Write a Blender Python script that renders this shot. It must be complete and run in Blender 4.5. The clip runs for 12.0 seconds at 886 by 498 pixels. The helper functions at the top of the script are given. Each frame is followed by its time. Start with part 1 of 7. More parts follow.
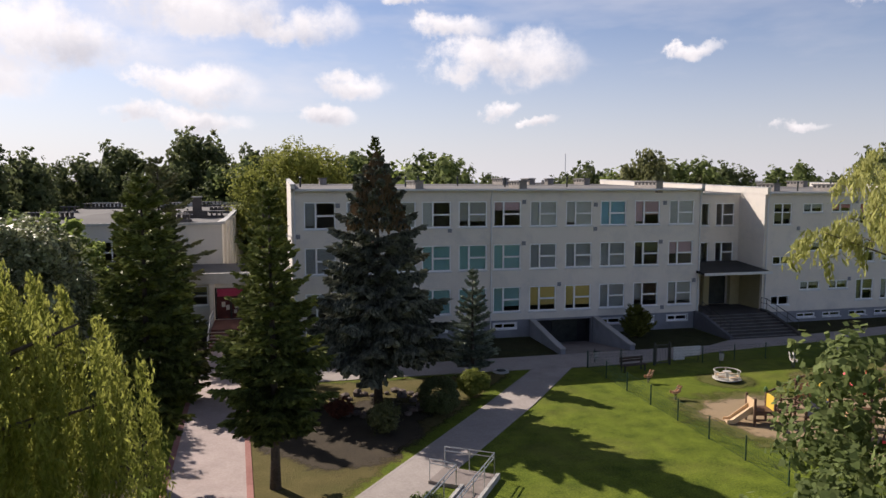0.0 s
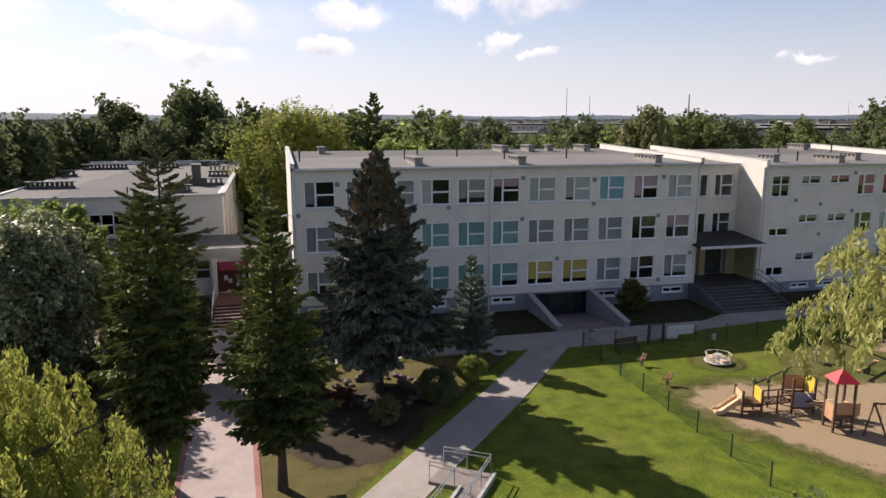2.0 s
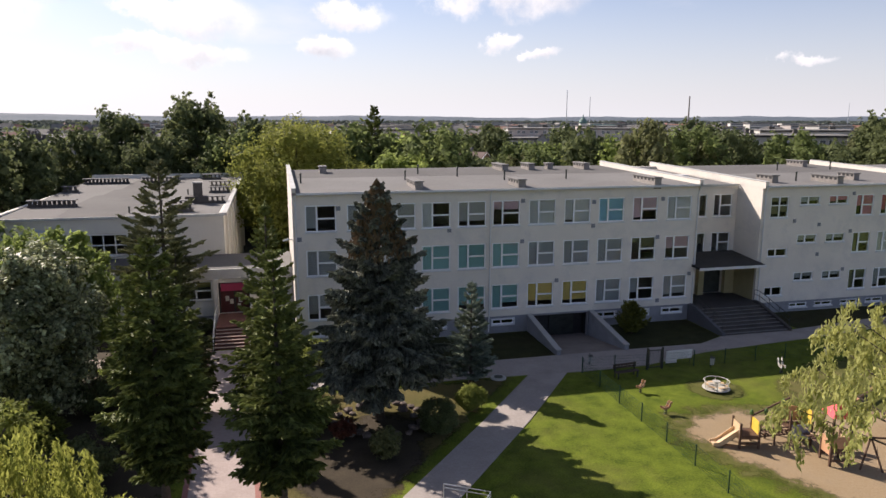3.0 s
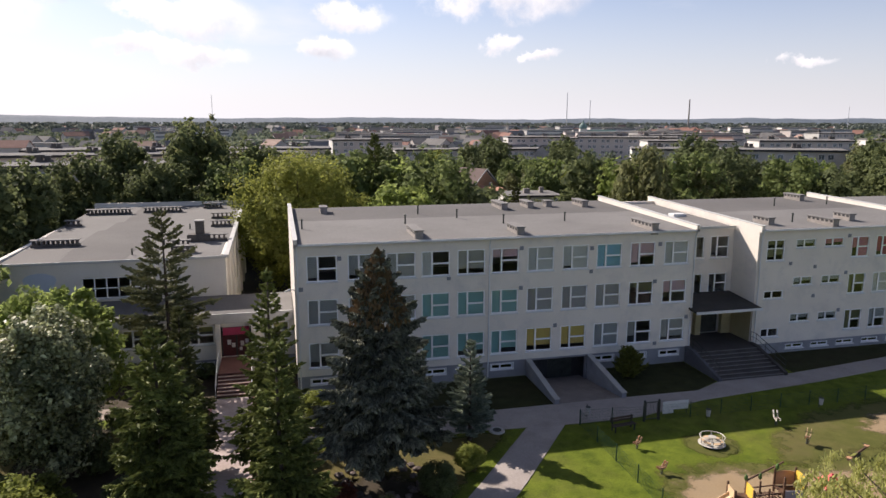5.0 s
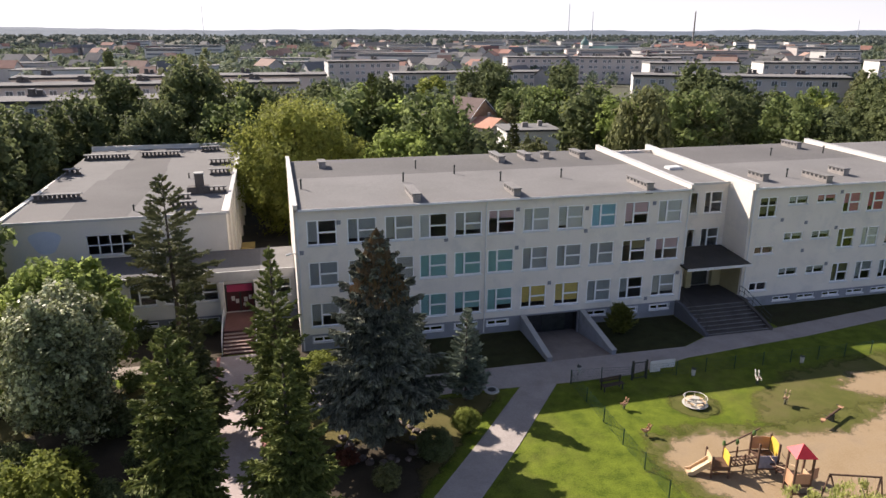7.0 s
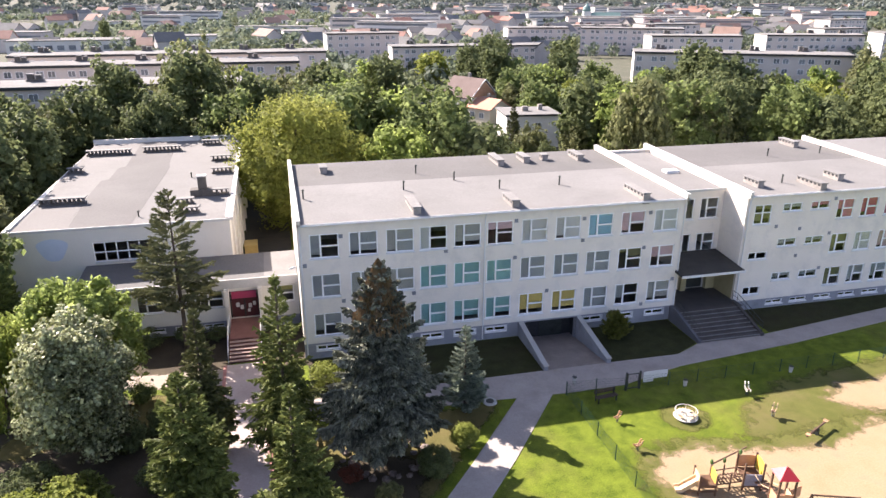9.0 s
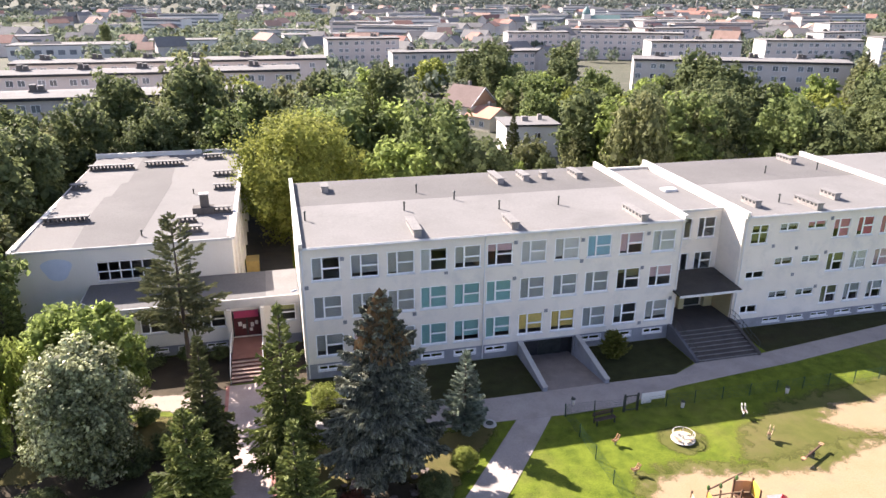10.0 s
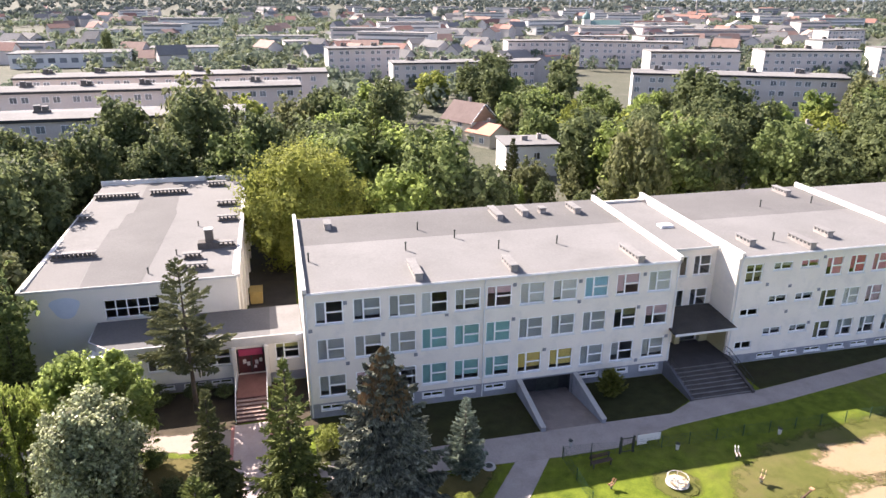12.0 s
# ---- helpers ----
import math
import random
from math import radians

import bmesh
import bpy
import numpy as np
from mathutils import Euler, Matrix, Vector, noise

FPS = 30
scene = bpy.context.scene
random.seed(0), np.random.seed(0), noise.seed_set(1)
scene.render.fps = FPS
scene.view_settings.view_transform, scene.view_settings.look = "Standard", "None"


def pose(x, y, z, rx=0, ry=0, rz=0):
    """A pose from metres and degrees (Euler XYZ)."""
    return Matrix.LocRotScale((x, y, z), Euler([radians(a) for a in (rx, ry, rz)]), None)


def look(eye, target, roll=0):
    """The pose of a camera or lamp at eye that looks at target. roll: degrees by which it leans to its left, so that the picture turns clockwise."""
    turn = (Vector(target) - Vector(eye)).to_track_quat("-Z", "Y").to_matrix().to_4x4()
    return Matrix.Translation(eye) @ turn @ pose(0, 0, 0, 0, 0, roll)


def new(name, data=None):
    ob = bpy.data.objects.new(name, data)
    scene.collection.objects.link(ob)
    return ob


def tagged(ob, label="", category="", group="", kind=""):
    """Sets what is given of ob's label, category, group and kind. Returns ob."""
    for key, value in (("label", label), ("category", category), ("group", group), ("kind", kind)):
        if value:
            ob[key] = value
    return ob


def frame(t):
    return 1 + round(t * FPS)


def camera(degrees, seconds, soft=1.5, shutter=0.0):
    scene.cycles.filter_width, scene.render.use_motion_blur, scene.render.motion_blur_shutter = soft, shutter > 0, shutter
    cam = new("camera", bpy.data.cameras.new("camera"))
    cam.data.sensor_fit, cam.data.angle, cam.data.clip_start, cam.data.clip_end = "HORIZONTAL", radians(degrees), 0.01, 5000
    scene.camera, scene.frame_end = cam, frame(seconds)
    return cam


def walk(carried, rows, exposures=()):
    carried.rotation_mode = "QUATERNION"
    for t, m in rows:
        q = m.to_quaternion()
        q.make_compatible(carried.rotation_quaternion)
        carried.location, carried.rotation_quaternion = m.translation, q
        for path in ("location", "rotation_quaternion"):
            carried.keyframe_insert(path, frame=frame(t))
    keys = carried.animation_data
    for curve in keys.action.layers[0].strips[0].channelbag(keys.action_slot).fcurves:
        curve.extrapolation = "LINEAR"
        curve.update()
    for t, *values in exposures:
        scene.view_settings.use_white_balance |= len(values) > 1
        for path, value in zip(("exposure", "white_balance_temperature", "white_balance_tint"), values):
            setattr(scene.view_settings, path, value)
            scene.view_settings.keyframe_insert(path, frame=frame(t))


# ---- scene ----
cam = camera(65.1, 12.0)
METRES, EYE, TILT, LEAN, TURN = 22.0, 12.1, -5.3, 0.0, -13.5
ROWS = [
    (0.0, 0.0, 0.0, 0.0, 0.0, 0.0, -0.0),
    (0.5, 0.0009, -0.0053, 0.0376, 0.0, -2.2, 0.03),
    (1.0, 0.0011, -0.0098, 0.0723, -0.03, -4.38, 0.03),
    (1.5, 0.0016, -0.0143, 0.1089, -0.05, -5.41, 0.02),
    (2.0, 0.0011, -0.0183, 0.1467, -0.04, -5.36, -0.0),
    (2.5, 0.0011, -0.0214, 0.1849, -0.03, -5.32, -0.03),
    (3.0, 0.0006, -0.0249, 0.2246, -0.02, -5.29, -0.08),
    (5.0, 0.0024, -0.0385, 0.3926, -0.0, -5.2, -0.11),
    (5.5, 0.003, -0.0422, 0.435, -0.01, -5.18, -0.14),
    (6.0, 0.0032, -0.0479, 0.4796, -0.03, -5.56, -0.13),
    (6.5, 0.0037, -0.0558, 0.5192, -0.08, -8.06, -0.11),
    (7.0, 0.0046, -0.0632, 0.5608, -0.15, -12.09, -0.12),
    (9.0, 0.0045, -0.0771, 0.7382, -0.15, -14.96, -0.15),
    (9.5, 0.0036, -0.0803, 0.7803, -0.15, -14.94, -0.16),
    (10.0, 0.0031, -0.0837, 0.8222, -0.15, -14.92, -0.17),
    (10.5, 0.0022, -0.0877, 0.8642, -0.15, -14.91, -0.18),
    (11.0, 0.0006, -0.0916, 0.9062, -0.16, -14.91, -0.2),
    (11.5, -0.0001, -0.0951, 0.9472, -0.15, -14.9, -0.23),
    (12.0, -0.0011, -0.0991, 0.9944, -0.15, -14.9, -0.25),
]
EXPOSURES = [(t, e, 6640 if t < 8 else 6550, 17 if t < 8 else 20) for t, e in ((0.0, 0.35), (1.5, 0.52), (3.0, 0.60), (5.0, 0.60), (6.5, 0.66), (7.0, 0.93), (9.0, 1.90), (12.0, 1.91))]
walk(cam, [(t, pose(0, 0, EYE, TILT, LEAN, TURN) @ pose(METRES * x, METRES * y, METRES * z, 90 + pitch, roll, yaw)) for t, x, y, z, yaw, pitch, roll in ROWS], EXPOSURES)

# ---------------------------------------------------------------- light
SUN_AZ, SUN_EL = -36.5, 36.1          # degrees from +y towards +x, degrees above the horizon
sun_way = Vector((math.sin(radians(SUN_AZ)) * math.cos(radians(SUN_EL)), math.cos(radians(SUN_AZ)) * math.cos(radians(SUN_EL)), math.sin(radians(SUN_EL))))
sun = new("sun", bpy.data.lights.new("sun", "SUN"))
sun.data.energy, sun.data.angle, sun.data.color = 5.0, radians(0.55), (1.0, 0.93, 0.82)
sun.matrix_world = look(sun_way * 200, (0, 0, 0))


def nd(tree, kind, **values):
    """A node of that kind with the given sockets set."""
    n = tree.nodes.new(kind)
    for key, value in values.items():
        sock = n.inputs[int(key[1:])] if key[0] == "i" and key[1:].isdigit() else n.inputs[key.replace("_", " ")]
        if isinstance(value, bpy.types.NodeSocket):
            tree.links.new(value, sock)
        else:
            sock.default_value = value
    return n


def mth(tree, op, a, b=0.0, c=0.0, clamp=False):
    n = nd(tree, "ShaderNodeMath", i0=a, i1=b)
    n.operation, n.use_clamp = op, clamp
    if op in ("MULTIPLY_ADD",):
        if isinstance(c, bpy.types.NodeSocket):
            tree.links.new(c, n.inputs[2])
        else:
            n.inputs[2].default_value = c
    return n.outputs[0]


def mixc(tree, f, a, b, blend="MIX"):
    n = tree.nodes.new("ShaderNodeMix")
    n.data_type, n.blend_type = "RGBA", blend
    for i, v in ((0, f), (6, a), (7, b)):
        if isinstance(v, bpy.types.NodeSocket):
            tree.links.new(v, n.inputs[i])
        else:
            n.inputs[i].default_value = v if i == 0 else (*v, 1)[:4]
    return n.outputs[2]


world = bpy.data.worlds.new("sky")
scene.world = world
world.use_nodes = True
wt = world.node_tree
wt.nodes.clear()
sky = wt.nodes.new("ShaderNodeTexSky")
sky.sky_type, sky.sun_disc = "NISHITA", False
sky.sun_elevation, sky.sun_rotation = radians(SUN_EL), radians(SUN_AZ)
sky.air_density, sky.dust_density, sky.ozone_density = 1.0, 1.0, 2.0
co = nd(wt, "ShaderNodeTexCoord").outputs["Generated"]
xyz = nd(wt, "ShaderNodeSeparateXYZ", i0=co)
az = mth(wt, "ARCTAN2", xyz.outputs[0], xyz.outputs[1])
el = mth(wt, "ARCSINE", xyz.outputs[2])
# cumulus banks: bearing, height above the horizon, half width, half height (degrees)
CLOUDS = [(-15.5, 10.2, 9.0, 3.0), (-4.5, 13.0, 8.5, 2.4), (1.9, 12.2, 5.6, 2.2), (-5.3, 7.4, 5.4, 2.0), (6.5, 7.7, 4.6, 1.5),
          (18.7, 9.8, 7.6, 2.9), (14.8, 12.4, 4.4, 1.4), (4.2, 5.1, 3.8, 1.1), (33.1, 10.0, 2.0, .8), (11.5, 14.8, 3.0, .9),
          (17.4, 6.2, 2.2, .9), (-19.5, 8.0, 5.0, 2.8), (46.5, 12.6, 3.2, 1.4), (-7.0, 5.0, 7.0, 1.1), (21, 4.9, 2.4, .6), (40, 4.2, 2.0, .5)]
SKY_K, HAZE_TOP, HAZE_FAR, HAZE_SUN = 0.072, 0.32, (0.56, 0.57, 0.60), (0.74, 0.755, 0.795)
wob = nd(wt, "ShaderNodeTexNoise", Vector=co, Scale=11.0, Detail=7.0, Roughness=0.62)
wobc = nd(wt, "ShaderNodeSeparateColor", i0=wob.outputs["Color"])
azw = mth(wt, "MULTIPLY_ADD", mth(wt, "SUBTRACT", wobc.outputs[0], 0.5), 0.16, az)
elw = mth(wt, "MULTIPLY_ADD", mth(wt, "SUBTRACT", wobc.outputs[1], 0.5), 0.075, el)
total = None
lowsum = None
for ca, ce, ra, re in CLOUDS:
    u = mth(wt, "MULTIPLY_ADD", azw, 1 / radians(ra), -ca / ra)
    v = mth(wt, "MULTIPLY_ADD", elw, 1 / radians(re), -ce / re)
    r2 = mth(wt, "ADD", mth(wt, "MULTIPLY", u, u), mth(wt, "MULTIPLY", v, v))
    body = mth(wt, "SUBTRACT", 1.0, r2, clamp=True)
    under = mth(wt, "MULTIPLY", body, mth(wt, "MULTIPLY_ADD", v, -0.6, 0.15, clamp=True))
    total = body if total is None else mth(wt, "MAXIMUM", total, body)
    lowsum = under if lowsum is None else mth(wt, "MAXIMUM", lowsum, under)
fine = nd(wt, "ShaderNodeTexNoise", Vector=co, Scale=22.0, Detail=8.0, Roughness=0.62)
dens = mth(wt, "MULTIPLY_ADD", mth(wt, "SUBTRACT", fine.outputs["Fac"], 0.5), 3.0, mth(wt, "MULTIPLY_ADD", total, 1.35, -0.22))
cover_r = nd(wt, "ShaderNodeMapRange", i0=dens, i1=-0.05, i2=1.15)
cover_r.interpolation_type = "SMOOTHSTEP"
cover_f = cover_r.outputs[0]
edge = nd(wt, "ShaderNodeMapRange", i0=total, i1=0.0, i2=0.5).outputs[0]
cover_f = mth(wt, "MULTIPLY", mth(wt, "MULTIPLY", cover_f, edge), 0.92)
# broken fair-weather cloud added over the unseen sky, overhead and behind, for neutral fill
broken = nd(wt, "ShaderNodeTexNoise", Vector=co, Scale=3.4, Detail=7.0, Roughness=0.6)
brk = nd(wt, "ShaderNodeMapRange", i0=broken.outputs["Fac"], i1=0.49, i2=0.64).outputs[0]
brk = mth(wt, "MULTIPLY", brk, nd(wt, "ShaderNodeMapRange", i0=el, i1=0.26, i2=0.38).outputs[0])
cover_f = mth(wt, "MAXIMUM", cover_f, mth(wt, "MULTIPLY", brk, 0.24))
shade_n = nd(wt, "ShaderNodeTexNoise", Vector=co, Scale=14.0, Detail=6.0, Roughness=0.6)
lowsum = mth(wt, "MULTIPLY_ADD", nd(wt, "ShaderNodeMapRange", i0=shade_n.outputs["Fac"], i1=0.45, i2=0.7).outputs[0], 0.35, lowsum)
# haze that brightens towards the sun and the horizon, and a thin uneven veil
toward = nd(wt, "ShaderNodeVectorMath", i0=co, i1=tuple(sun_way))
toward.operation = "DOT_PRODUCT"
glow = nd(wt, "ShaderNodeMapRange", i0=toward.outputs["Value"], i1=-0.1, i2=0.9).outputs[0]
stretch = nd(wt, "ShaderNodeMapping", Vector=co, Scale=(1.0, 1.0, 4.0))
veil = nd(wt, "ShaderNodeTexNoise", Vector=stretch.outputs[0], Scale=3.2, Detail=5.0, Roughness=0.55)
veilf = nd(wt, "ShaderNodeMapRange", i0=veil.outputs["Fac"], i1=0.36, i2=0.72, i3=0.0, i4=0.62).outputs[0]
veilf = mth(wt, "MULTIPLY", veilf, mth(wt, "ADD", glow, 0.3), clamp=True)
lowhaze = nd(wt, "ShaderNodeMapRange", i0=el, i1=0.0, i2=HAZE_TOP, i3=1.0, i4=0.0).outputs[0]
lowhaze = mth(wt, "MULTIPLY", mth(wt, "POWER", lowhaze, 1.7), 0.92)
veilf = mth(wt, "MULTIPLY", veilf, nd(wt, "ShaderNodeMapRange", i0=el, i1=0.25, i2=0.85, i3=1.0, i4=0.12).outputs[0])
veilf = mth(wt, "MAXIMUM", veilf, lowhaze)
base = mixc(wt, 1.0, sky.outputs[0], (SKY_K * 0.92, SKY_K * 1.04, SKY_K * 1.24), "MULTIPLY")
deep = nd(wt, "ShaderNodeMapRange", i0=el, i1=0.32, i2=0.95, i3=1.0, i4=0.5).outputs[0]
base = mixc(wt, 1.0, base, nd(wt, "ShaderNodeCombineColor", i0=deep, i1=deep, i2=deep).outputs[0], "MULTIPLY")
haze_c = mixc(wt, glow, HAZE_FAR, HAZE_SUN)
hazed = mixc(wt, veilf, base, haze_c)
cloud = mixc(wt, mth(wt, "MULTIPLY", lowsum, 1.5, clamp=True), (0.90, 0.89, 0.885), (0.54, 0.55, 0.59))
sky_all = mixc(wt, cover_f, hazed, cloud)
bg = nd(wt, "ShaderNodeBackground", Color=sky_all, Strength=0.92)
out = nd(wt, "ShaderNodeOutputWorld", Surface=bg.outputs[0])

# ---------------------------------------------------------------- materials
def surface(name, a, b, rough=0.8, scale=1.0, fine=14.0, bump=0.3, metal=0.0, spread=0.08, stain=None, stain_scale=0.25, stain_amount=0.5,
            transl=0.0, island=False, depth=0.02, spec=0.35):
    """A procedural surface: two colours mixed by coarse and fine noise, optional stains, relief and a shift of tone from piece to piece."""
    m = bpy.data.materials.new(name)
    m.use_nodes = True
    t = m.node_tree
    t.nodes.clear()
    co = nd(t, "ShaderNodeTexCoord").outputs["Object"]
    n1 = nd(t, "ShaderNodeTexNoise", Vector=co, Scale=scale, Detail=4.0, Roughness=0.6)
    n2 = nd(t, "ShaderNodeTexNoise", Vector=co, Scale=fine, Detail=3.0, Roughness=0.65)
    f = mth(t, "MULTIPLY_ADD", n2.outputs["Fac"], 0.5, mth(t, "MULTIPLY", n1.outputs["Fac"], 0.5))
    f = nd(t, "ShaderNodeMapRange", i0=f, i1=0.38, i2=0.62).outputs[0]
    col = mixc(t, f, a, b)
    if stain:
        n3 = nd(t, "ShaderNodeTexNoise", Vector=co, Scale=stain_scale, Detail=6.0, Roughness=0.7)
        s = nd(t, "ShaderNodeMapRange", i0=n3.outputs["Fac"], i1=0.5, i2=0.72, i3=0.0, i4=stain_amount).outputs[0]
        col = mixc(t, s, col, stain)
    rnd = nd(t, "ShaderNodeNewGeometry").outputs["Random Per Island"] if island else nd(t, "ShaderNodeObjectInfo").outputs["Random"]
    tone = nd(t, "ShaderNodeMapRange", i0=rnd, i1=0.0, i2=1.0, i3=1.0 - spread, i4=1.0 + spread).outputs[0]
    hsv = nd(t, "ShaderNodeHueSaturation", Color=col, Value=tone)
    p = nd(t, "ShaderNodeBsdfPrincipled", Roughness=rough, Metallic=metal)
    p.inputs["Specular IOR Level"].default_value = spec
    t.links.new(hsv.outputs[0], p.inputs["Base Color"])
    if bump:
        bm_ = nd(t, "ShaderNodeBump", Strength=bump, Distance=depth, Height=n2.outputs["Fac"])
        t.links.new(bm_.outputs[0], p.inputs["Normal"])
    o = nd(t, "ShaderNodeOutputMaterial")
    if transl:
        lit = nd(t, "ShaderNodeHueSaturation", Color=hsv.outputs[0], Hue=0.493, Saturation=0.95, Value=1.7)
        tr = nd(t, "ShaderNodeBsdfTranslucent", Color=lit.outputs[0])
        mx = nd(t, "ShaderNodeMixShader", i0=transl, i1=p.outputs[0], i2=tr.outputs[0])
        t.links.new(mx.outputs[0], o.inputs[0])
    else:
        t.links.new(p.outputs[0], o.inputs[0])
    return m


def leafy(name, a, b, transl=0.38, rough=0.7, spread=0.22):
    return surface(name, a, b, rough=rough, scale=0.35, fine=3.0, bump=0, spread=spread, transl=transl, island=True, spec=0.12)


def glass_mat():
    m = bpy.data.materials.new("window_glass")
    m.use_nodes = True
    t = m.node_tree
    t.nodes.clear()
    gl = nd(t, "ShaderNodeBsdfGlossy", Color=(0.95, 0.97, 1.0, 1), Roughness=0.03)
    tr = nd(t, "ShaderNodeBsdfTransparent", Color=(0.93, 0.95, 0.95, 1))
    fr = nd(t, "ShaderNodeFresnel", IOR=1.5)
    f = mth(t, "MULTIPLY_ADD", fr.outputs[0], 0.13, 0.004, clamp=True)
    mx = nd(t, "ShaderNodeMixShader", i0=f, i1=tr.outputs[0], i2=gl.outputs[0])
    o = nd(t, "ShaderNodeOutputMaterial", Surface=mx.outputs[0])
    return m


GLASS = glass_mat()
PLASTER = surface("plaster_pale", (0.712, 0.654, 0.577), (0.79, 0.73, 0.65), 0.9, 0.35, 9.0, 0.25, stain=(0.51, 0.495, 0.48), stain_scale=0.45, stain_amount=0.55, spread=0.02)
PLASTER_G = surface("plaster_cream", (0.68, 0.645, 0.58), (0.74, 0.705, 0.64), 0.9, 0.3, 9.0, 0.25, stain=(0.5, 0.47, 0.42), stain_scale=0.25, stain_amount=0.3, spread=0.02)
PLINTH = surface("plinth_grey", (0.22, 0.225, 0.25), (0.30, 0.305, 0.33), 0.9, 0.8, 12.0, 0.4, stain=(0.16, 0.16, 0.16), stain_scale=0.6, spread=0.03)
TRIM = surface("white_trim", (0.62, 0.62, 0.61), (0.70, 0.70, 0.69), 0.6, 1.0, 20.0, 0.1, stain=(0.55, 0.54, 0.5), stain_scale=0.8, stain_amount=0.3, spread=0.02)
COPING = surface("weathered_white_metal", (0.46, 0.455, 0.44), (0.56, 0.555, 0.54), 0.6, 0.8, 12.0, 0.1, stain=(0.36, 0.34, 0.31), stain_scale=0.9, stain_amount=0.5, spread=0.03)
PVC = surface("white_frame", (0.84, 0.84, 0.83), (0.88, 0.88, 0.87), 0.4, 1.0, 20.0, 0.05, spread=0.02)
FELT = surface("roof_felt_light", (0.152, 0.147, 0.141), (0.192, 0.185, 0.178), 0.95, 0.12, 5.0, 0.4, stain=(0.115, 0.11, 0.104), stain_scale=0.18, stain_amount=0.5, spread=0.03)
FELT_D = surface("roof_felt_dark", (0.105, 0.100, 0.096), (0.138, 0.132, 0.127), 0.95, 0.12, 5.0, 0.4, stain=(0.10, 0.096, 0.092), stain_scale=0.2, stain_amount=0.5, spread=0.03)
FELT_M = surface("roof_felt_mid", (0.135, 0.128, 0.122), (0.17, 0.162, 0.154), 0.95, 0.12, 5.0, 0.4, spread=0.03)
FELT_N = surface("roof_felt_patch", (0.11, 0.108, 0.108), (0.145, 0.142, 0.14), 0.93, 0.2, 5.0, 0.4, spread=0.03)
CONC = surface("concrete", (0.36, 0.35, 0.33), (0.45, 0.44, 0.42), 0.9, 0.7, 12.0, 0.4, stain=(0.24, 0.23, 0.21), stain_scale=0.7, spread=0.05)
PAVE = surface("paving", (0.295, 0.258, 0.236), (0.375, 0.332, 0.305), 0.9, 0.5, 9.0, 0.3, stain=(0.19, 0.165, 0.15), stain_scale=0.35, stain_amount=0.5, spread=0.09)
PAVE_P = surface("pinkish_paving", (0.365, 0.292, 0.268), (0.45, 0.372, 0.345), 0.9, 0.5, 9.0, 0.3, stain=(0.24, 0.20, 0.18), stain_scale=0.35, stain_amount=0.5, spread=0.09)
PAVE_D = surface("ramp_paving", (0.20, 0.168, 0.152), (0.265, 0.226, 0.205), 0.9, 0.6, 9.0, 0.3, stain=(0.13, 0.105, 0.09), stain_scale=0.5, stain_amount=0.6, spread=0.05)
PAVE_RED = surface("paving_red", (0.30, 0.13, 0.11), (0.38, 0.19, 0.16), 0.9, 0.6, 9.0, 0.3, spread=0.12)
SAND = surface("sand", (0.265, 0.188, 0.104), (0.325, 0.242, 0.148), 0.97, 0.5, 9.0, 0.6, stain=(0.18, 0.13, 0.085), stain_scale=0.5, spread=0.02, depth=0.05)
# Soil brown taken down further, so that tree shade sits in the colour.
SOIL_SHADE = surface("soil", (0.036, 0.027, 0.016), (0.062, 0.047, 0.028), 0.97, 0.8, 10.0, 0.6, spread=0.05)
INSIDE = surface("room_wall", (0.34, 0.32, 0.28), (0.42, 0.40, 0.36), 0.9, 0.5, 6.0, 0.0, spread=0.1)
# Near-black that puts the darkness of rooms, cellar, pit and flues into colour.
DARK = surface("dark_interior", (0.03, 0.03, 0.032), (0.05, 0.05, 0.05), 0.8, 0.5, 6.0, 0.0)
CAP = surface("weathered_cap", (0.15, 0.145, 0.14), (0.22, 0.21, 0.20), 0.9, 1.5, 12.0, 0.4, spread=0.08)
YARD = surface("old_asphalt", (0.035, 0.033, 0.03), (0.06, 0.056, 0.05), 0.95, 0.5, 8.0, 0.4, stain=(0.09, 0.075, 0.05), stain_scale=0.3)
METAL_D = surface("dark_metal", (0.03, 0.035, 0.03), (0.06, 0.065, 0.06), 0.5, 2.0, 20.0, 0.1, metal=0.3)
METAL_G = surface("green_metal", (0.012, 0.040, 0.025), (0.02, 0.058, 0.036), 0.5, 2.0, 20.0, 0.1)
STEEL = surface("galvanised", (0.48, 0.49, 0.50), (0.60, 0.61, 0.62), 0.4, 2.0, 20.0, 0.1, metal=0.7)
BRICK_CH = surface("chimney_brick", (0.21, 0.19, 0.172), (0.33, 0.30, 0.275), 0.9, 1.5, 12.0, 0.4, spread=0.1)
BRICK_D = surface("dark_brick", (0.085, 0.075, 0.068), (0.14, 0.125, 0.112), 0.9, 1.5, 12.0, 0.4, spread=0.1)
SAND_P = surface("pale_trodden_sand", (0.27, 0.225, 0.185), (0.35, 0.295, 0.25), 0.97, 0.5, 9.0, 0.5, stain=(0.22, 0.18, 0.14), stain_scale=0.5, spread=0.02)
BARK = surface("bark", (0.06, 0.045, 0.035), (0.12, 0.095, 0.075), 0.95, 2.0, 12.0, 0.9, depth=0.05)


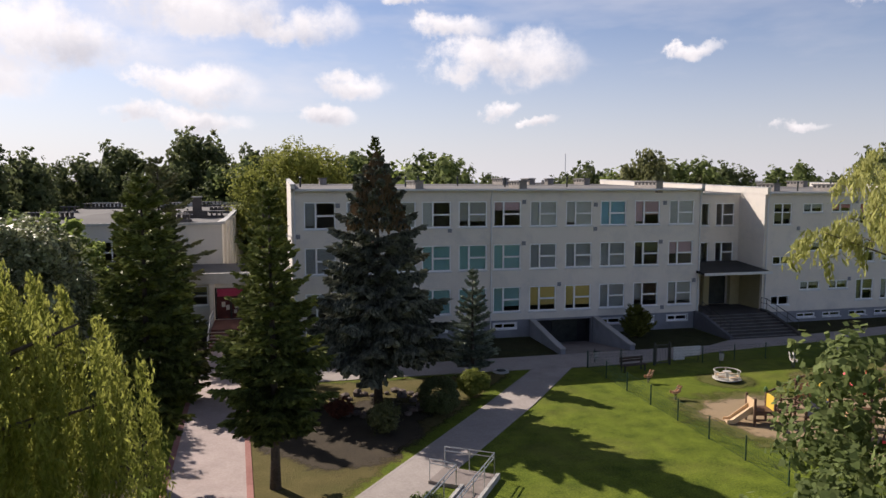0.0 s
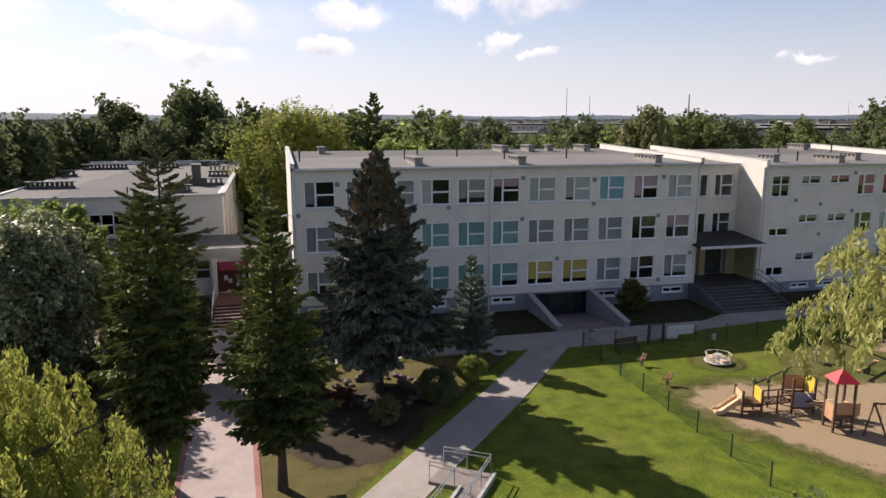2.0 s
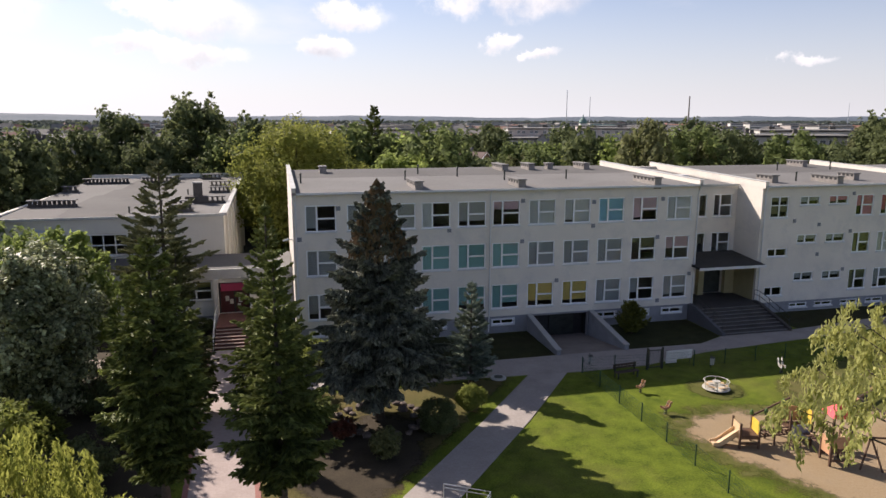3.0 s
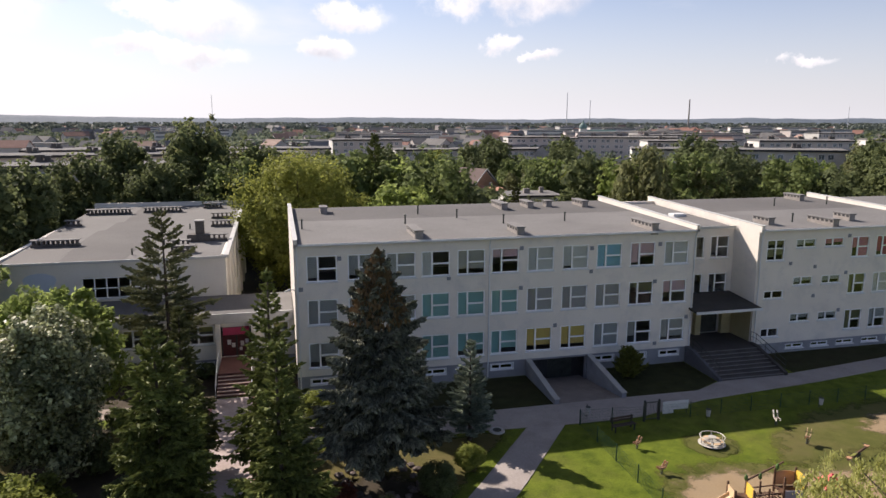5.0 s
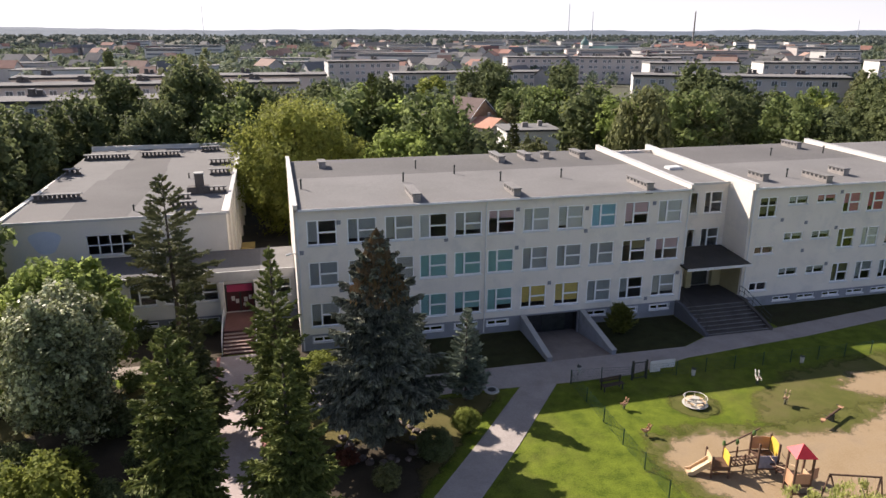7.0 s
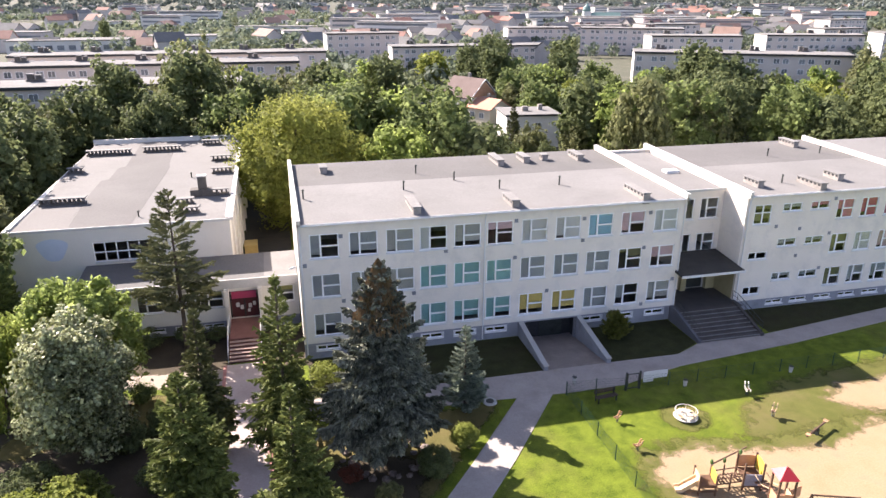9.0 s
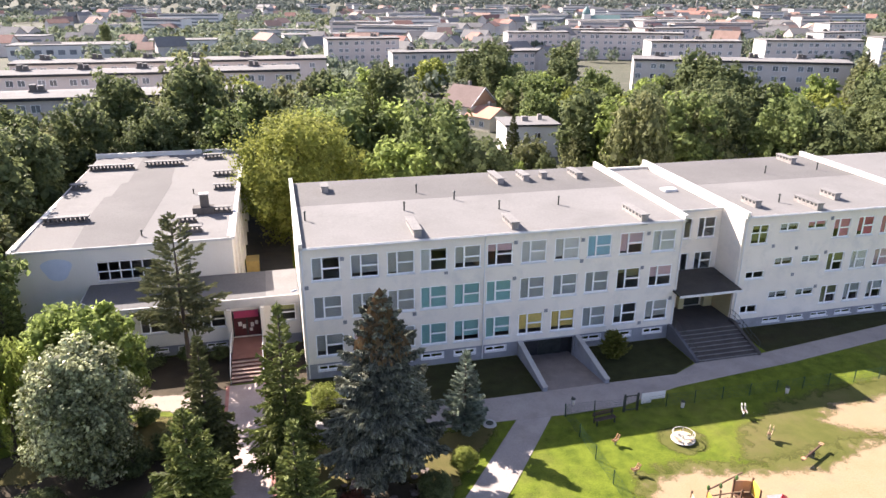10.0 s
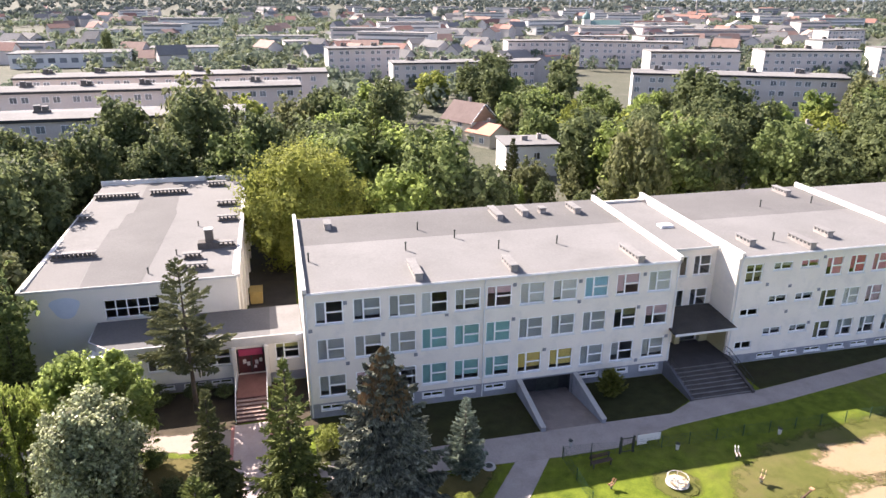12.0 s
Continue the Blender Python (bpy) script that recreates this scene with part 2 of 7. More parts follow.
# ---------------------------------------------------------------- tools
class Mesh:
    """Collects boxes, tubes and faces into one mesh."""

    def __init__(self):
        self.v, self.f = [], []

    def add(self, verts, faces):
        n = len(self.v)
        self.v += [tuple(p) for p in verts]
        self.f += [tuple(i + n for i in f) for f in faces]
        return self

    def box(self, x0, x1, y0, y1, z0, z1, m=None):
        pts = [Vector((x, y, z)) for z in (z0, z1) for x, y in ((x0, y0), (x1, y0), (x1, y1), (x0, y1))]
        if m is not None:
            pts = [m @ p for p in pts]
        return self.add(pts, [(3, 2, 1, 0), (4, 5, 6, 7), (0, 1, 5, 4), (1, 2, 6, 5), (2, 3, 7, 6), (3, 0, 4, 7)])

    def block(self, x0, x1, y0, y1, z0, z1, c=0.02, m=None):
        """A box whose upper edges are chamfered."""
        pts = [(x0, y0, z0), (x1, y0, z0), (x1, y1, z0), (x0, y1, z0), (x0, y0, z1 - c), (x1, y0, z1 - c), (x1, y1, z1 - c), (x0, y1, z1 - c),
               (x0 + c, y0 + c, z1), (x1 - c, y0 + c, z1), (x1 - c, y1 - c, z1), (x0 + c, y1 - c, z1)]
        pts = [Vector(p) if m is None else m @ Vector(p) for p in pts]
        return self.add(pts, [(3, 2, 1, 0), (8, 9, 10, 11)] + [(i, (i + 1) % 4, 4 + (i + 1) % 4, 4 + i) for i in range(4)]
                        + [(4 + i, 4 + (i + 1) % 4, 8 + (i + 1) % 4, 8 + i) for i in range(4)])

    def tube(self, pts, radii, n=8, cap=True):
        """A tube along points, with a radius at each or one for all."""
        pts = [Vector(p) for p in pts]
        if not isinstance(radii, (list, tuple)):
            radii = [radii] * len(pts)
        rings, up = [], Vector((0.0, 0.0, 1.0))
        for i, p in enumerate(pts):
            d = (pts[min(i + 1, len(pts) - 1)] - pts[max(i - 1, 0)]).normalized()
            a = d.cross(up if abs(d.z) < 0.95 else Vector((1.0, 0.0, 0.0))).normalized()
            b = d.cross(a)
            rings.append([p + (a * math.cos(2 * math.pi * k / n) + b * math.sin(2 * math.pi * k / n)) * radii[i] for k in range(n)])
        fs = [(i * n + k, i * n + (k + 1) % n, (i + 1) * n + (k + 1) % n, (i + 1) * n + k) for i in range(len(pts) - 1) for k in range(n)]
        if cap:
            fs += [tuple(range(n)), tuple(reversed([(len(pts) - 1) * n + k for k in range(n)]))]
        return self.add([p for r in rings for p in r], fs)

    def prism(self, outline, z0, z1):
        """An upright prism over an outline of (x, y); z1 may be a function of x and y."""
        n = len(outline)
        top = [(x, y, z1(x, y) if callable(z1) else z1) for x, y in outline]
        return self.add([(x, y, z0) for x, y in outline] + top,
                        [tuple(reversed(range(n))), tuple(range(n, 2 * n))] + [(i, (i + 1) % n, n + (i + 1) % n, n + i) for i in range(n)])

    def slab(self, profile, axis, a, b):
        """An outline swept along x or y: profile holds (other, z) pairs."""
        n = len(profile)
        put = (lambda s, o, z: (s, o, z)) if axis == "x" else (lambda s, o, z: (o, s, z))
        return self.add([put(a, o, z) for o, z in profile] + [put(b, o, z) for o, z in profile],
                        [tuple(range(n)), tuple(reversed(range(n, 2 * n)))] + [(i, n + i, n + (i + 1) % n, (i + 1) % n) for i in range(n)])

    def data(self, name):
        me = bpy.data.meshes.new(name)
        me.from_pydata(self.v, [], self.f)
        bm = bmesh.new()
        bm.from_mesh(me)
        bmesh.ops.recalc_face_normals(bm, faces=bm.faces)
        bm.to_mesh(me)
        bm.free()
        return me


def part(name, made, material, parent=None, label="", at=(0, 0, 0), turn=0.0, smooth=False):
    """Links a Mesh, or mesh data that is shared, as one object under its thing."""
    me = made.data(name) if isinstance(made, Mesh) else made
    if material and not me.materials:
        me.materials.append(material)
    if smooth:
        me.shade_smooth()
    ob = new(name, me)
    ob.parent = parent
    ob.matrix_basis = pose(*at, 0, 0, turn)
    return tagged(ob, label) if label else ob


def thing(name, at, label, category, group="", turn=0.0, kind=""):
    ob = new(name)
    ob.empty_display_size = 0.3
    ob.matrix_basis = pose(*at, 0, 0, turn)
    return tagged(ob, label, category, group, kind)


def soup(name, verts, faces_per, material):
    """Mesh data from an array of loose faces: verts has shape (faces, corners, 3)."""
    me = bpy.data.meshes.new(name)
    n = verts.shape[0]
    me.vertices.add(n * faces_per)
    me.vertices.foreach_set("co", verts.reshape(-1).astype(np.float32))
    me.loops.add(n * faces_per)
    me.loops.foreach_set("vertex_index", np.arange(n * faces_per, dtype=np.int32))
    me.polygons.add(n)
    me.polygons.foreach_set("loop_start", np.arange(0, n * faces_per, faces_per, dtype=np.int32))
    me.update(calc_edges=True)
    me.materials.append(material)
    return me


def wall(length, z0, z1, holes, thick=0.35, cuts=()):
    """A wall along x with its outer face at y = 0 and openings (x0, x1, z0, z1) cut through it."""
    w = Mesh()
    xs = sorted({0.0, length, *[round(h[0], 3) for h in holes], *[round(h[1], 3) for h in holes], *cuts})
    zs = sorted({z0, z1, *[round(h[2], 3) for h in holes], *[round(h[3], 3) for h in holes]})
    solid = {}
    for i in range(len(xs) - 1):
        for k in range(len(zs) - 1):
            cx, cz = (xs[i] + xs[i + 1]) / 2, (zs[k] + zs[k + 1]) / 2
            solid[i, k] = not any(h[0] < cx < h[1] and h[2] < cz < h[3] for h in holes)
    ids = {}

    def p(i, k, back):
        key = (i, k, back)
        if key not in ids:
            ids[key] = len(w.v)
            w.v.append((xs[i], thick if back else 0.0, zs[k]))
        return ids[key]
    for (i, k), s in solid.items():
        if not s:
            continue
        w.f += [(p(i, k, 0), p(i + 1, k, 0), p(i + 1, k + 1, 0), p(i, k + 1, 0)), (p(i, k, 1), p(i, k + 1, 1), p(i + 1, k + 1, 1), p(i + 1, k, 1))]
        for (di, dk), (a, b) in {(-1, 0): ((i, k), (i, k + 1)), (1, 0): ((i + 1, k + 1), (i + 1, k)), (0, -1): ((i + 1, k), (i, k)), (0, 1): ((i, k + 1), (i + 1, k + 1))}.items():
            if not solid.get((i + di, k + dk), False):
                w.f.append((p(*a, 0), p(*b, 0), p(*b, 1), p(*a, 1)))
    return w


WINDOW_MESH = {}


def window(parent, x, z, w, h, y=0.0, style="three", blind=None, drop=(1.0, 1.0), turn=0.0):
    """A casement window in an opening whose lower left outer corner is (x, y, z): frame, panes, sill and, where drawn, its blinds."""
    key = (round(w, 2), round(h, 2), style)
    f = 0.095
    if key not in WINDOW_MESH:
        cells = [(f, w - f, f, h - f)]
        if style == "three":
            a, b = w * 0.37, h * 0.46
            cells = [(f, a - 0.07, f, h - f), (a + 0.07, w - f, f, b), (a + 0.07, w - f, b + 0.13, h - f)]
        elif style == "two":
            a = w * 0.42
            cells = [(f, a - 0.06, f, h - f), (a + 0.06, w - f, f, h - f)]
        elif style == "cross":
            a, b = w * 0.5, h * 0.55
            cells = [(f, a - 0.06, f, b), (f, a - 0.06, b + 0.1, h - f), (a + 0.06, w - f, f, b), (a + 0.06, w - f, b + 0.1, h - f)]
        fr = wall(w, 0.0, h, cells, 0.07)
        fr.v = [(x_, y_ + 0.045, z_) for x_, y_, z_ in fr.v]
        panes = [Mesh().box(c[0], c[1], 0.075, 0.087, c[2], c[3]).data("pane") for c in cells]
        for pm in panes:
            pm.materials.append(GLASS)
        frame_me = fr.data("window")
        frame_me.materials.append(PVC)
        sill = Mesh().add([(-0.06, -0.10, -0.10), (w + 0.06, -0.10, -0.10), (w + 0.06, 0.045, -0.08), (-0.06, 0.045, -0.08),
                           (-0.06, -0.10, -0.03), (w + 0.06, -0.10, -0.03), (w + 0.06, 0.045, 0.02), (-0.06, 0.045, 0.02)],
                          [(3, 2, 1, 0), (4, 5, 6, 7), (0, 1, 5, 4), (1, 2, 6, 5), (2, 3, 7, 6), (3, 0, 4, 7)]).data("sill")
        sill.materials.append(TRIM)
        WINDOW_MESH[key] = (frame_me, panes, sill, cells)
    frame_me, panes, sill, cells = WINDOW_MESH[key]
    win = part("window", frame_me, None, parent, at=(x, y, z), turn=turn)
    for pm in panes:
        pn = part("pane", pm, None, win)
        pn.visible_shadow = False
    part("sill", sill, None, win)
    if blind:
        for i, c in enumerate(cells):
            d = drop[0] if i == 0 else drop[1]
            if d <= 0.02:
                continue
            low = c[3] - (c[3] - c[2]) * d
            if style == "three" and i > 0:
                full = h - 2 * f
                low = max(c[2], h - f - full * d)
                if low >= c[3] - 0.02:
                    continue
            part("blind", Mesh().box(c[0], c[1], 0.145, 0.15, low, c[3]), blind, win, "fabric roller blind")
    return win


def fabric(name, c):
    k = [min(0.9, v * 1.12) for v in c]
    return surface("blind_" + name, c, k, 0.9, 1.5, 30.0, 0.15, spread=0.06, transl=0.25)


BEIGE, TEAL, YELLOW, PINK, BLUE = (fabric("beige", (0.45, 0.425, 0.385)), fabric("teal", (0.27, 0.47, 0.455)), fabric("yellow", (0.66, 0.50, 0.16)),
                                   fabric("pink", (0.60, 0.20, 0.27)), fabric("blue", (0.30, 0.52, 0.60)))
GREY, PALE, RED, ROSE, OCHRE = (fabric("grey", (0.38, 0.38, 0.375)), fabric("pale", (0.60, 0.58, 0.545)), fabric("red", (0.48, 0.07, 0.14)),
                                fabric("rose", (0.62, 0.43, 0.44)), fabric("ochre", (0.42, 0.38, 0.16)))
OLIVE = fabric("olive", (0.20, 0.19, 0.10))


# ---------------------------------------------------------------- ground and ways
def grass_mat(name, a, b, dry, amount):
    m = surface(name, a, b, 0.95, 0.9, 11.0, 0.9, stain=dry, stain_scale=0.11, stain_amount=amount, spread=0.0, depth=0.06, spec=0.15)
    return m


GRASS = grass_mat("grass", (0.052, 0.080, 0.007), (0.158, 0.196, 0.020), (0.160, 0.142, 0.042), 0.5)
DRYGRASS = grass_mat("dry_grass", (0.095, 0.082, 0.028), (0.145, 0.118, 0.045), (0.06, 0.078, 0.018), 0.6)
FIELD = grass_mat("meadow", (0.070, 0.074, 0.050), (0.105, 0.105, 0.078), (0.16, 0.145, 0.115), 0.7)

R0, R1, RY0, RY1 = 19.85, 24.95, 45.25, 53.0      # the basement ramp's pit
g = Mesh()
gx, gy = [-4200, -300, -60, R0, R1, 80, 300, 4200], [-400, -60, RY0, RY1, 120, 400, 4300]
for i in range(len(gx) - 1):
    for k in range(len(gy) - 1):
        if not (gx[i] == R0 and gy[k] == RY0):
            g.add([(gx[i], gy[k], 0), (gx[i + 1], gy[k], 0), (gx[i + 1], gy[k + 1], 0), (gx[i], gy[k + 1], 0)], [(0, 1, 2, 3)])
gme = g.data("ground")
bmg = bmesh.new()
bmg.from_mesh(gme)
bmesh.ops.remove_doubles(bmg, verts=bmg.verts, dist=0.001)
bmg.to_mesh(gme)
bmg.free()
tagged(part("ground", gme, GRASS), "mown green lawn with dry patches reaching the horizon", "lawn", kind="structure")


def worn_edge(m):
    """A copy of a ground material whose border frays away over what lies under it, along the mesh's own wear values."""
    m = m.copy()
    m.name = m.name + "_frayed"
    t = m.node_tree
    o = next(n for n in t.nodes if n.type == "OUTPUT_MATERIAL")
    body = o.inputs[0].links[0].from_socket
    at_ = t.nodes.new("ShaderNodeAttribute")
    at_.attribute_name = "wear"
    co = nd(t, "ShaderNodeTexCoord").outputs["Object"]
    n1 = nd(t, "ShaderNodeTexNoise", Vector=co, Scale=0.9, Detail=6.0, Roughness=0.72)
    f = mth(t, "MULTIPLY_ADD", mth(t, "SUBTRACT", n1.outputs["Fac"], 0.5), 1.5, at_.outputs["Fac"])
    f = nd(t, "ShaderNodeMapRange", i0=f, i1=0.22, i2=0.62)
    f.interpolation_type = "SMOOTHSTEP"
    clear = nd(t, "ShaderNodeBsdfTransparent")
    mx = nd(t, "ShaderNodeMixShader", i0=f.outputs[0], i1=clear.outputs[0], i2=body)
    t.links.new(mx.outputs[0], o.inputs[0])
    return m


FRAYED = {}


def cover(name, outline, z, material, label, category="ground", fray=0.0, kind="structure"):
    """A flat patch of ground cover; fray is the width in metres over which its border thins out."""
    if not fray:
        bm = bmesh.new()
        face = bm.faces.new([bm.verts.new((x, y, z)) for x, y in outline])
        if face.normal.z < 0:
            face.normal_flip()
        bmesh.ops.triangulate(bm, faces=bm.faces)
        me = bpy.data.meshes.new(name)
        bm.to_mesh(me)
        bm.free()
        return tagged(part(name, me, material), label, category, kind=kind)
    o = np.array(outline, float)
    x0, y0 = o.min(0) - fray * 0.6
    x1, y1 = o.max(0) + fray * 0.6
    step = max(0.22, min(0.6, fray * 0.4))
    xs, ys = np.arange(x0, x1 + step, step), np.arange(y0, y1 + step, step)
    gx_, gy_ = np.meshgrid(xs, ys)
    px_, py_ = gx_.ravel(), gy_.ravel()
    inside, dist = np.zeros(len(px_), bool), np.full(len(px_), 1e9)
    for (ax, ay), (bx, by) in zip(o, np.roll(o, -1, 0)):
        hit = ((ay > py_) != (by > py_)) & (px_ < (bx - ax) * (py_ - ay) / ((by - ay) or 1e-9) + ax)
        inside ^= hit
        u = np.clip(((px_ - ax) * (bx - ax) + (py_ - ay) * (by - ay)) / max(1e-9, (bx - ax) ** 2 + (by - ay) ** 2), 0, 1)
        dist = np.minimum(dist, np.hypot(px_ - ax - u * (bx - ax), py_ - ay - u * (by - ay)))
    wear = np.clip(0.42 + np.where(inside, dist, -dist) / fray * 0.7, 0, 1)
    nx, ny = len(xs), len(ys)
    ids = np.arange(nx * ny).reshape(ny, nx)
    faces = np.stack([ids[:-1, :-1], ids[:-1, 1:], ids[1:, 1:], ids[1:, :-1]], -1).reshape(-1, 4)
    faces = faces[wear[faces].max(1) > 0.02]
    used, inv = np.unique(faces, return_inverse=True)
    me = bpy.data.meshes.new(name)
    me.from_pydata(np.stack([px_, py_, np.full(len(px_), z)], 1)[used].tolist(), [], inv.reshape(-1, 4).tolist())
    me.attributes.new("wear", "FLOAT", "POINT").data.foreach_set("value", wear[used].astype(np.float32))
    if material.name not in FRAYED:
        FRAYED[material.name] = worn_edge(material)
    return tagged(part(name, me, FRAYED[material.name]), label, category, kind=kind)


cover("dry_lawn", [(-1.4, 12), (-2.6, 41.9), (14.6, 41.9), (2.6, 26.5), (-0.5, 22.5)], 0.004, DRYGRASS, "dry yellowish lawn under the conifers", "lawn", 1.2)
cover("needle_bed", [(0.8, 29.6), (-0.9, 32), (-0.6, 35.5), (2.0, 37.0), (5.2, 38.3), (7.0, 37.2), (7.6, 34.6), (6.4, 31.4), (4.0, 29.0), (2.0, 28.6)], 0.008, SOIL_SHADE,
      "brown needle litter and soil with tree shade in its colour", "soil", 1.6)
# Dark bed that paints the shade under the west trees over the lawn.
cover("planted_bed", [(-24, 16), (-24, 44), (-14, 49), (-6.2, 48), (-5.6, 30), (-4.6, 14)], 0.006, SOIL_SHADE, "soil beside the walkway with the trees' shade in its colour", "soil", 1.2)
# Lighter dry-grass strip: a sunlit gap between the trees, painted as colour.
cover("sunny_lawn", [(-12.5, 44.5), (-11.5, 48.4), (-6.6, 48.4), (-6.4, 45), (-9, 43)], 0.010, DRYGRASS, "yellowish lawn strip with sunlight in its colour", "lawn", 0.8)
# Darker copy of the lawn: the school's shade is put into its colour.
SHADE_GRASS = grass_mat("thin_grass", (0.024, 0.027, 0.010), (0.048, 0.050, 0.018), (0.045, 0.034, 0.020), 0.7)
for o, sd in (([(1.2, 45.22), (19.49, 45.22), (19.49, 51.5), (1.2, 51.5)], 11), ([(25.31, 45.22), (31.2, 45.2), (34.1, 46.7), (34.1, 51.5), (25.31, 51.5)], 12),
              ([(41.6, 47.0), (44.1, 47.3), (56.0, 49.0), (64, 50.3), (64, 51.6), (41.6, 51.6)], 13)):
    cover("lawn_strip", o, 0.006, SHADE_GRASS, "lawn strip with the school's shade in its dark colour", "lawn")
# Dark bed that paints in the shade along the corridor wall.
cover("planted_bed", [(-16.5, 51.9), (-4.9, 50.8), (-4.9, 58.4), (-16.5, 58.4)], 0.006, SOIL_SHADE, "dark soil along the corridor wall with shade in its colour", "soil", 1.2)
# Another pool of sunlight given as dry-grass colour on the dark bed.
cover("sunny_lawn", [(-19.5, 43), (-18.8, 46), (-16.4, 46.2), (-16.0, 43.4), (-17.6, 42.2)], 0.010, DRYGRASS, "yellowish lawn patch with sunlight in its colour", "lawn", 0.8)
cover("planted_bed", [(-2.2, 50.6), (1.6, 50.6), (1.6, 58.4), (-2.3, 58.4)], 0.012, SOIL_SHADE, "dark bare soil between the steps and the school", "soil")
cover("yard", [(-4.6, 64.3), (0.9, 64.3), (0.9, 108), (-4.6, 108)], 0.006, YARD, "dark asphalt yard between the gymnasium and the school", "yard")

# walkways: kerbed strips of concrete paving
WAY = 0.035


def walkway(name, left, right, label, edge=None, edge_w=0.12, edge_name="kerb", top=PAVE):
    """A paved strip between two edge lines of points, with a kerb piece along each edge."""
    outline = left + right[::-1]
    base = part(name, Mesh().prism(outline, -0.05, WAY), top)
    tagged(base, label, "path", kind="structure")
    for line, sgn in ((left, 1), (right, -1)):
        for i in range(len(line) - 1):
            a, b = Vector((*line[i], 0)), Vector((*line[i + 1], 0))
            d = (b - a).normalized()
            nrm = Vector((-d.y, d.x, 0)) * sgn * edge_w
            o = [(a.x, a.y), (b.x, b.y), (b.x + nrm.x, b.y + nrm.y), (a.x + nrm.x, a.y + nrm.y)]
            part(edge_name, Mesh().prism(o, -0.05, WAY + (0.012 if edge else 0.006)), edge or PAVE, base)
    return base


walkway("path", [(-3.55, 12.0), (-4.45, 28.0), (-4.95, 42.0), (-5.15, 46.0), (-5.2, 52.0)], [(-0.6, 12.0), (-1.4, 28.0), (-1.95, 38.0), (-2.15, 42.0), (-2.4, 52.0)],
                   "pale paved walkway with red brick edging", PAVE_RED, 0.26, "red_edging", PAVE_P)
walkway("path", [(-1.0, 21.24), (2.87, 25.94), (11.23, 35.8), (16.3, 42.1)], [(-0.9, 17.97), (5.2, 25.4), (13.55, 35.25), (18.72, 41.9)],
                   "pale straight concrete path crossing the lawn diagonally")
walkway("path", [(-2.0, 45.27), (13.6, 45.2), (19.4, 45.2), (25.3, 45.2), (31.5, 45.15), (34.4, 46.55), (40.4, 46.6), (44.1, 47.1), (56.0, 48.8), (80, 52.6)],
                    [(-2.0, 42.5), (12.9, 42.35), (19.9, 41.95), (24.7, 42.0), (30.6, 43.6), (36, 44.2), (42.3, 44.85), (54.2, 46.7), (60, 47.6), (80, 50.6)],
                    "pale paved path running along the school front")
cover("path", [(-34, 50.6), (-34, 53.0), (-13.4, 52.0), (-5.2, 51.4), (-5.2, 49.0), (-8.3, 48.9), (-13.1, 50.2)], 0.014, SAND_P, "trodden sandy path leading to the walkway", "path", 0.5)
cover("town_ground", [(-4000, 101.5), (-4000, 4250), (4150, 4250), (4150, 101.5)], 0.02, FIELD, "dull meadow and bare ground between the houses", "meadow")
WORN = grass_mat("worn_grass", (0.075, 0.082, 0.018), (0.120, 0.120, 0.034), (0.17, 0.13, 0.065), 0.7)
cover("worn_ring", [(26.95 + 1.75 * math.cos(k * math.tau / 20), 36.85 + 1.65 * math.sin(k * math.tau / 20)) for k in range(20)], 0.009, WORN, "trodden ring round the roundabout", "sand", 0.9)
cover("worn_lawn", [(20.4, 30.8), (21.8, 34.2), (25.5, 34.7), (30, 33.3), (38, 34), (44, 34), (44, 19), (26.4, 19), (22.4, 26.0)], 0.008, WORN, "worn grass round the edge of the sand", "lawn", 2.2)
cover("worn_lawn", [(29.5, 33.2), (32, 37.0), (37, 39.6), (48, 41.0), (60, 42.5), (60, 31), (42, 31), (36, 32)], 0.004, WORN, "worn dry lawn round the bare sand", "lawn", 2.2)
cover("sandpit", [(21.5, 31.0), (22.6, 33.2), (25.5, 33.6), (30, 32.2), (35, 31.6), (40, 33.5), (44, 33.0), (44, 20), (27, 20), (23.6, 26.2)], 0.012, SAND,
      "light brown sand under the playground equipment", "sand", 1.8)
cover("sandpit", [(38.6, 36.6), (40.6, 38.0), (46.2, 38.5), (56, 38.4), (56, 33), (41.8, 34.2), (39.6, 35.4)], 0.012, SAND, "bare patch of light brown sand in the lawn", "sand", 1.8)


# ---------------------------------------------------------------- school: main wing
AX, AY, AW, AD, AZ = 1.05, 51.5, 33.6, 18.4, 11.75
ROWS_Z = [(8.82, 2.0), (5.46, 2.0), (2.06, 2.0)]                      # sill height and window height of each storey
COLS_X = [1.95, 5.03, 7.97, 10.72, 13.6, 16.4, 19.42, 22.45, 25.45, 28.5, 31.65]
WW = 2.28
school = thing("school_building", (AX, AY, 0), "three-storey pale plastered school wing with white windows", "school")
holes = [(cx - AX, cx - AX + WW, z, z + h) for z, h in ROWS_Z for cx in COLS_X]
part("front_wall", wall(AW, 1.42, AZ - 0.12, holes), PLASTER, school)
side_p = [(0.35, 1.42), (AD - 0.35, 1.42), (AD - 0.35, AZ + 0.28), (0.35, AZ - 0.14)]
part("side_wall", Mesh().add(
    [(x, y, z) for x in (0.0, 0.35) for y, z in side_p], [(0, 1, 2, 3), (7, 6, 5, 4), (0, 4, 5, 1), (1, 5, 6, 2), (2, 6, 7, 3), (3, 7, 4, 0)]), PLASTER, school)
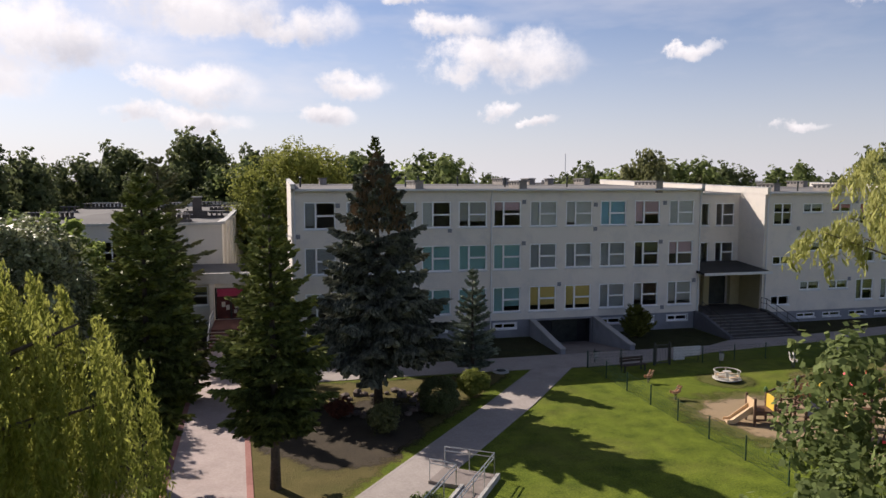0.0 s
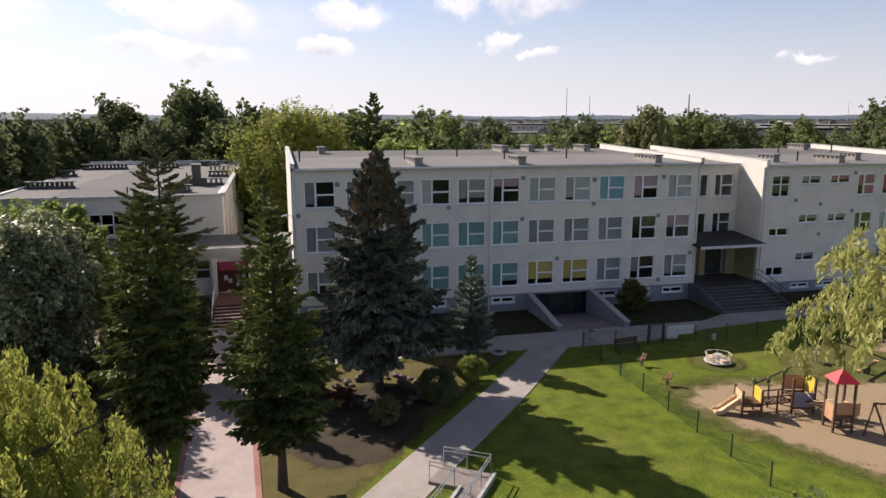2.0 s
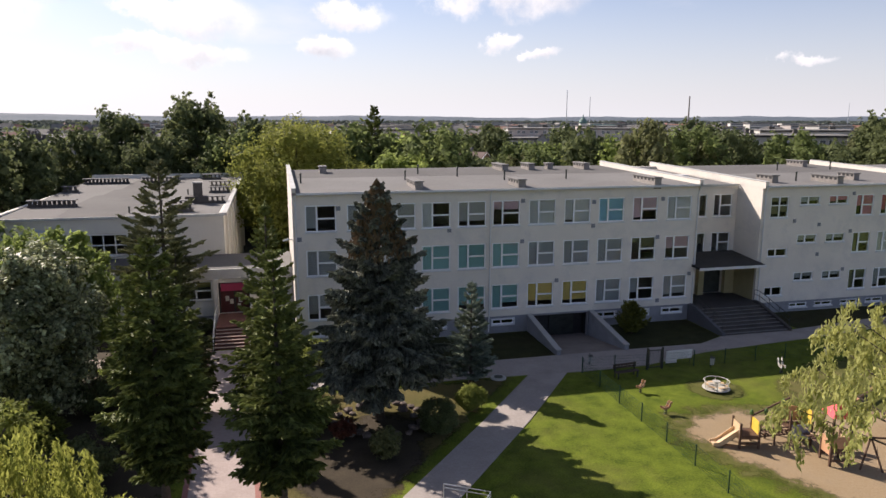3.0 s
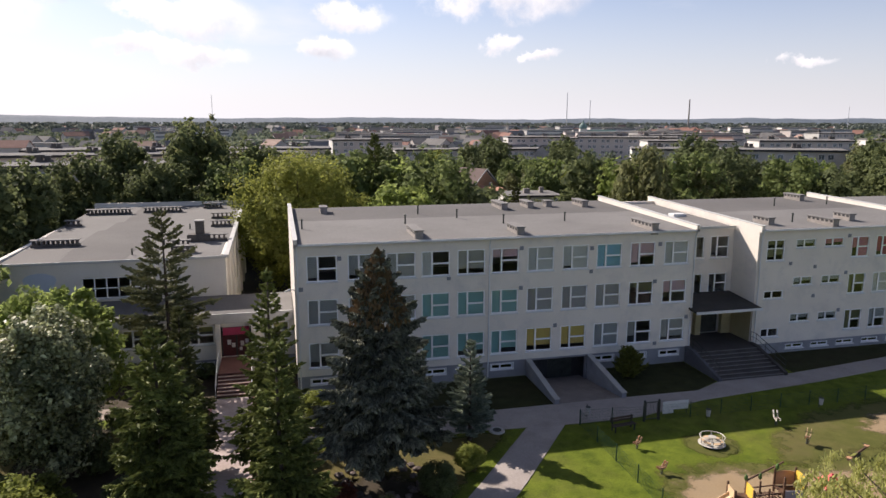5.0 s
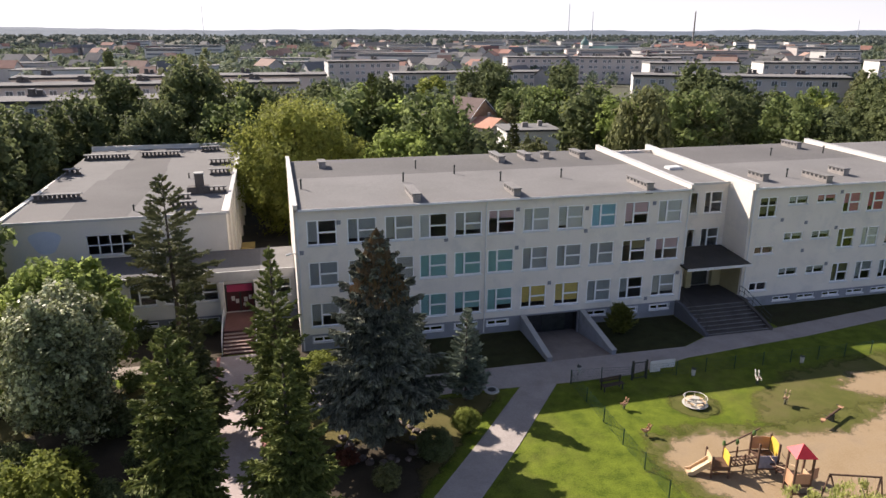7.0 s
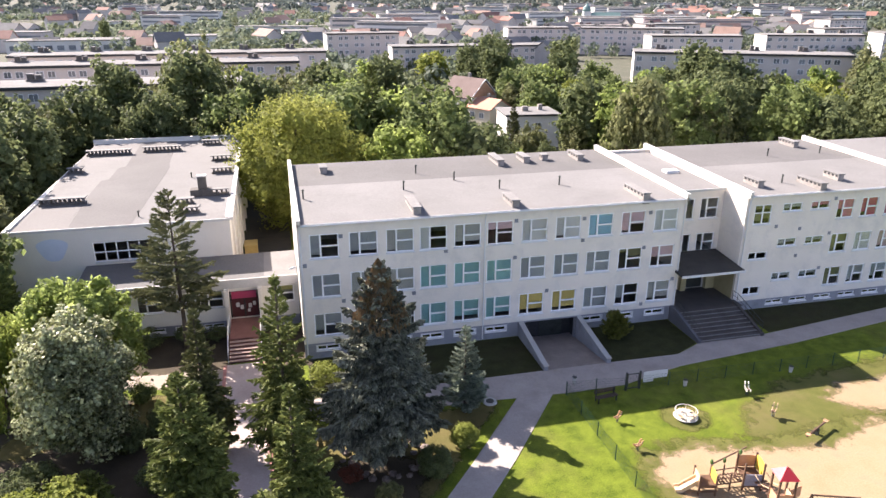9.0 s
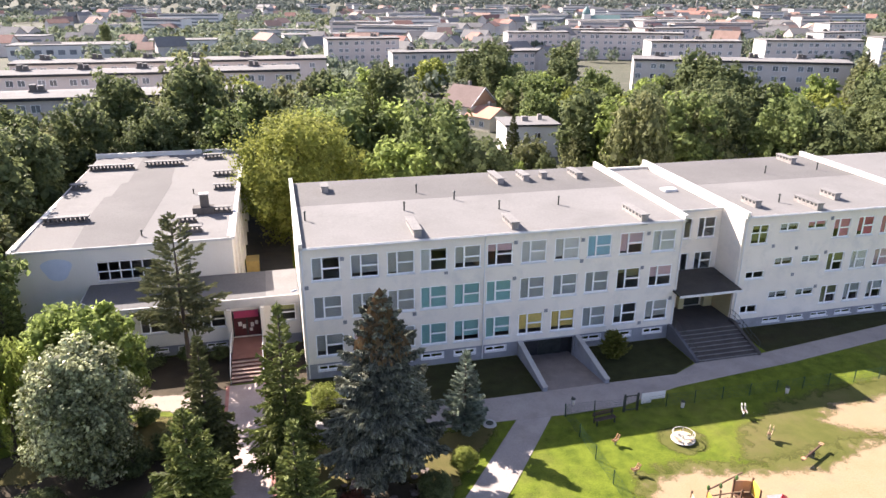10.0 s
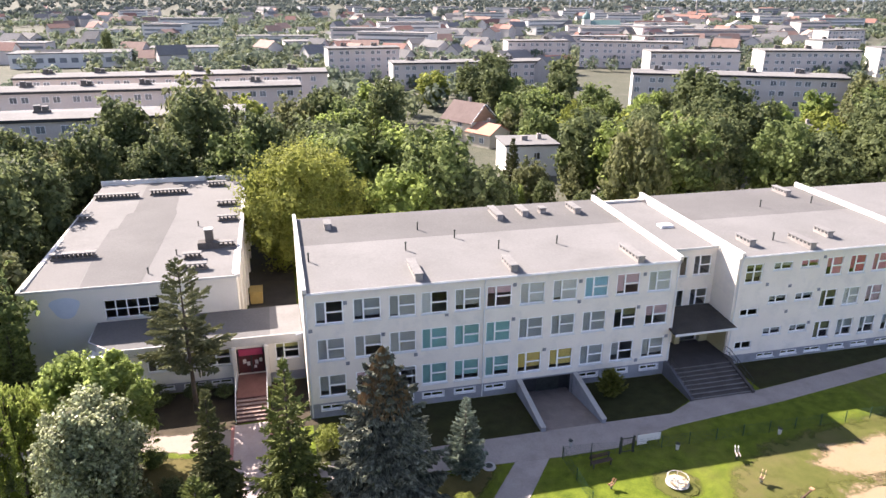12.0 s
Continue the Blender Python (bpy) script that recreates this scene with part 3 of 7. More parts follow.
part("side_wall", Mesh().add(
    [(x, y, z) for x in (AW - 0.35, AW) for y, z in side_p], [(0, 1, 2, 3), (7, 6, 5, 4), (0, 4, 5, 1), (1, 5, 6, 2), (2, 6, 7, 3), (3, 7, 4, 0)]), PLASTER, school)
part("back_wall", Mesh().box(0, AW, AD - 0.35, AD, 0, AZ + 0.3), PLASTER, school)
# plinth with basement windows, broken by the ramp's opening
pl_holes = [(cx - AX + 0.1, cx - AX + 1.95, 0.72, 1.17) for cx in COLS_X if not 19 < cx < 25] + [(R0 - AX + 0.25, R1 - AX - 0.1, -1.2, 1.25)]
part("plinth", wall(AW, -1.25, 1.42, pl_holes, 0.33), PLINTH, school, at=(0, 0.06, 0))
part("plinth", Mesh().box(0.06, 0.33, 0.4, AD, 0, 1.42), PLINTH, school)
part("plinth", Mesh().box(AW - 0.33, AW - 0.06, 0.4, AD, 0, 1.42), PLINTH, school)
for cx in COLS_X:
    if not 19 < cx < 25:
        window(school, cx - AX + 0.1, 0.72, 1.85, 0.45, 0.06, "two")
        part("window_surround", wall(2.05, 0.62, 1.24, [(0.1, 1.95, 0.72, 1.17)], 0.03), TRIM, school, at=(cx - AX, 0.03, 0))
# roof sheets, two ages of felt, falling slightly to the front
def roof_z(y):
    return AZ + 0.42 * y / AD


part("roof", Mesh().slab([(-0.28, AZ - 0.12), (-0.28, AZ), (10.4, roof_z(10.4)), (10.4, roof_z(10.4) - 0.3)], "x", 0.36, AW - 0.36), FELT, school, "light grey bitumen roof sheeting")
part("roof", Mesh().slab([(10.4, roof_z(10.4) - 0.3), (10.4, roof_z(10.4) + 0.004), (AD - 0.1, roof_z(AD)), (AD - 0.1, roof_z(AD) - 0.3)], "x", 0.36, AW - 0.36), FELT_D, school,
     "older darker bitumen roof sheeting")
part("eaves_board", Mesh().box(0.0, AW, -0.34, -0.285, AZ - 0.16, AZ + 0.03), COPING, school, "white metal eaves flashing")
part("gutter", Mesh().tube([(0.3, -0.40, AZ - 0.08), (AW - 0.3, -0.40, AZ - 0.08)], 0.06, 6), TRIM, school)
for gx0 in (-0.02, AW - 0.28):
    part("gable_parapet", Mesh().add([(x, y, z) for x in (gx0, gx0 + 0.30) for y, z in ((-0.34, AZ - 0.2), (AD, AZ - 0.0), (AD, AZ + 0.88), (-0.34, AZ + 0.34))],
                                     [(0, 1, 2, 3), (7, 6, 5, 4), (0, 4, 5, 1), (1, 5, 6, 2), (2, 6, 7, 3), (3, 7, 4, 0)]), PLASTER, school, "raised plastered gable parapet")
    part("coping", Mesh().add([(x, y, z) for x in (gx0 - 0.03, gx0 + 0.33) for y, z in ((-0.38, AZ + 0.34), (AD + 0.03, AZ + 0.88), (AD + 0.03, AZ + 0.93), (-0.38, AZ + 0.39))],
                              [(0, 1, 2, 3), (7, 6, 5, 4), (0, 4, 5, 1), (1, 5, 6, 2), (2, 6, 7, 3), (3, 7, 4, 0)]), COPING, school, "white metal parapet coping")
for px in (0.22, 15.15, AW - 0.18):
    part("downpipe", Mesh().tube([(px, -0.36, AZ - 0.1), (px, -0.12, AZ - 0.55), (px, -0.09, AZ - 0.8), (px, -0.09, 1.5), (px, -0.02, 1.2), (px, -0.02, 0.15)], 0.055, 8), TRIM, school, "white downpipe")
# wall vents
vent = Mesh().box(-0.16, 0.16, -0.03, 0.0, -0.16, 0.16)
for k in range(5):
    vent.box(-0.13, 0.13, -0.045, -0.03, -0.13 + k * 0.055, -0.105 + k * 0.055)
vent_me = vent.data("wall_vent")
for cx, cz in [(4.4, 10.55), (18.9, 10.75), (25.0, 10.5), (31.2, 10.6), (12.9, 8.6), (7.45, 7.35), (18.9, 7.5), (25.0, 8.55), (30.9, 7.4), (4.4, 5.0), (10.2, 5.1),
               (21.95, 4.15), (1.5, 8.3), (34.1, 4.1), (31.2, 1.9)]:
    part("wall_vent", vent_me, PLINTH, school, at=(cx - AX, 0, cz))
# rooms behind the glass
for z0, z1 in ((1.42, 4.75), (4.85, 8.1), (8.2, 11.45)):
    part("room_back_wall", Mesh().box(0.4, AW - 0.4, 6.2, 6.3, z0, z1), INSIDE, school)
    part("floor_slab", Mesh().box(0.36, AW - 0.36, 0.36, 6.2, z0 - 0.1, z0), CONC, school)
    for k in (8.9, 15.0, 21.0, 27.2):
        part("partition", Mesh().box(k - 0.08, k + 0.08, 0.36, 6.2, z0, z1), INSIDE, school)
part("cellar_back_wall", Mesh().box(0.4, AW - 0.4, 5.0, 5.1, -1.3, 1.3), DARK, school)

B_ = BEIGE
SCHEME = [  # blinds, storey by storey from the top: fabric and how far the two halves are drawn
    [(GREY, .9, 0), (GREY, .85, .85), (B_, .95, 1), (PALE, 1, 0), (B_, .8, .8), (ROSE, .35, .35), (PALE, 1, 1), (PALE, .9, 1), (BLUE, 1, 1), (ROSE, .9, .6), (PALE, 1, 1)],
    [(GREY, 1, 1), (B_, 1, .5), (B_, 1, 1), (TEAL, 1, 1), (TEAL, 1, 1), (TEAL, 1, 1), (GREY, 1, 1), (GREY, 1, 1), (GREY, 1, 1), (OLIVE, .2, .4), (ROSE, .55, .5)],
    [(GREY, .8, .6), (ROSE, .5, .3), (GREY, .2, .2), (TEAL, 1, 1), (TEAL, .8, .8), (TEAL, 1, .8), (YELLOW, .8, .8), (YELLOW, .85, .85), (GREY, 1, 1), (GREY, .7, .0), (BEIGE, .9, .85)]]
for (z, h), row in zip(ROWS_Z, SCHEME):
    for cx, (fab, a, b) in zip(COLS_X, row):
        window(school, cx - AX, z, WW, h, 0.0, "three", fab, (a, b))


def chimney(at, length, width=0.62, height=0.55, turn=0.0, flues=5, label="low brick chimney with a concrete cap on the flat roof", tall=False):
    """A low roof chimney: brick body with flue openings and a slab on top."""
    ch = thing("chimney", at, label, "chimney", "roof chimneys", turn)
    part("body", Mesh().block(-width / 2, width / 2, -length / 2, length / 2, -0.35, height, 0.01), BRICK_CH, ch)
    n = flues
    for k in range(n):
        y = -length / 2 + length * (k + 0.5) / n
        part("flue", Mesh().box(-width / 2 - 0.004, width / 2 + 0.004, y - length / n * 0.3, y + length / n * 0.3, height - 0.26, height - 0.06), DARK, ch)
    part("cap", Mesh().block(-width / 2 - 0.08, width / 2 + 0.08, -length / 2 - 0.08, length / 2 + 0.08, height, height + 0.09, 0.02), CAP, ch)
    return ch


def vent_pipe(at, h=0.75, r=0.07):
    vp = thing("vent_pipe", at, "dark metal vent pipe on the flat roof", "vent", "roof vents")
    part("pipe", Mesh().tube([(0, 0, -0.15), (0, 0, h)], r, 8), METAL_D, vp)
    part("cowl", Mesh().tube([(0, 0, h), (0, 0, h + 0.05), (0, 0, h + 0.13)], [r * 1.9, r * 1.7, r * 0.3], 8), METAL_D, vp)
    return vp


for cx, cy, ln in [(4.3, 66.5, 1.6), (10.6, 53.6, 3.6), (18.95, 53.2, 2.6), (30.6, 53.2, 3.6), (21.9, 66.6, 3.4), (24.9, 66.8, 2.4), (30.7, 66.6, 2.6), (27.1, 66.6, 0.9)]:
    chimney((cx, cy, roof_z(cy - AY)), ln, flues=max(2, int(ln * 1.8)))
for cx, cy in [(1.95, 57.9), (10.8, 58.8), (12.97, 64.0), (19.3, 57.4), (25.1, 57.5), (16.0, 61.0)]:
    vent_pipe((cx, cy, roof_z(cy - AY)))

# ---------------------------------------------------------------- basement ramp
ramp = thing("basement_ramp", (0, RY0, 0), "concrete ramp between sloping walls down to the basement", "ramp")
part("ramp_floor", Mesh().slab([(0, -0.1), (0, WAY), (RY1 - RY0 + 2.0, -1.2), (RY1 - RY0 + 2.0, -1.4)], "x", R0, R1), PAVE_D, ramp)
for wx in (R0 - 0.36, R1):
    part("ramp_wall", Mesh().slab([(0, -0.2), (0, 0.42), (0.5, 0.45), (AY - RY0 + 0.02, 1.38), (AY - RY0 + 0.02, -1.3), (3, -1.0)], "x", wx, wx + 0.36), PLINTH, ramp, "grey rendered sloping wall")
    part("wall_cap", Mesh().slab([(-0.04, 0.42), (-0.04, 0.49), (0.5, 0.52), (AY - RY0 + 0.02, 1.45), (AY - RY0 + 0.02, 1.38), (0.5, 0.45)], "x", wx - 0.05, wx + 0.41), CONC, ramp)
part("basement_door", Mesh().box(21.9, 24.1, AY - RY0 + 1.2, AY - RY0 + 1.28, -1.15, 1.15), METAL_D, ramp)
# Near-black lining paints the pit's darkness on its back, sides and ceiling.
part("pit_back_wall", Mesh().box(R0 - 0.3, R1 + 0.3, AY - RY0 + 1.3, AY - RY0 + 1.5, -1.5, 1.4), DARK, ramp)
for wx in (R0 - 0.2, R1):
    part("pit_side_wall", Mesh().box(wx, wx + 0.2, AY - RY0 + 0.03, AY - RY0 + 1.3, -1.5, 1.4), DARK, ramp)
part("pit_ceiling", Mesh().box(R0 - 0.2, R1 + 0.2, AY - RY0 + 0.36, AY - RY0 + 1.3, 1.27, 1.4), DARK, ramp)
part("drain_step", Mesh().box(R0, R1, 3.1, 3.22, -0.62, -0.46), CONC, ramp)

# ---------------------------------------------------------------- link with the main entrance
LX0, LX1, LY = 34.66, 40.85, 55.0
CREAM = surface("cream_render", (0.36, 0.31, 0.17), (0.44, 0.38, 0.22), 0.9, 0.6, 10.0, 0.2, spread=0.02)
link = thing("school_building", (LX0, LY, 0), "recessed pale plastered stairwell section above the school entrance", "school")
LW = LX1 - LX0
lh = [(2.3, 3.15, 8.4, 10.45), (3.8, 5.7, 8.4, 10.45), (2.3, 3.15, 5.1, 6.95), (3.8, 5.7, 5.1, 6.95), (3.05, 5.15, 1.25, 3.9)]
part("front_wall", wall(LW, 0, 11.3, lh), PLASTER, link)
for hx0, hx1, hz0, hz1 in lh[:4]:
    window(link, hx0, hz0, hx1 - hx0, hz1 - hz0, 0.0, "three" if hx1 - hx0 > 1 else "one", GREY if hz0 > 8 and hx0 < 2 else None, (0.5, 0.2))
part("roof", Mesh().slab([(-0.2, 11.2), (-0.2, 11.33), (14.2, 11.75), (14.2, 11.4)], "x", 0.05, LW - 0.4), FELT, link, "light grey bitumen roof sheeting")
part("eaves_board", Mesh().box(0, LW - 0.05, -0.27, -0.205, 11.17, 11.38), COPING, link, "white metal eaves flashing")
part("back_wall", Mesh().box(0.02, LW, 14.2, 14.5, 0, 12.0), PLASTER, link)
part("roof_hatch", Mesh().block(3.2, 4.6, 5.4, 6.4, 11.4, 11.75, 0.03), TRIM, link)
part("hall_back_wall", Mesh().box(0.05, LW - 0.05, 5.0, 5.1, 0, 11.2), INSIDE, link)
for z0 in (4.75, 8.05):
    part("floor_slab", Mesh().box(0.05, LW - 0.05, 0.36, 5.0, z0, z0 + 0.2), CONC, link)
part("entrance_door", Mesh().box(3.08, 5.12, 0.2, 0.27, 1.27, 3.88), METAL_D, link, "dark glazed entrance doors")
part("entrance_post", Mesh().box(2.45, 3.0, -0.5, 0.0, 1.25, 4.6), CREAM, link, "yellowish rendered pier")
part("recess_wall", Mesh().box(5.2, 6.15, -0.45, 0.0, 1.25, 4.6), CREAM, link, "yellowish rendered wall")
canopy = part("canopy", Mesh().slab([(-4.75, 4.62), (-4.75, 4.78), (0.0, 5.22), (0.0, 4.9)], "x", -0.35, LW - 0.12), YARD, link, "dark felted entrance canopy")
part("canopy_edge", Mesh().box(-0.4, LW - 0.1, -4.82, -4.755, 4.58, 4.8), TRIM, canopy)
# Dark step concrete with the risers' shade put into its colour.
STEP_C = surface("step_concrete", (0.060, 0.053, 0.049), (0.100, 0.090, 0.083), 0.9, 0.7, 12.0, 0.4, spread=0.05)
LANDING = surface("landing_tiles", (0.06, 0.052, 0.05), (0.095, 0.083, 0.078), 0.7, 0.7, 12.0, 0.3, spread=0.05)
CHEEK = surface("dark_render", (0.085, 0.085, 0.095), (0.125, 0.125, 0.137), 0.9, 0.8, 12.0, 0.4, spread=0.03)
steps = thing("entrance_steps", (34.45, 46.6, 0), "wide concrete steps up to the school entrance", "steps")
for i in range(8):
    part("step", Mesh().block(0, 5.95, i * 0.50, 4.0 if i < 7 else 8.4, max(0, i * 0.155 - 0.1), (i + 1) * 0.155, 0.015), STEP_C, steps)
    # Lighter strip that paints in the sky-lit front of each tread.
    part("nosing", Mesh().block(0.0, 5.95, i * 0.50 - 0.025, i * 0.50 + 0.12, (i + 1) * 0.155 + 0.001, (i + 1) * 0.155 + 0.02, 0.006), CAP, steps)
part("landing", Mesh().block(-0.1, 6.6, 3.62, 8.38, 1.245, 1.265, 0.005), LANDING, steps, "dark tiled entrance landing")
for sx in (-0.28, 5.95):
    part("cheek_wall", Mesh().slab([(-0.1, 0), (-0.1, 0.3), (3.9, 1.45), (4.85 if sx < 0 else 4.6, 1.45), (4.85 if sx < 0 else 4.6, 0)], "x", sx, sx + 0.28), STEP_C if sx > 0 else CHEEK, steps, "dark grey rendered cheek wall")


def handrail(parent, pts, height=0.95, material=METAL_D, every=1.2, mid=True, r=0.022):
    """A railing along points at foot level: posts, top rail and middle rail."""
    pts = [Vector(p) for p in pts]
    up = Vector((0, 0, height))
    part("top_rail", Mesh().tube([p + up for p in pts], r * 1.25, 6), material, parent)
    if mid:
        part("middle_rail", Mesh().tube([p + up * 0.55 for p in pts], r, 6), material, parent)
    for a, b in zip(pts, pts[1:]):
        n = max(1, round((b - a).length / every))
        for k in range(n + (1 if b is pts[-1] else 0)):
            q = a.lerp(b, k / n)
            part("post", Mesh().tube([q - Vector((0, 0, 0.02)), q + up], r, 6), material, parent)


handrail(steps, [(-0.14, 0.1, 0.33), (-0.14, 3.9, 1.45)])
handrail(steps, [(6.09, 0.1, 0.33), (6.09, 3.9, 1.45), (6.09, 4.6, 1.45)])

# ---------------------------------------------------------------- east wing
EX, EY, EW, ED, EZ = 40.85, 51.6, 22.45, 19.0, 11.45
east = thing("school_building", (EX, EY, 0), "pale plastered east school wing with coloured blinds", "school")
ecols = [50.75, 53.45, 56.15, 58.9, 61.3]
eh = []
for zt in (10.4, 6.98, 3.56):
    eh += [(c - EX - 0.1, c - EX + 1.82, zt - 1.80, zt + 0.10, "three") for c in ecols]
    eh += [(c - EX - 0.12, c - EX + 1.95, zt - 0.72, zt + 0.08, "two") for c in (44.85, 47.85)]
eh += [(0.9, 2.75, 8.62, 10.5, "cross"), (0.95, 3.0, 5.15, 5.9, "two"), (0.95, 2.85, 1.58, 2.42, "two")]
part("front_wall", wall(EW, 1.0, EZ - 0.1, [h[:4] for h in eh]), PLASTER, east)
epl = [(c - EX, c - EX + 1.9, 0.38, 0.78) for c in (44.6, 47.3, 50.1, 52.9, 55.7, 58.6)]
part("plinth", wall(EW, -0.2, 1.0, epl, 0.3), PLINTH, east, at=(0, 0.06, 0))
for h in epl:
    window(east, h[0], h[2], 1.9, 0.4, 0.06, "two")
efab = {0: [PINK, RED, PINK, RED, ROSE], 1: [OLIVE, PALE, ROSE, GREY, GREY], 2: [OLIVE, GREY, GREY, GREY, TEAL]}
edrop = {0: [(.55, 1), (.8, 1), (1, 1), (.9, 1), (.7, 1)], 1: [(1, .6), (1, 1), (.9, 1), (.8, .8), (1, .6)], 2: [(1, .55), (.9, .6), (.8, .5), (.6, .6), (1, .6)]}
for i, (a, b, c, d, st) in enumerate(eh):
    row, col = divmod(i, 7)
    fab = efab[row][col] if row < 3 and col < 5 else (PINK if row == 0 and col == 6 else GREY if row < 3 else OLIVE if i == 21 else None)
    window(east, a, c, b - a, d - c, 0.0, st, fab, edrop[row][col] if row < 3 and col < 5 else (0.75, 0.55))
part("side_wall", Mesh().add([(x, y, z) for x in (0.0, 0.35) for y, z in ((0.35, 0), (ED, 0), (ED, EZ + 0.9), (0.35, EZ + 0.2))],
                             [(0, 1, 2, 3), (7, 6, 5, 4), (0, 4, 5, 1), (1, 5, 6, 2), (2, 6, 7, 3), (3, 7, 4, 0)]), PLASTER, east)
part("side_wall", Mesh().box(EW - 0.35, EW, 0.35, ED, 0, EZ), PLASTER, east)
part("back_wall", Mesh().box(0, EW, ED, ED + 0.3, 0, EZ + 0.3), PLASTER, east)


def eroof(y):
    return EZ + 0.45 * y / ED


part("roof", Mesh().slab([(-0.25, EZ - 0.12), (-0.25, EZ), (10.0, eroof(10)), (10.0, EZ - 0.1)], "x", 0.36, EW), FELT, east, "light grey bitumen roof sheeting")
part("roof", Mesh().slab([(10.0, EZ - 0.1), (10.0, eroof(10) + 0.004), (ED, eroof(ED)), (ED, EZ - 0.1)], "x", 0.36, EW), FELT_D, east, "older darker bitumen roof sheeting")
part("eaves_board", Mesh().box(0, EW, -0.31, -0.255, EZ - 0.15, EZ + 0.03), COPING, east, "white metal eaves flashing")
part("gutter", Mesh().tube([(0.3, -0.37, EZ - 0.07), (EW - 0.3, -0.37, EZ - 0.07)], 0.06, 6), TRIM, east)
for gx0 in (-0.02, 21.05):
    part("gable_parapet", Mesh().add([(x, y, z) for x in (gx0, gx0 + 0.30) for y, z in ((-0.3, EZ - 0.2), (ED, EZ + 0.3), (ED, EZ + 0.92), (-0.3, EZ + 0.36))],
                                     [(0, 1, 2, 3), (7, 6, 5, 4), (0, 4, 5, 1), (1, 5, 6, 2), (2, 6, 7, 3), (3, 7, 4, 0)]), PLASTER, east, "raised plastered gable parapet")
    part("coping", Mesh().add([(x, y, z) for x in (gx0 - 0.03, gx0 + 0.33) for y, z in ((-0.34, EZ + 0.36), (ED, EZ + 0.92), (ED, EZ + 0.97), (-0.34, EZ + 0.41))],
                              [(0, 1, 2, 3), (7, 6, 5, 4), (0, 4, 5, 1), (1, 5, 6, 2), (2, 6, 7, 3), (3, 7, 4, 0)]), COPING, east, "white metal parapet coping")
part("downpipe", Mesh().tube([(0.25, -0.34, EZ - 0.1), (0.25, -0.1, EZ - 0.6), (0.25, -0.09, 1.1), (0.25, -0.03, 0.1)], 0.055, 8), TRIM, east, "white downpipe")
for cx, cz in [(44.3, 8.3), (46.9, 7.9), (50.3, 7.2), (50.3, 10.6), (47.0, 5.2), (49.9, 3.7)]:
    part("wall_vent", vent_me, PLINTH, east, at=(cx - EX, 0, cz))
# East rooms are painted near-black, so their windows look unlit.
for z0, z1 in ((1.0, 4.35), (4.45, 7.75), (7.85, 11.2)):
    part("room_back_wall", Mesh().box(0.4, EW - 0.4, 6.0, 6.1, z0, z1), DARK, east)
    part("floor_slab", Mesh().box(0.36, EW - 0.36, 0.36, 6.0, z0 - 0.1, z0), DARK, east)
for cx, cy, ln in [(43.5, 54.6, 2.2), (48.7, 53.2, 3.2), (52.7, 55.0, 2.0), (58.2, 68.3, 2.6)]:
    chimney((cx, cy, eroof(cy - EY)), ln, flues=max(3, int(ln * 2)), height=0.6, label="low pale chimney with a slotted cap on the flat roof")
for cx, cy in [(46.6, 54.6), (52.3, 64.2), (59.0, 64.2)]:
    vent_pipe((cx, cy, eroof(cy - EY)))
part("recess_wall", Mesh().box(-0.03, -0.004, 0.25, 3.36, 1.27, 4.6), CREAM, east, "cream rendered wall beside the entrance")
# further wing stepping on, beyond the second parapet
far_wing = thing("school_building", (EX + EW, EY - 0.1, 0), "further pale plastered school wing", "school")
fh = [(1.2 + 3 * k, 3.0 + 3 * k, z, z + 1.65) for k in range(6) for z in (8.7, 5.3, 1.9)]
part("front_wall", wall(20, 0, 11.2, fh), PLASTER, far_wing)
for h in fh:
    window(far_wing, h[0], h[2], 1.8, 1.65, 0, "three", GREY, (0.8, 0.8))
part("roof", Mesh().slab([(-0.25, 11.1), (-0.25, 11.25), (19, 11.7), (19, 11.3)], "x", 0, 20), FELT, far_wing)
part("room_back_wall", Mesh().box(0.1, 19.8, 5.0, 5.1, 0, 11.1), INSIDE, far_wing)
part("back_wall", Mesh().box(0, 20, 18.7, 19, 0, 11.3), PLASTER, far_wing)

# ---------------------------------------------------------------- corridor building with the side entrance
corr = thing("corridor_building", (-17.5, 58.5, 0), "low flat-roofed corridor building with white fascia", "building")
CW = 18.5
ch_ = [(4.9, 7.0, 2.35, 3.95), (7.6, 9.7, 2.35, 3.95), (10.0, 12.0, 2.35, 3.95), (15.95, 18.1, 2.35, 3.95), (12.5, 15.0, 1.15, 3.75), (1.6, 3.7, 2.35, 3.95)]
part("front_wall", wall(CW, 1.0, 4.2, ch_), PLASTER_G, corr)
cpl = [(5.0, 6.9, 0.42, 0.8), (7.7, 9.6, 0.42, 0.8), (10.1, 11.9, 0.42, 0.8)]
part("plinth", wall(CW, 0, 1.0, cpl, 0.3), PLINTH, corr, at=(0, 0.06, 0))
for h in cpl:
    window(corr, h[0], h[2], h[1] - h[0], 0.38, 0.06, "two")
for h in (ch_[0], ch_[1], ch_[2], ch_[3], ch_[5]):
    window(corr, h[0], h[2], h[1] - h[0], h[3] - h[2], 0.0, "three", OCHRE, (0.25, 0.3))
out_ = [(0, 5.7), (0, 2.1), (2.3, -0.15), (CW, -0.15), (CW, 5.7)]
part("roof", Mesh().prism(out_, 4.3, lambda x, y: 4.82 + 0.05 * y), FELT_N, corr, "dark grey felt roof")
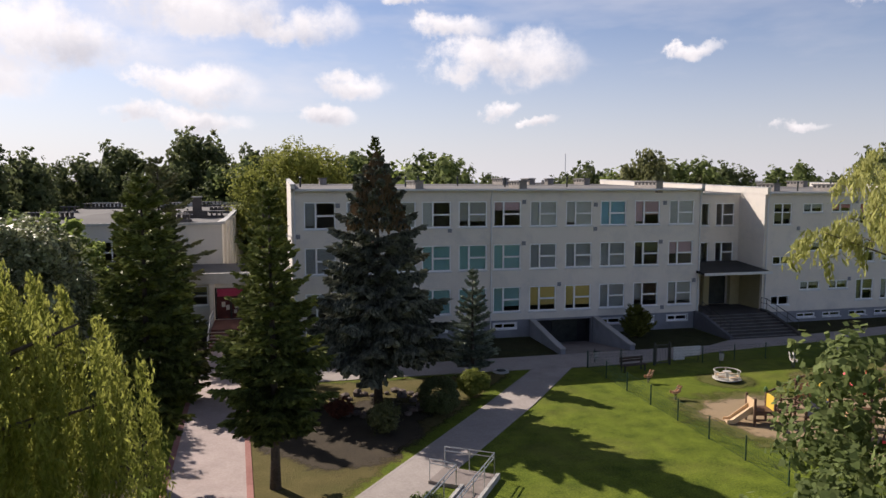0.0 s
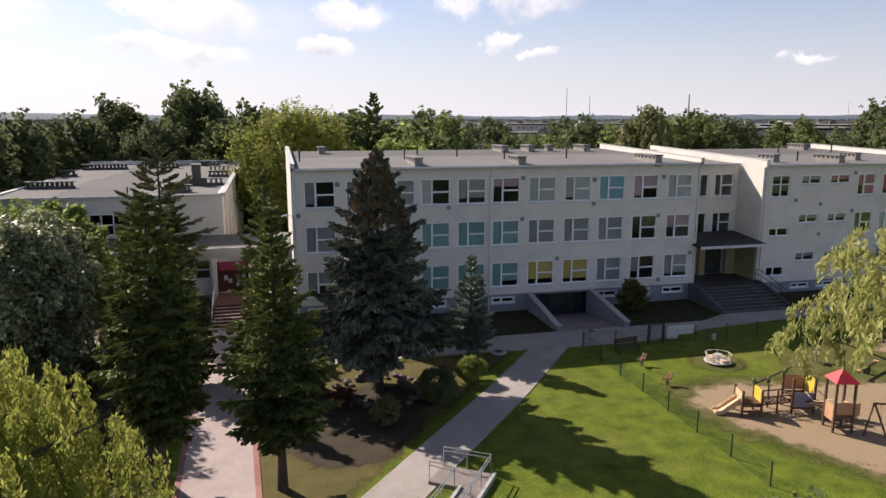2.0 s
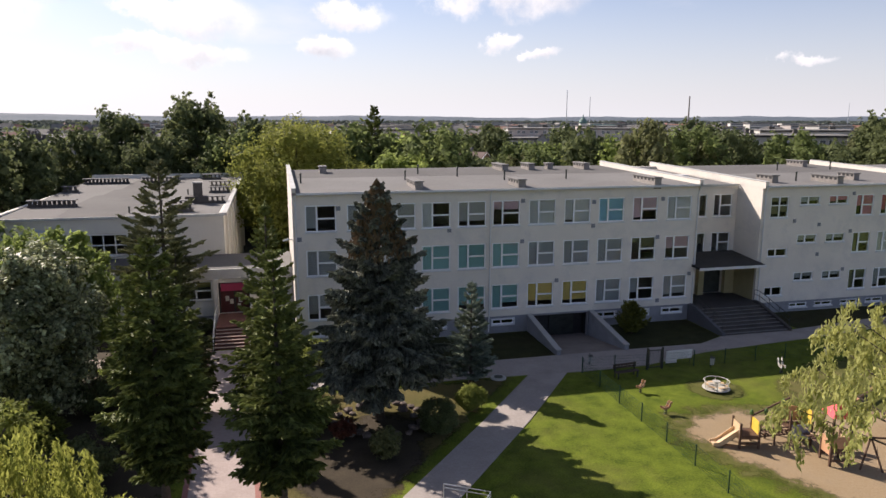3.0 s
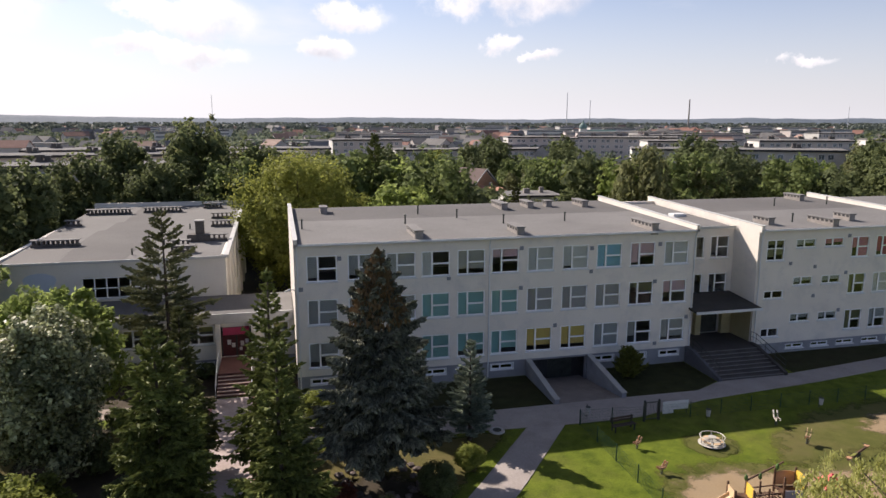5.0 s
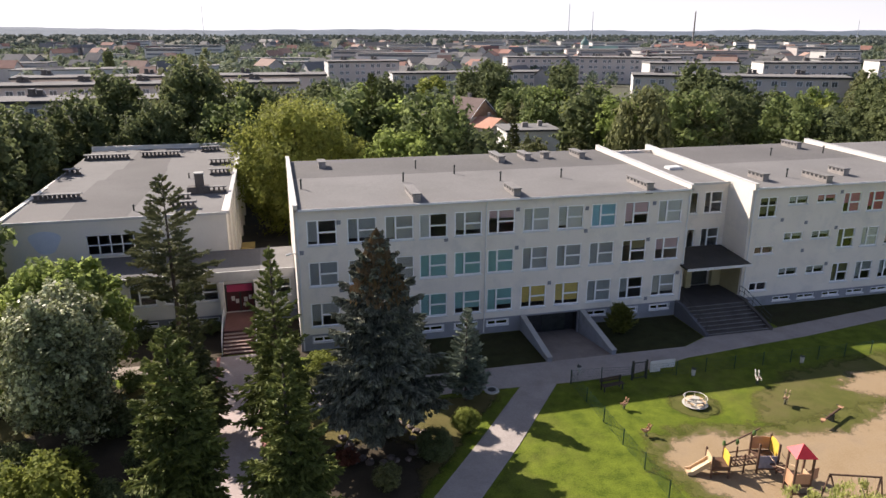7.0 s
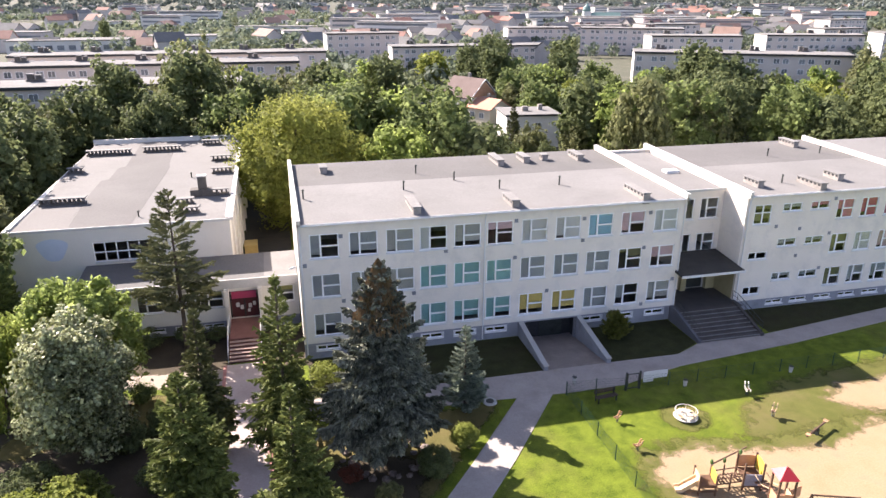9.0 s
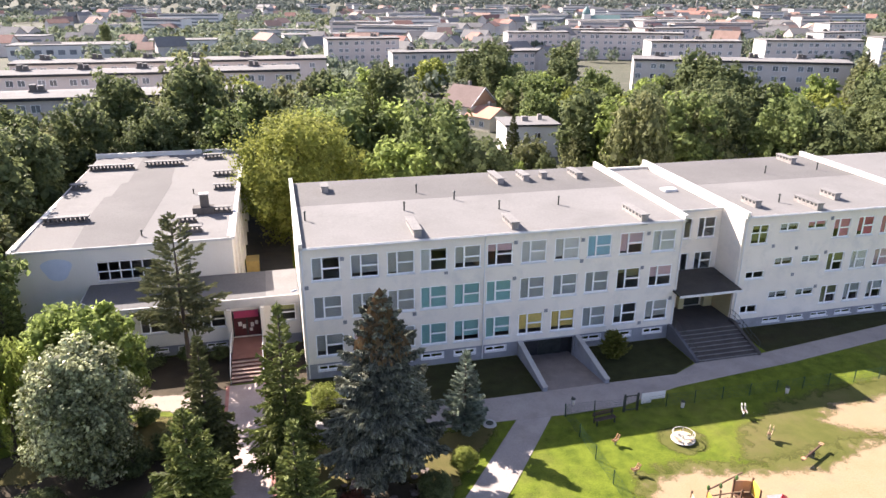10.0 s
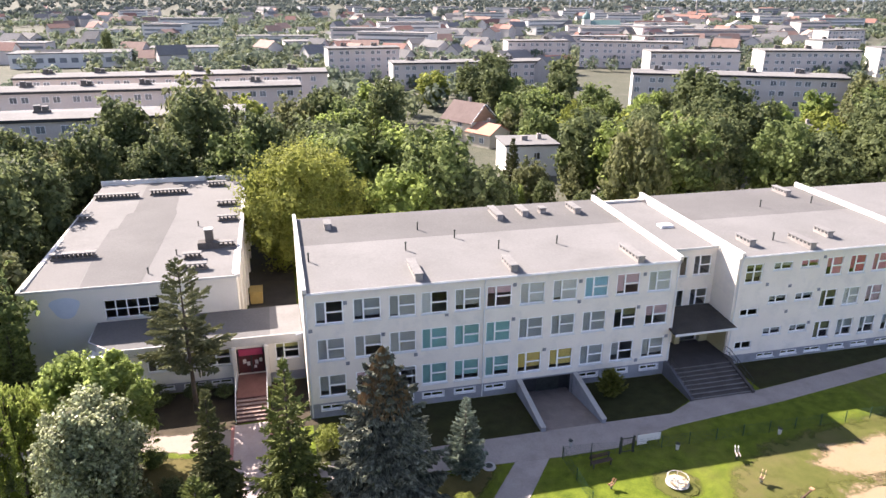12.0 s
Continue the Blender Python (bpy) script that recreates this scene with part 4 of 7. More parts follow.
part("roof", Mesh().prism([(15.6, -0.1), (CW - 0.05, -0.1), (CW - 0.05, 5.65), (15.6, 5.65)], 4.4, lambda x, y: 4.84 + 0.05 * y), FELT, corr, "lighter felt patch")
fas = Mesh()
for (ax, ay), (bx, by) in zip(out_[:4], out_[1:4]):
    d = Vector((bx - ax, by - ay, 0)).normalized()
    nn = Vector((d.y, -d.x, 0))
    a0, b0 = Vector((ax, ay, 0)), Vector((bx, by, 0))
    a1, b1 = a0 + nn * 0.12, b0 + nn * 0.12
    fas.prism([(a0.x, a0.y), (b0.x, b0.y), (b1.x, b1.y), (a1.x, a1.y)], 4.12, 4.95)
part("fascia", fas, COPING, corr, "white painted fascia")
part("ceiling_soffit", Mesh().box(0.1, CW - 0.1, -0.1, 5.6, 4.2, 4.29), TRIM, corr)
part("room_back_wall", Mesh().box(0.1, CW, 4.6, 4.7, 0, 4.2), INSIDE, corr)
part("floor_slab", Mesh().box(0.1, CW - 0.1, 0.36, 4.6, 0.95, 1.08), CONC, corr)
door = part("door", Mesh().box(12.55, 14.95, 0.18, 0.26, 1.17, 3.2), surface("door_brown", (0.07, 0.02, 0.02), (0.11, 0.03, 0.03), 0.5, 1.0, 20.0, 0.1), corr, "dark red double entrance door")
part("door_frame", Mesh().box(12.5, 12.62, 0.1, 0.3, 1.15, 3.75).box(14.88, 15.0, 0.1, 0.3, 1.15, 3.75).box(13.69, 13.81, 0.14, 0.3, 1.15, 3.2).box(12.62, 14.88, 0.1, 0.3, 3.2, 3.32), METAL_D, door)
part("red_panel", Mesh().box(12.7, 14.8, -0.05, 0.1, 3.05, 3.68), RED, door, "red fabric panel over the door")
for px, pz, pw, ph in ((13.0, 2.5, 0.3, 0.42), (13.35, 2.25, 0.28, 0.4), (14.05, 2.35, 0.3, 0.42), (14.45, 2.55, 0.26, 0.38), (13.95, 1.95, 0.25, 0.3)):
    part("notice", Mesh().box(px, px + pw, 0.165, 0.178, pz - 0.35, pz - 0.35 + ph), PALE, door, "white paper notice")
part("porch_pier", Mesh().box(12.15, 12.5, -0.7, 0.0, 0, 4.12), PLASTER_G, corr)
part("porch_pier", Mesh().box(15.0, 15.35, -0.7, 0.0, 0, 4.12), PLASTER_G, corr)
est = thing("entrance_steps", (-5.0, 52.3, 0), "reddish brick entrance steps with white railings", "steps")
STEP_T = surface("step_tread", (0.26, 0.175, 0.145), (0.34, 0.245, 0.21), 0.9, 1.0, 12.0, 0.3)
STEP_RED = surface("step_red", (0.15, 0.068, 0.055), (0.21, 0.10, 0.082), 0.9, 1.0, 12.0, 0.3)
for i in range(7):
    part("step", Mesh().block(0, 2.5, i * 0.36, 6.15, max(0, i * 0.164 - 0.1), (i + 1) * 0.164 - 0.03, 0.01), STEP_RED, est)
    part("tread", Mesh().block(-0.02, 2.52, i * 0.36 - 0.03, i * 0.36 + 0.32 if i < 6 else 6.15, (i + 1) * 0.164 - 0.03, (i + 1) * 0.164, 0.01), STEP_RED if i == 6 else STEP_T, est)
handrail(est, [(-0.08, 0.0, 0.05), (-0.08, 2.3, 1.12), (-0.08, 5.4, 1.12)], 0.95, TRIM)
handrail(est, [(2.58, 0.0, 0.05), (2.58, 2.3, 1.12), (2.58, 5.4, 1.12)], 0.95, TRIM)

# ---------------------------------------------------------------- gymnasium
GX0, GX1, GY0, GY1, GZ = -23.6, -4.7, 64.25, 100.6, 8.72
gym = thing("gymnasium", (GX0, GY0, 0), "large cream plastered flat-roofed gymnasium hall", "gymnasium")
GW, GD = GX1 - GX0, GY1 - GY0
part("front_wall", wall(GW, 0, GZ - 0.1, [(6.9, 11.75, 5.35, 7.25)]), PLASTER_G, gym)
part("side_wall", Mesh().box(0, 0.4, 0.35, GD, 0, GZ + 0.2), PLASTER_G, gym)
part("side_wall", Mesh().box(GW - 0.4, GW, 0.35, GD, 0, GZ + 0.1), PLASTER_G, gym)
for k in range(7):
    part("pilaster", Mesh().box(GW, GW + 0.22, 1.9 + 5.2 * k, 2.3 + 5.2 * k, 0, GZ), PLASTER_G, gym)
part("back_wall", Mesh().box(0, GW, GD - 0.4, GD, 0, GZ + 0.5), PLASTER_G, gym)
gcells = [(0.05 + k * 0.97, (k + 1) * 0.97 - 0.05, z0, z1) for k in range(5) for z0, z1 in ((5.45, 6.22), (6.32, 7.15))]
gf = wall(4.85, 5.35, 7.25, gcells, 0.1)
gf.v = [(x_ + 6.9, y_ + 0.1, z_) for x_, y_, z_ in gf.v]
gwin = part("window", gf, PVC, gym, "wide white window band of ten panes")
for k in range(5):
    for z0, z1 in ((5.45, 6.22), (6.32, 7.15)):
        pn = part("pane", Mesh().box(6.95 + k * 0.97, 6.85 + (k + 1) * 0.97, 0.14, 0.15, z0, z1), GLASS, gwin)
        pn.visible_shadow = False
part("sill", Mesh().box(6.8, 11.85, -0.08, 0.1, 5.28, 5.35), TRIM, gwin)
part("hall_back_wall", Mesh().box(0.5, GW - 0.5, 12, 12.1, 0, GZ - 0.3), INSIDE, gym)
part("hall_floor", Mesh().box(0.5, GW - 0.5, 0.4, 12, 0.0, 0.1), CONC, gym)


def groof(y):
    return GZ + 0.5 * y / GD


part("roof", Mesh().slab([(-0.2, GZ - 0.1), (-0.2, GZ), (GD, groof(GD)), (GD, GZ)], "x", 0.2, GW - 0.1), FELT, gym, "light grey felt roof with a darker strip")
for o, fm in (([(5.1, -0.15), (10.4, -0.15), (11.3, 21.0), (11.0, 23.2), (10.5, 36.0), (6.0, 36.0), (6.2, 22.5), (5.5, 22.0), (5.4, 16.8), (4.7, 16.4), (4.6, 10.9)], FELT_D),
              ([(0.5, -0.15), (5.0, -0.15), (4.5, 10.8), (0.9, 7.6)], FELT_M)):
    part("roof_patch", Mesh().prism(o, GZ - 0.05, lambda x, y: groof(max(y, -0.15)) + 0.012), fm, gym, "darker felt strip across the roof")
BLUE_P = surface("faded_blue_paint", (0.50, 0.56, 0.66), (0.58, 0.63, 0.72), 0.9, 0.8, 10.0, 0.2, spread=0.02)
part("painted_patch", Mesh().prism([(3.6 + 1.25 * math.cos(a) * (1 + 0.12 * math.sin(3 * a)), 1.05 * math.sin(a) + 0.1 * math.cos(2 * a)) for a in [k * math.tau / 28 for k in range(28)]], 0.0, 0.004),
     BLUE_P, gym, "faded pale blue painted patch").matrix_local = pose(0, -0.001, 6.9, 90, 0, 0)
part("coping", Mesh().box(-0.1, GW + 0.05, -0.3, -0.2, GZ - 0.14, GZ + 0.08), COPING, gym, "white metal coping")
part("coping", Mesh().box(-0.12, 0.2, -0.2, GD, GZ - 0.1, GZ + 0.12), COPING, gym, "white metal coping")
part("coping", Mesh().add([(x, y, z) for x in (GW - 0.12, GW + 0.3) for y, z in ((-0.2, GZ - 0.1), (GD, GZ + 0.3), (GD, GZ + 0.75), (-0.2, GZ + 0.16))],
                          [(0, 1, 2, 3), (7, 6, 5, 4), (0, 4, 5, 1), (1, 5, 6, 2), (2, 6, 7, 3), (3, 7, 4, 0)]), COPING, gym, "white metal coping")
part("back_parapet", Mesh().box(-0.1, GW + 0.1, GD - 0.1, GD + 0.3, GZ + 0.3, GZ + 1.0), PLASTER_G, gym)


def roof_vent_row(at, length, label="row of dark slatted ventilators on the gymnasium roof"):
    """A long low ventilator: base kerb, uprights and a slatted hood."""
    rv = thing("roof_ventilator", at, label, "ventilator", "gymnasium roof ventilators")
    part("kerb", Mesh().block(-length / 2, length / 2, -0.36, 0.36, -0.3, 0.22, 0.02), BRICK_D, rv)
    n = max(3, int(length / 0.42))
    for k in range(n):
        x = -length / 2 + length * (k + 0.5) / n
        part("upright", Mesh().box(x - 0.07, x + 0.07, -0.34, 0.34, 0.22, 0.62), BRICK_D, rv)
    part("hood", Mesh().block(-length / 2 - 0.08, length / 2 + 0.08, -0.40, 0.40, 0.62, 0.70, 0.02), CAP, rv)
    return rv


for cx, cy, ln in [(-20.4, 93.4, 5.2), (-14.2, 94.2, 4.6), (-8.3, 97.0, 2.4), (-22.3, 84.6, 1.6), (-6.5, 87.6, 2.5), (-6.2, 81.4, 2.2), (-20.7, 72.1, 4.2), (-6.0, 72.4, 1.9),
                   (-9.1, 69.6, 1.7), (-8.6, 66.6, 2.2)]:
    roof_vent_row((cx, cy, groof(cy - GY0)), ln)
gch = thing("chimney", (-7.6, 72.6, groof(8.3)), "tall dark brick chimney stack on the gymnasium roof", "chimney", "roof chimneys")
part("body", Mesh().block(-0.4, 0.4, -0.4, 0.4, -0.2, 2.0, 0.02), BRICK_D, gch)
part("base", Mesh().block(-1.2, 0.9, -0.6, 0.6, -0.2, 0.7, 0.03), BRICK_D, gch)
part("cap", Mesh().block(-0.48, 0.48, -0.48, 0.48, 2.0, 2.1, 0.02), CONC, gch)
for cx, cy in [(-10.8, 71), (-9.4, 80), (-12.9, 66.5)]:
    vent_pipe((cx, cy, groof(cy - GY0)), 0.5)
box_ = thing("waste_container", (-3.6, 77.5, 0), "yellow metal waste container in the yard", "container")
YEL = surface("yellow_paint", (0.42, 0.30, 0.10), (0.52, 0.38, 0.14), 0.6, 1.5, 15.0, 0.2, stain=(0.2, 0.12, 0.05))
part("body", Mesh().block(-0.7, 0.7, -1.0, 1.0, 0.1, 1.5, 0.05), YEL, box_)
part("lid", Mesh().block(-0.75, 0.75, -1.05, 1.05, 1.5, 1.6, 0.05), YEL, box_)
for wy in (-0.7, 0.7):
    part("skid", Mesh().box(-0.6, 0.6, wy - 0.1, wy + 0.1, 0, 0.1), METAL_D, box_)


# ---------------------------------------------------------------- trees
NEEDLE_D = leafy("spruce_needles", (0.052, 0.058, 0.022), (0.160, 0.165, 0.065), 0.08, 0.6)
NEEDLE_B = leafy("blue_spruce_needles", (0.060, 0.064, 0.048), (0.290, 0.300, 0.225), 0.06, 0.6, 0.5)
NEEDLE_G = leafy("fir_needles", (0.050, 0.064, 0.018), (0.215, 0.245, 0.070), 0.1, 0.6, 0.4)
LEAF_G = leafy("leaves_green", (0.080, 0.110, 0.034), (0.170, 0.208, 0.075), 0.38, 0.7, 0.3)
LEAF_D = leafy("leaves_dark", (0.066, 0.084, 0.035), (0.140, 0.165, 0.070), 0.36, 0.7, 0.3)
LEAF_Y = leafy("leaves_yellow_green", (0.135, 0.165, 0.030), (0.215, 0.235, 0.055))
LEAF_S = leafy("leaves_silver", (0.050, 0.066, 0.022), (0.40, 0.415, 0.23), 0.14, 0.45, 0.6)
LEAF_M = leafy("maple_leaves", (0.115, 0.160, 0.036), (0.225, 0.275, 0.08), 0.5)
LEAF_W = leafy("willow_leaves", (0.125, 0.150, 0.024), (0.285, 0.295, 0.062), 0.46)
LEAF_W2 = leafy("young_willow_leaves", (0.115, 0.155, 0.03), (0.20, 0.24, 0.055), 0.45)
LEAF_B = leafy("birch_leaves", (0.20, 0.215, 0.055), (0.36, 0.36, 0.125), 0.42)
NEEDLE_Y = leafy("golden_evergreen", (0.075, 0.085, 0.018), (0.19, 0.19, 0.045), 0.12, 0.6, 0.35)
NEEDLE_P = leafy("pine_needles", (0.080, 0.088, 0.040), (0.185, 0.190, 0.092), 0.1, 0.6)
NEEDLE_S = leafy("silver_spruce_needles", (0.10, 0.125, 0.088), (0.34, 0.385, 0.30), 0.08, 0.6, 0.35)
GOLD = leafy("gold_willow_leaves", (0.140, 0.162, 0.030), (0.235, 0.248, 0.060), 0.40, 0.7, 0.14)
# Leaf green paled and greyed, with the haze over the town in it.
FARLEAF_HAZED = leafy("far_leaves", (0.095, 0.120, 0.080), (0.145, 0.172, 0.118), 0.3)
LEAF_O = leafy("leaves_olive", (0.084, 0.095, 0.038), (0.170, 0.178, 0.082), 0.38, 0.7, 0.3)
CONE = leafy("cone_brown", (0.15, 0.10, 0.05), (0.24, 0.17, 0.10), 0.05)


def unit(a):
    return a / np.maximum(np.linalg.norm(a, axis=-1, keepdims=True), 1e-6)


def quads(centre, along, across):
    """Kite-shaped leaves: centre, half length vector, half width vector."""
    return np.stack([centre - along, centre + across - along * 0.1, centre + along, centre - across - along * 0.1], axis=1)


def conifer_mesh(name, h, r, seed, material, skirt=0.10, power=0.85, droop=0.30, up=0.22, whorls=26, boughs=6.0, fan=0.46, twig=0.17, tuft=0.085, brush=2, hang=0.30, ragged=0.34, seg=0.30, foot=0.72, foot_to=0.10):
    """The crown of a conifer: whorls of separate boughs that droop and turn up at their ends; each bough is a flat herringbone of twigs clothed with needles."""
    rng = np.random.default_rng(seed)
    out = []
    zed = np.array([0.0, 0.0, 1.0])

    def needles(c, d, half, w):
        """Spindles of needles: crossing kites round each piece of twig."""
        ref = unit(np.cross(d, zed[None] + rng.normal(0, 0.2, d.shape)))
        oth = np.cross(ref, d)
        for q in range(brush):
            ang = math.pi * q / brush + rng.normal(0, 0.25, len(c))
            ac = ref * np.cos(ang)[:, None] + oth * np.sin(ang)[:, None]
            out.append(quads(c, d * half[:, None], ac * w[:, None]))

    for k in range(whorls):
        f = (k + rng.uniform(0, 0.5)) / whorls
        z = h * (skirt + (1 - skirt) * f)
        reach = r * (1 - f) ** power * min(1.0, foot + (1 - foot) * f / foot_to)
        n = max(4, int(round(boughs * (0.72 + 0.5 * (1 - f)))))
        a0 = k * 2.1 + rng.uniform(0, 1)
        for b in range(n):
            ang = a0 + 6.283 * (b + rng.uniform(-0.3, 0.3)) / n
            ln = max(0.22, reach * rng.uniform(1.0 - ragged, 1.0 + ragged * 0.5))
            d = np.array([math.cos(ang), math.sin(ang), 0.0])
            side = np.array([-d[1], d[0], 0.0])
            lift = 0.75 * f ** 1.5 - droop * (1 - 0.6 * f) + rng.uniform(-0.08, 0.08)
            m = max(4, int(ln / twig))
            st = 0.16 + 0.84 * (np.arange(m) + rng.random(m)) / m
            for sg in (-1.0, 1.0):
                tl = (fan * ln * np.clip(1.06 - st, 0, 1) ** 0.75 * np.clip(st * 2.6, 0.3, 1) + 0.16) * rng.uniform(0.7, 1.2, m)
                base = d[None] * (ln * st)[:, None]
                base[:, 2] += z + ln * (lift * st + up * st ** 2.2) + rng.normal(0, 0.03, m)
                slope = lift + 2 * up * st
                dv = unit(d[None] * 0.72 + side[None] * sg * rng.uniform(0.55, 0.95, m)[:, None] + zed[None] * (slope * 0.6 - hang * 0.5)[:, None] + rng.normal(0, 0.10, (m, 3)))
                parts_n = np.maximum(1, np.ceil(tl / seg)).astype(int)
                idx = np.repeat(np.arange(m), parts_n)
                pos = np.concatenate([(np.arange(q) + 0.5) / q for q in parts_n])
                step_l = (tl / parts_n)[idx]
                c = base[idx] + dv[idx] * (tl[idx] * pos)[:, None]
                c[:, 2] -= hang * 0.5 * (tl[idx] * pos) ** 2
                dd = unit(dv[idx] + zed[None] * (-hang * tl[idx] * pos)[:, None] + rng.normal(0, 0.16, (len(idx), 3)))
                needles(c, dd, step_l * 0.74, tuft * rng.uniform(0.75, 1.3, len(idx)))
            tip = np.stack([d * ln * q for q in (0.45, 0.65, 0.85, 1.0)])
            qq = np.array([0.45, 0.65, 0.85, 1.0])
            tip[:, 2] += z + ln * (lift * qq + up * qq ** 2.2)
            needles(tip, unit(d[None] + zed[None] * (lift + 2 * up * qq)[:, None]), np.full(4, max(0.12, 0.14 * ln)), np.full(4, tuft * 1.1))
    for k in range(18):
        a = rng.uniform(0, 6.28)
        f = rng.uniform(0.0, 0.06)
        c = np.array([[0, 0, h * (1 - f)]])
        v = np.array([[math.cos(a) * 0.10, math.sin(a) * 0.10, 0.20 - 1.5 * f]])
        out.append(quads(c, v, unit(np.cross(v, [[0, 0, 1.0]])) * 0.045))
    return soup(name, np.concatenate(out), 4, material)


def trunk_mesh(h, r, lean=(0, 0), n=9, seed=0):
    rng = random.Random(seed)
    pts = [(lean[0] * (k / 6) + rng.uniform(-1, 1) * 0.03 * h * 0.1, lean[1] * (k / 6), -0.15 + (h + 0.15) * k / 6) for k in range(7)]
    return Mesh().tube(pts, [r * (1.25 if k == 0 else 1.0) * (1 - 0.82 * k / 6) for k in range(7)], n)


def conifer(at, h, r, seed, material, label, turn=0.0, cones=0, **kw):
    t = thing("conifer", at, label, "conifer", turn=turn)
    part("trunk", trunk_mesh(h * 0.95, 0.012 * h + 0.05, seed=seed), BARK, t, smooth=True)
    part("crown", conifer_mesh("crown", h, r, seed, material, **kw), None, t)
    if cones:
        rng = np.random.default_rng(seed + 5)
        f = 1 - 0.30 * rng.random(cones) ** 1.6
        a = rng.uniform(0, 6.28, cones)
        rr = r * (1 - f) ** 0.80 * rng.uniform(0.70, 1.15, cones)
        c = np.stack([np.cos(a) * rr, np.sin(a) * rr, h * f], 1)
        al = np.tile([[0.0, 0.0, -0.15]], (cones, 1)) + rng.normal(0, 0.02, (cones, 3))
        ac = np.stack([np.cos(a), np.sin(a), a * 0], 1) * 0.07
        ac2 = np.stack([-np.sin(a), np.cos(a), a * 0], 1) * 0.05
        tagged(part("cone_mass", soup("cone_mass", np.concatenate([quads(c, al, ac), quads(c, al, ac2)]), 4, CONE), None, t, "bunches of brown cones"), kind="stuff")
    return t


def leaves_on(rng, centres, radii, count, size, squash=0.8, shell=0.55):
    """Loose leaves in the outer shells of clumps."""
    w = np.array(radii) ** 2
    pick = rng.choice(len(radii), count, p=w / w.sum())
    d = unit(rng.normal(0, 1, (count, 3)))
    rad = np.array(radii)[pick] * (shell + (1 - shell) * rng.random(count) ** 0.6) * (1 + rng.normal(0, 0.12, count))
    p = np.array(centres)[pick] + d * rad[:, None] * np.array([1, 1, squash])
    nrm = unit(d + rng.normal(0, 0.38, (count, 3)) + np.array([0, 0, 0.45]))
    t = unit(np.cross(nrm, rng.normal(0, 1, (count, 3))))
    b = np.cross(nrm, t)
    s = size * rng.uniform(0.6, 1.35, count)[:, None]
    return quads(p, t * s * 0.62, b * s * 0.40)


def lobed_crown(rng, h, r, base, lobes, leaves, size, lump=0.36, rough=0.16, stray=0.10, tuft=6, reach=0.15, inner=2.5):
    """Leaves over the surface of an uneven crown: overlapping rounded lobes, each broken by smaller bulges, closed inside by larger dark foliage."""
    mid, rz = (base + h) / 2, (h - base) / 2
    cs, rs = [(0.0, 0.0, mid)], [min(r, rz) * 0.55]
    for k in range(lobes):
        f = (k + 0.5) / lobes
        zz = -0.92 + 1.84 * f
        a = k * 2.399 + rng.uniform(-0.5, 0.5)
        q = math.sqrt(max(0.0, 1 - zz * zz)) * rng.uniform(0.72, 1.22)
        rad = r * lump * rng.uniform(0.55, 1.3)
        cs.append((math.cos(a) * q * (r - rad * 0.85), math.sin(a) * q * (r - rad * 0.85), mid + zz * (rz - rad * 0.9) * rng.uniform(0.9, 1.1)))
        rs.append(rad)
    cs, rs = np.array(cs), np.array(rs)
    want, got_p, got_d, have = leaves // tuft, [], [], 0
    w = rs ** 2 / (rs ** 2).sum()
    waves = rng.normal(0, 1, (7, 3)) * (2.2 / (0.2 * r + 0.4))
    waves = np.concatenate([waves, waves * 2.4])
    phase = rng.uniform(0, 6.28, 14)
    weight = np.repeat([0.38, 0.24], 7)
    for _ in range(14):
        n = want * 2
        pick = rng.choice(len(rs), n, p=w)
        d = unit(rng.normal(0, 1, (n, 3)))
        p = cs[pick] + d * rs[pick][:, None]
        bulge = np.sin(p @ waves.T + phase) @ weight
        push = 1 + rough * bulge + rng.normal(0, 0.05, n) + np.where(rng.random(n) < stray, rng.uniform(0.03, 0.26, n), 0.0)
        p = cs[pick] + d * (rs[pick] * push)[:, None]
        gap = np.linalg.norm(p[:, None, :] - cs[None], axis=2) / rs[None]
        gap[np.arange(n), pick] = 9
        ok = (gap.min(1) > 0.90) & (rng.random(n) < 0.80 + 0.55 * bulge)
        got_p.append(p[ok])
        got_d.append(d[ok])
        have += int(ok.sum())
        if have >= want:
            break
    p, d = np.concatenate(got_p)[:want], np.concatenate(got_d)[:want]
    out_d = unit(d + np.array([0, 0, 0.35]) + rng.normal(0, 0.30, d.shape))
    back = np.tile(np.linspace(0.0, 1.0, tuft), len(p)) * reach * r * np.repeat(rng.uniform(0.5, 1.3, len(p)), tuft)
    p, d = np.repeat(p, tuft, 0) - np.repeat(out_d, tuft, 0) * (back - 0.35 * reach * r)[:, None], np.repeat(d, tuft, 0)
    p = p + rng.normal(0, 1, p.shape) * (0.12 * size + 0.32 * back)[:, None]
    n = len(p)

    def leaf(p, nrm, s):
        t = unit(np.cross(nrm, rng.normal(0, 1, nrm.shape)))
        return quads(p, t * s[:, None] * 0.62, np.cross(nrm, t) * s[:, None] * 0.44)
    shell = leaf(p, unit(d + rng.normal(0, 0.62, (n, 3)) + np.array([0, 0, 0.30])), size * rng.uniform(0.55, 1.4, n))
    m = int(n / 8 * (2.5 / inner) ** 1.5)
    pick = rng.choice(len(rs), m, p=w)
    dc = unit(rng.normal(0, 1, (m, 3)))
    core = leaf(cs[pick] + dc * (rs[pick] * rng.uniform(0.5, 0.8, m))[:, None], unit(dc + rng.normal(0, 0.3, (m, 3))), size * inner * rng.uniform(0.8, 1.2, m))
    return np.concatenate([shell, core]), cs


BROAD = {}


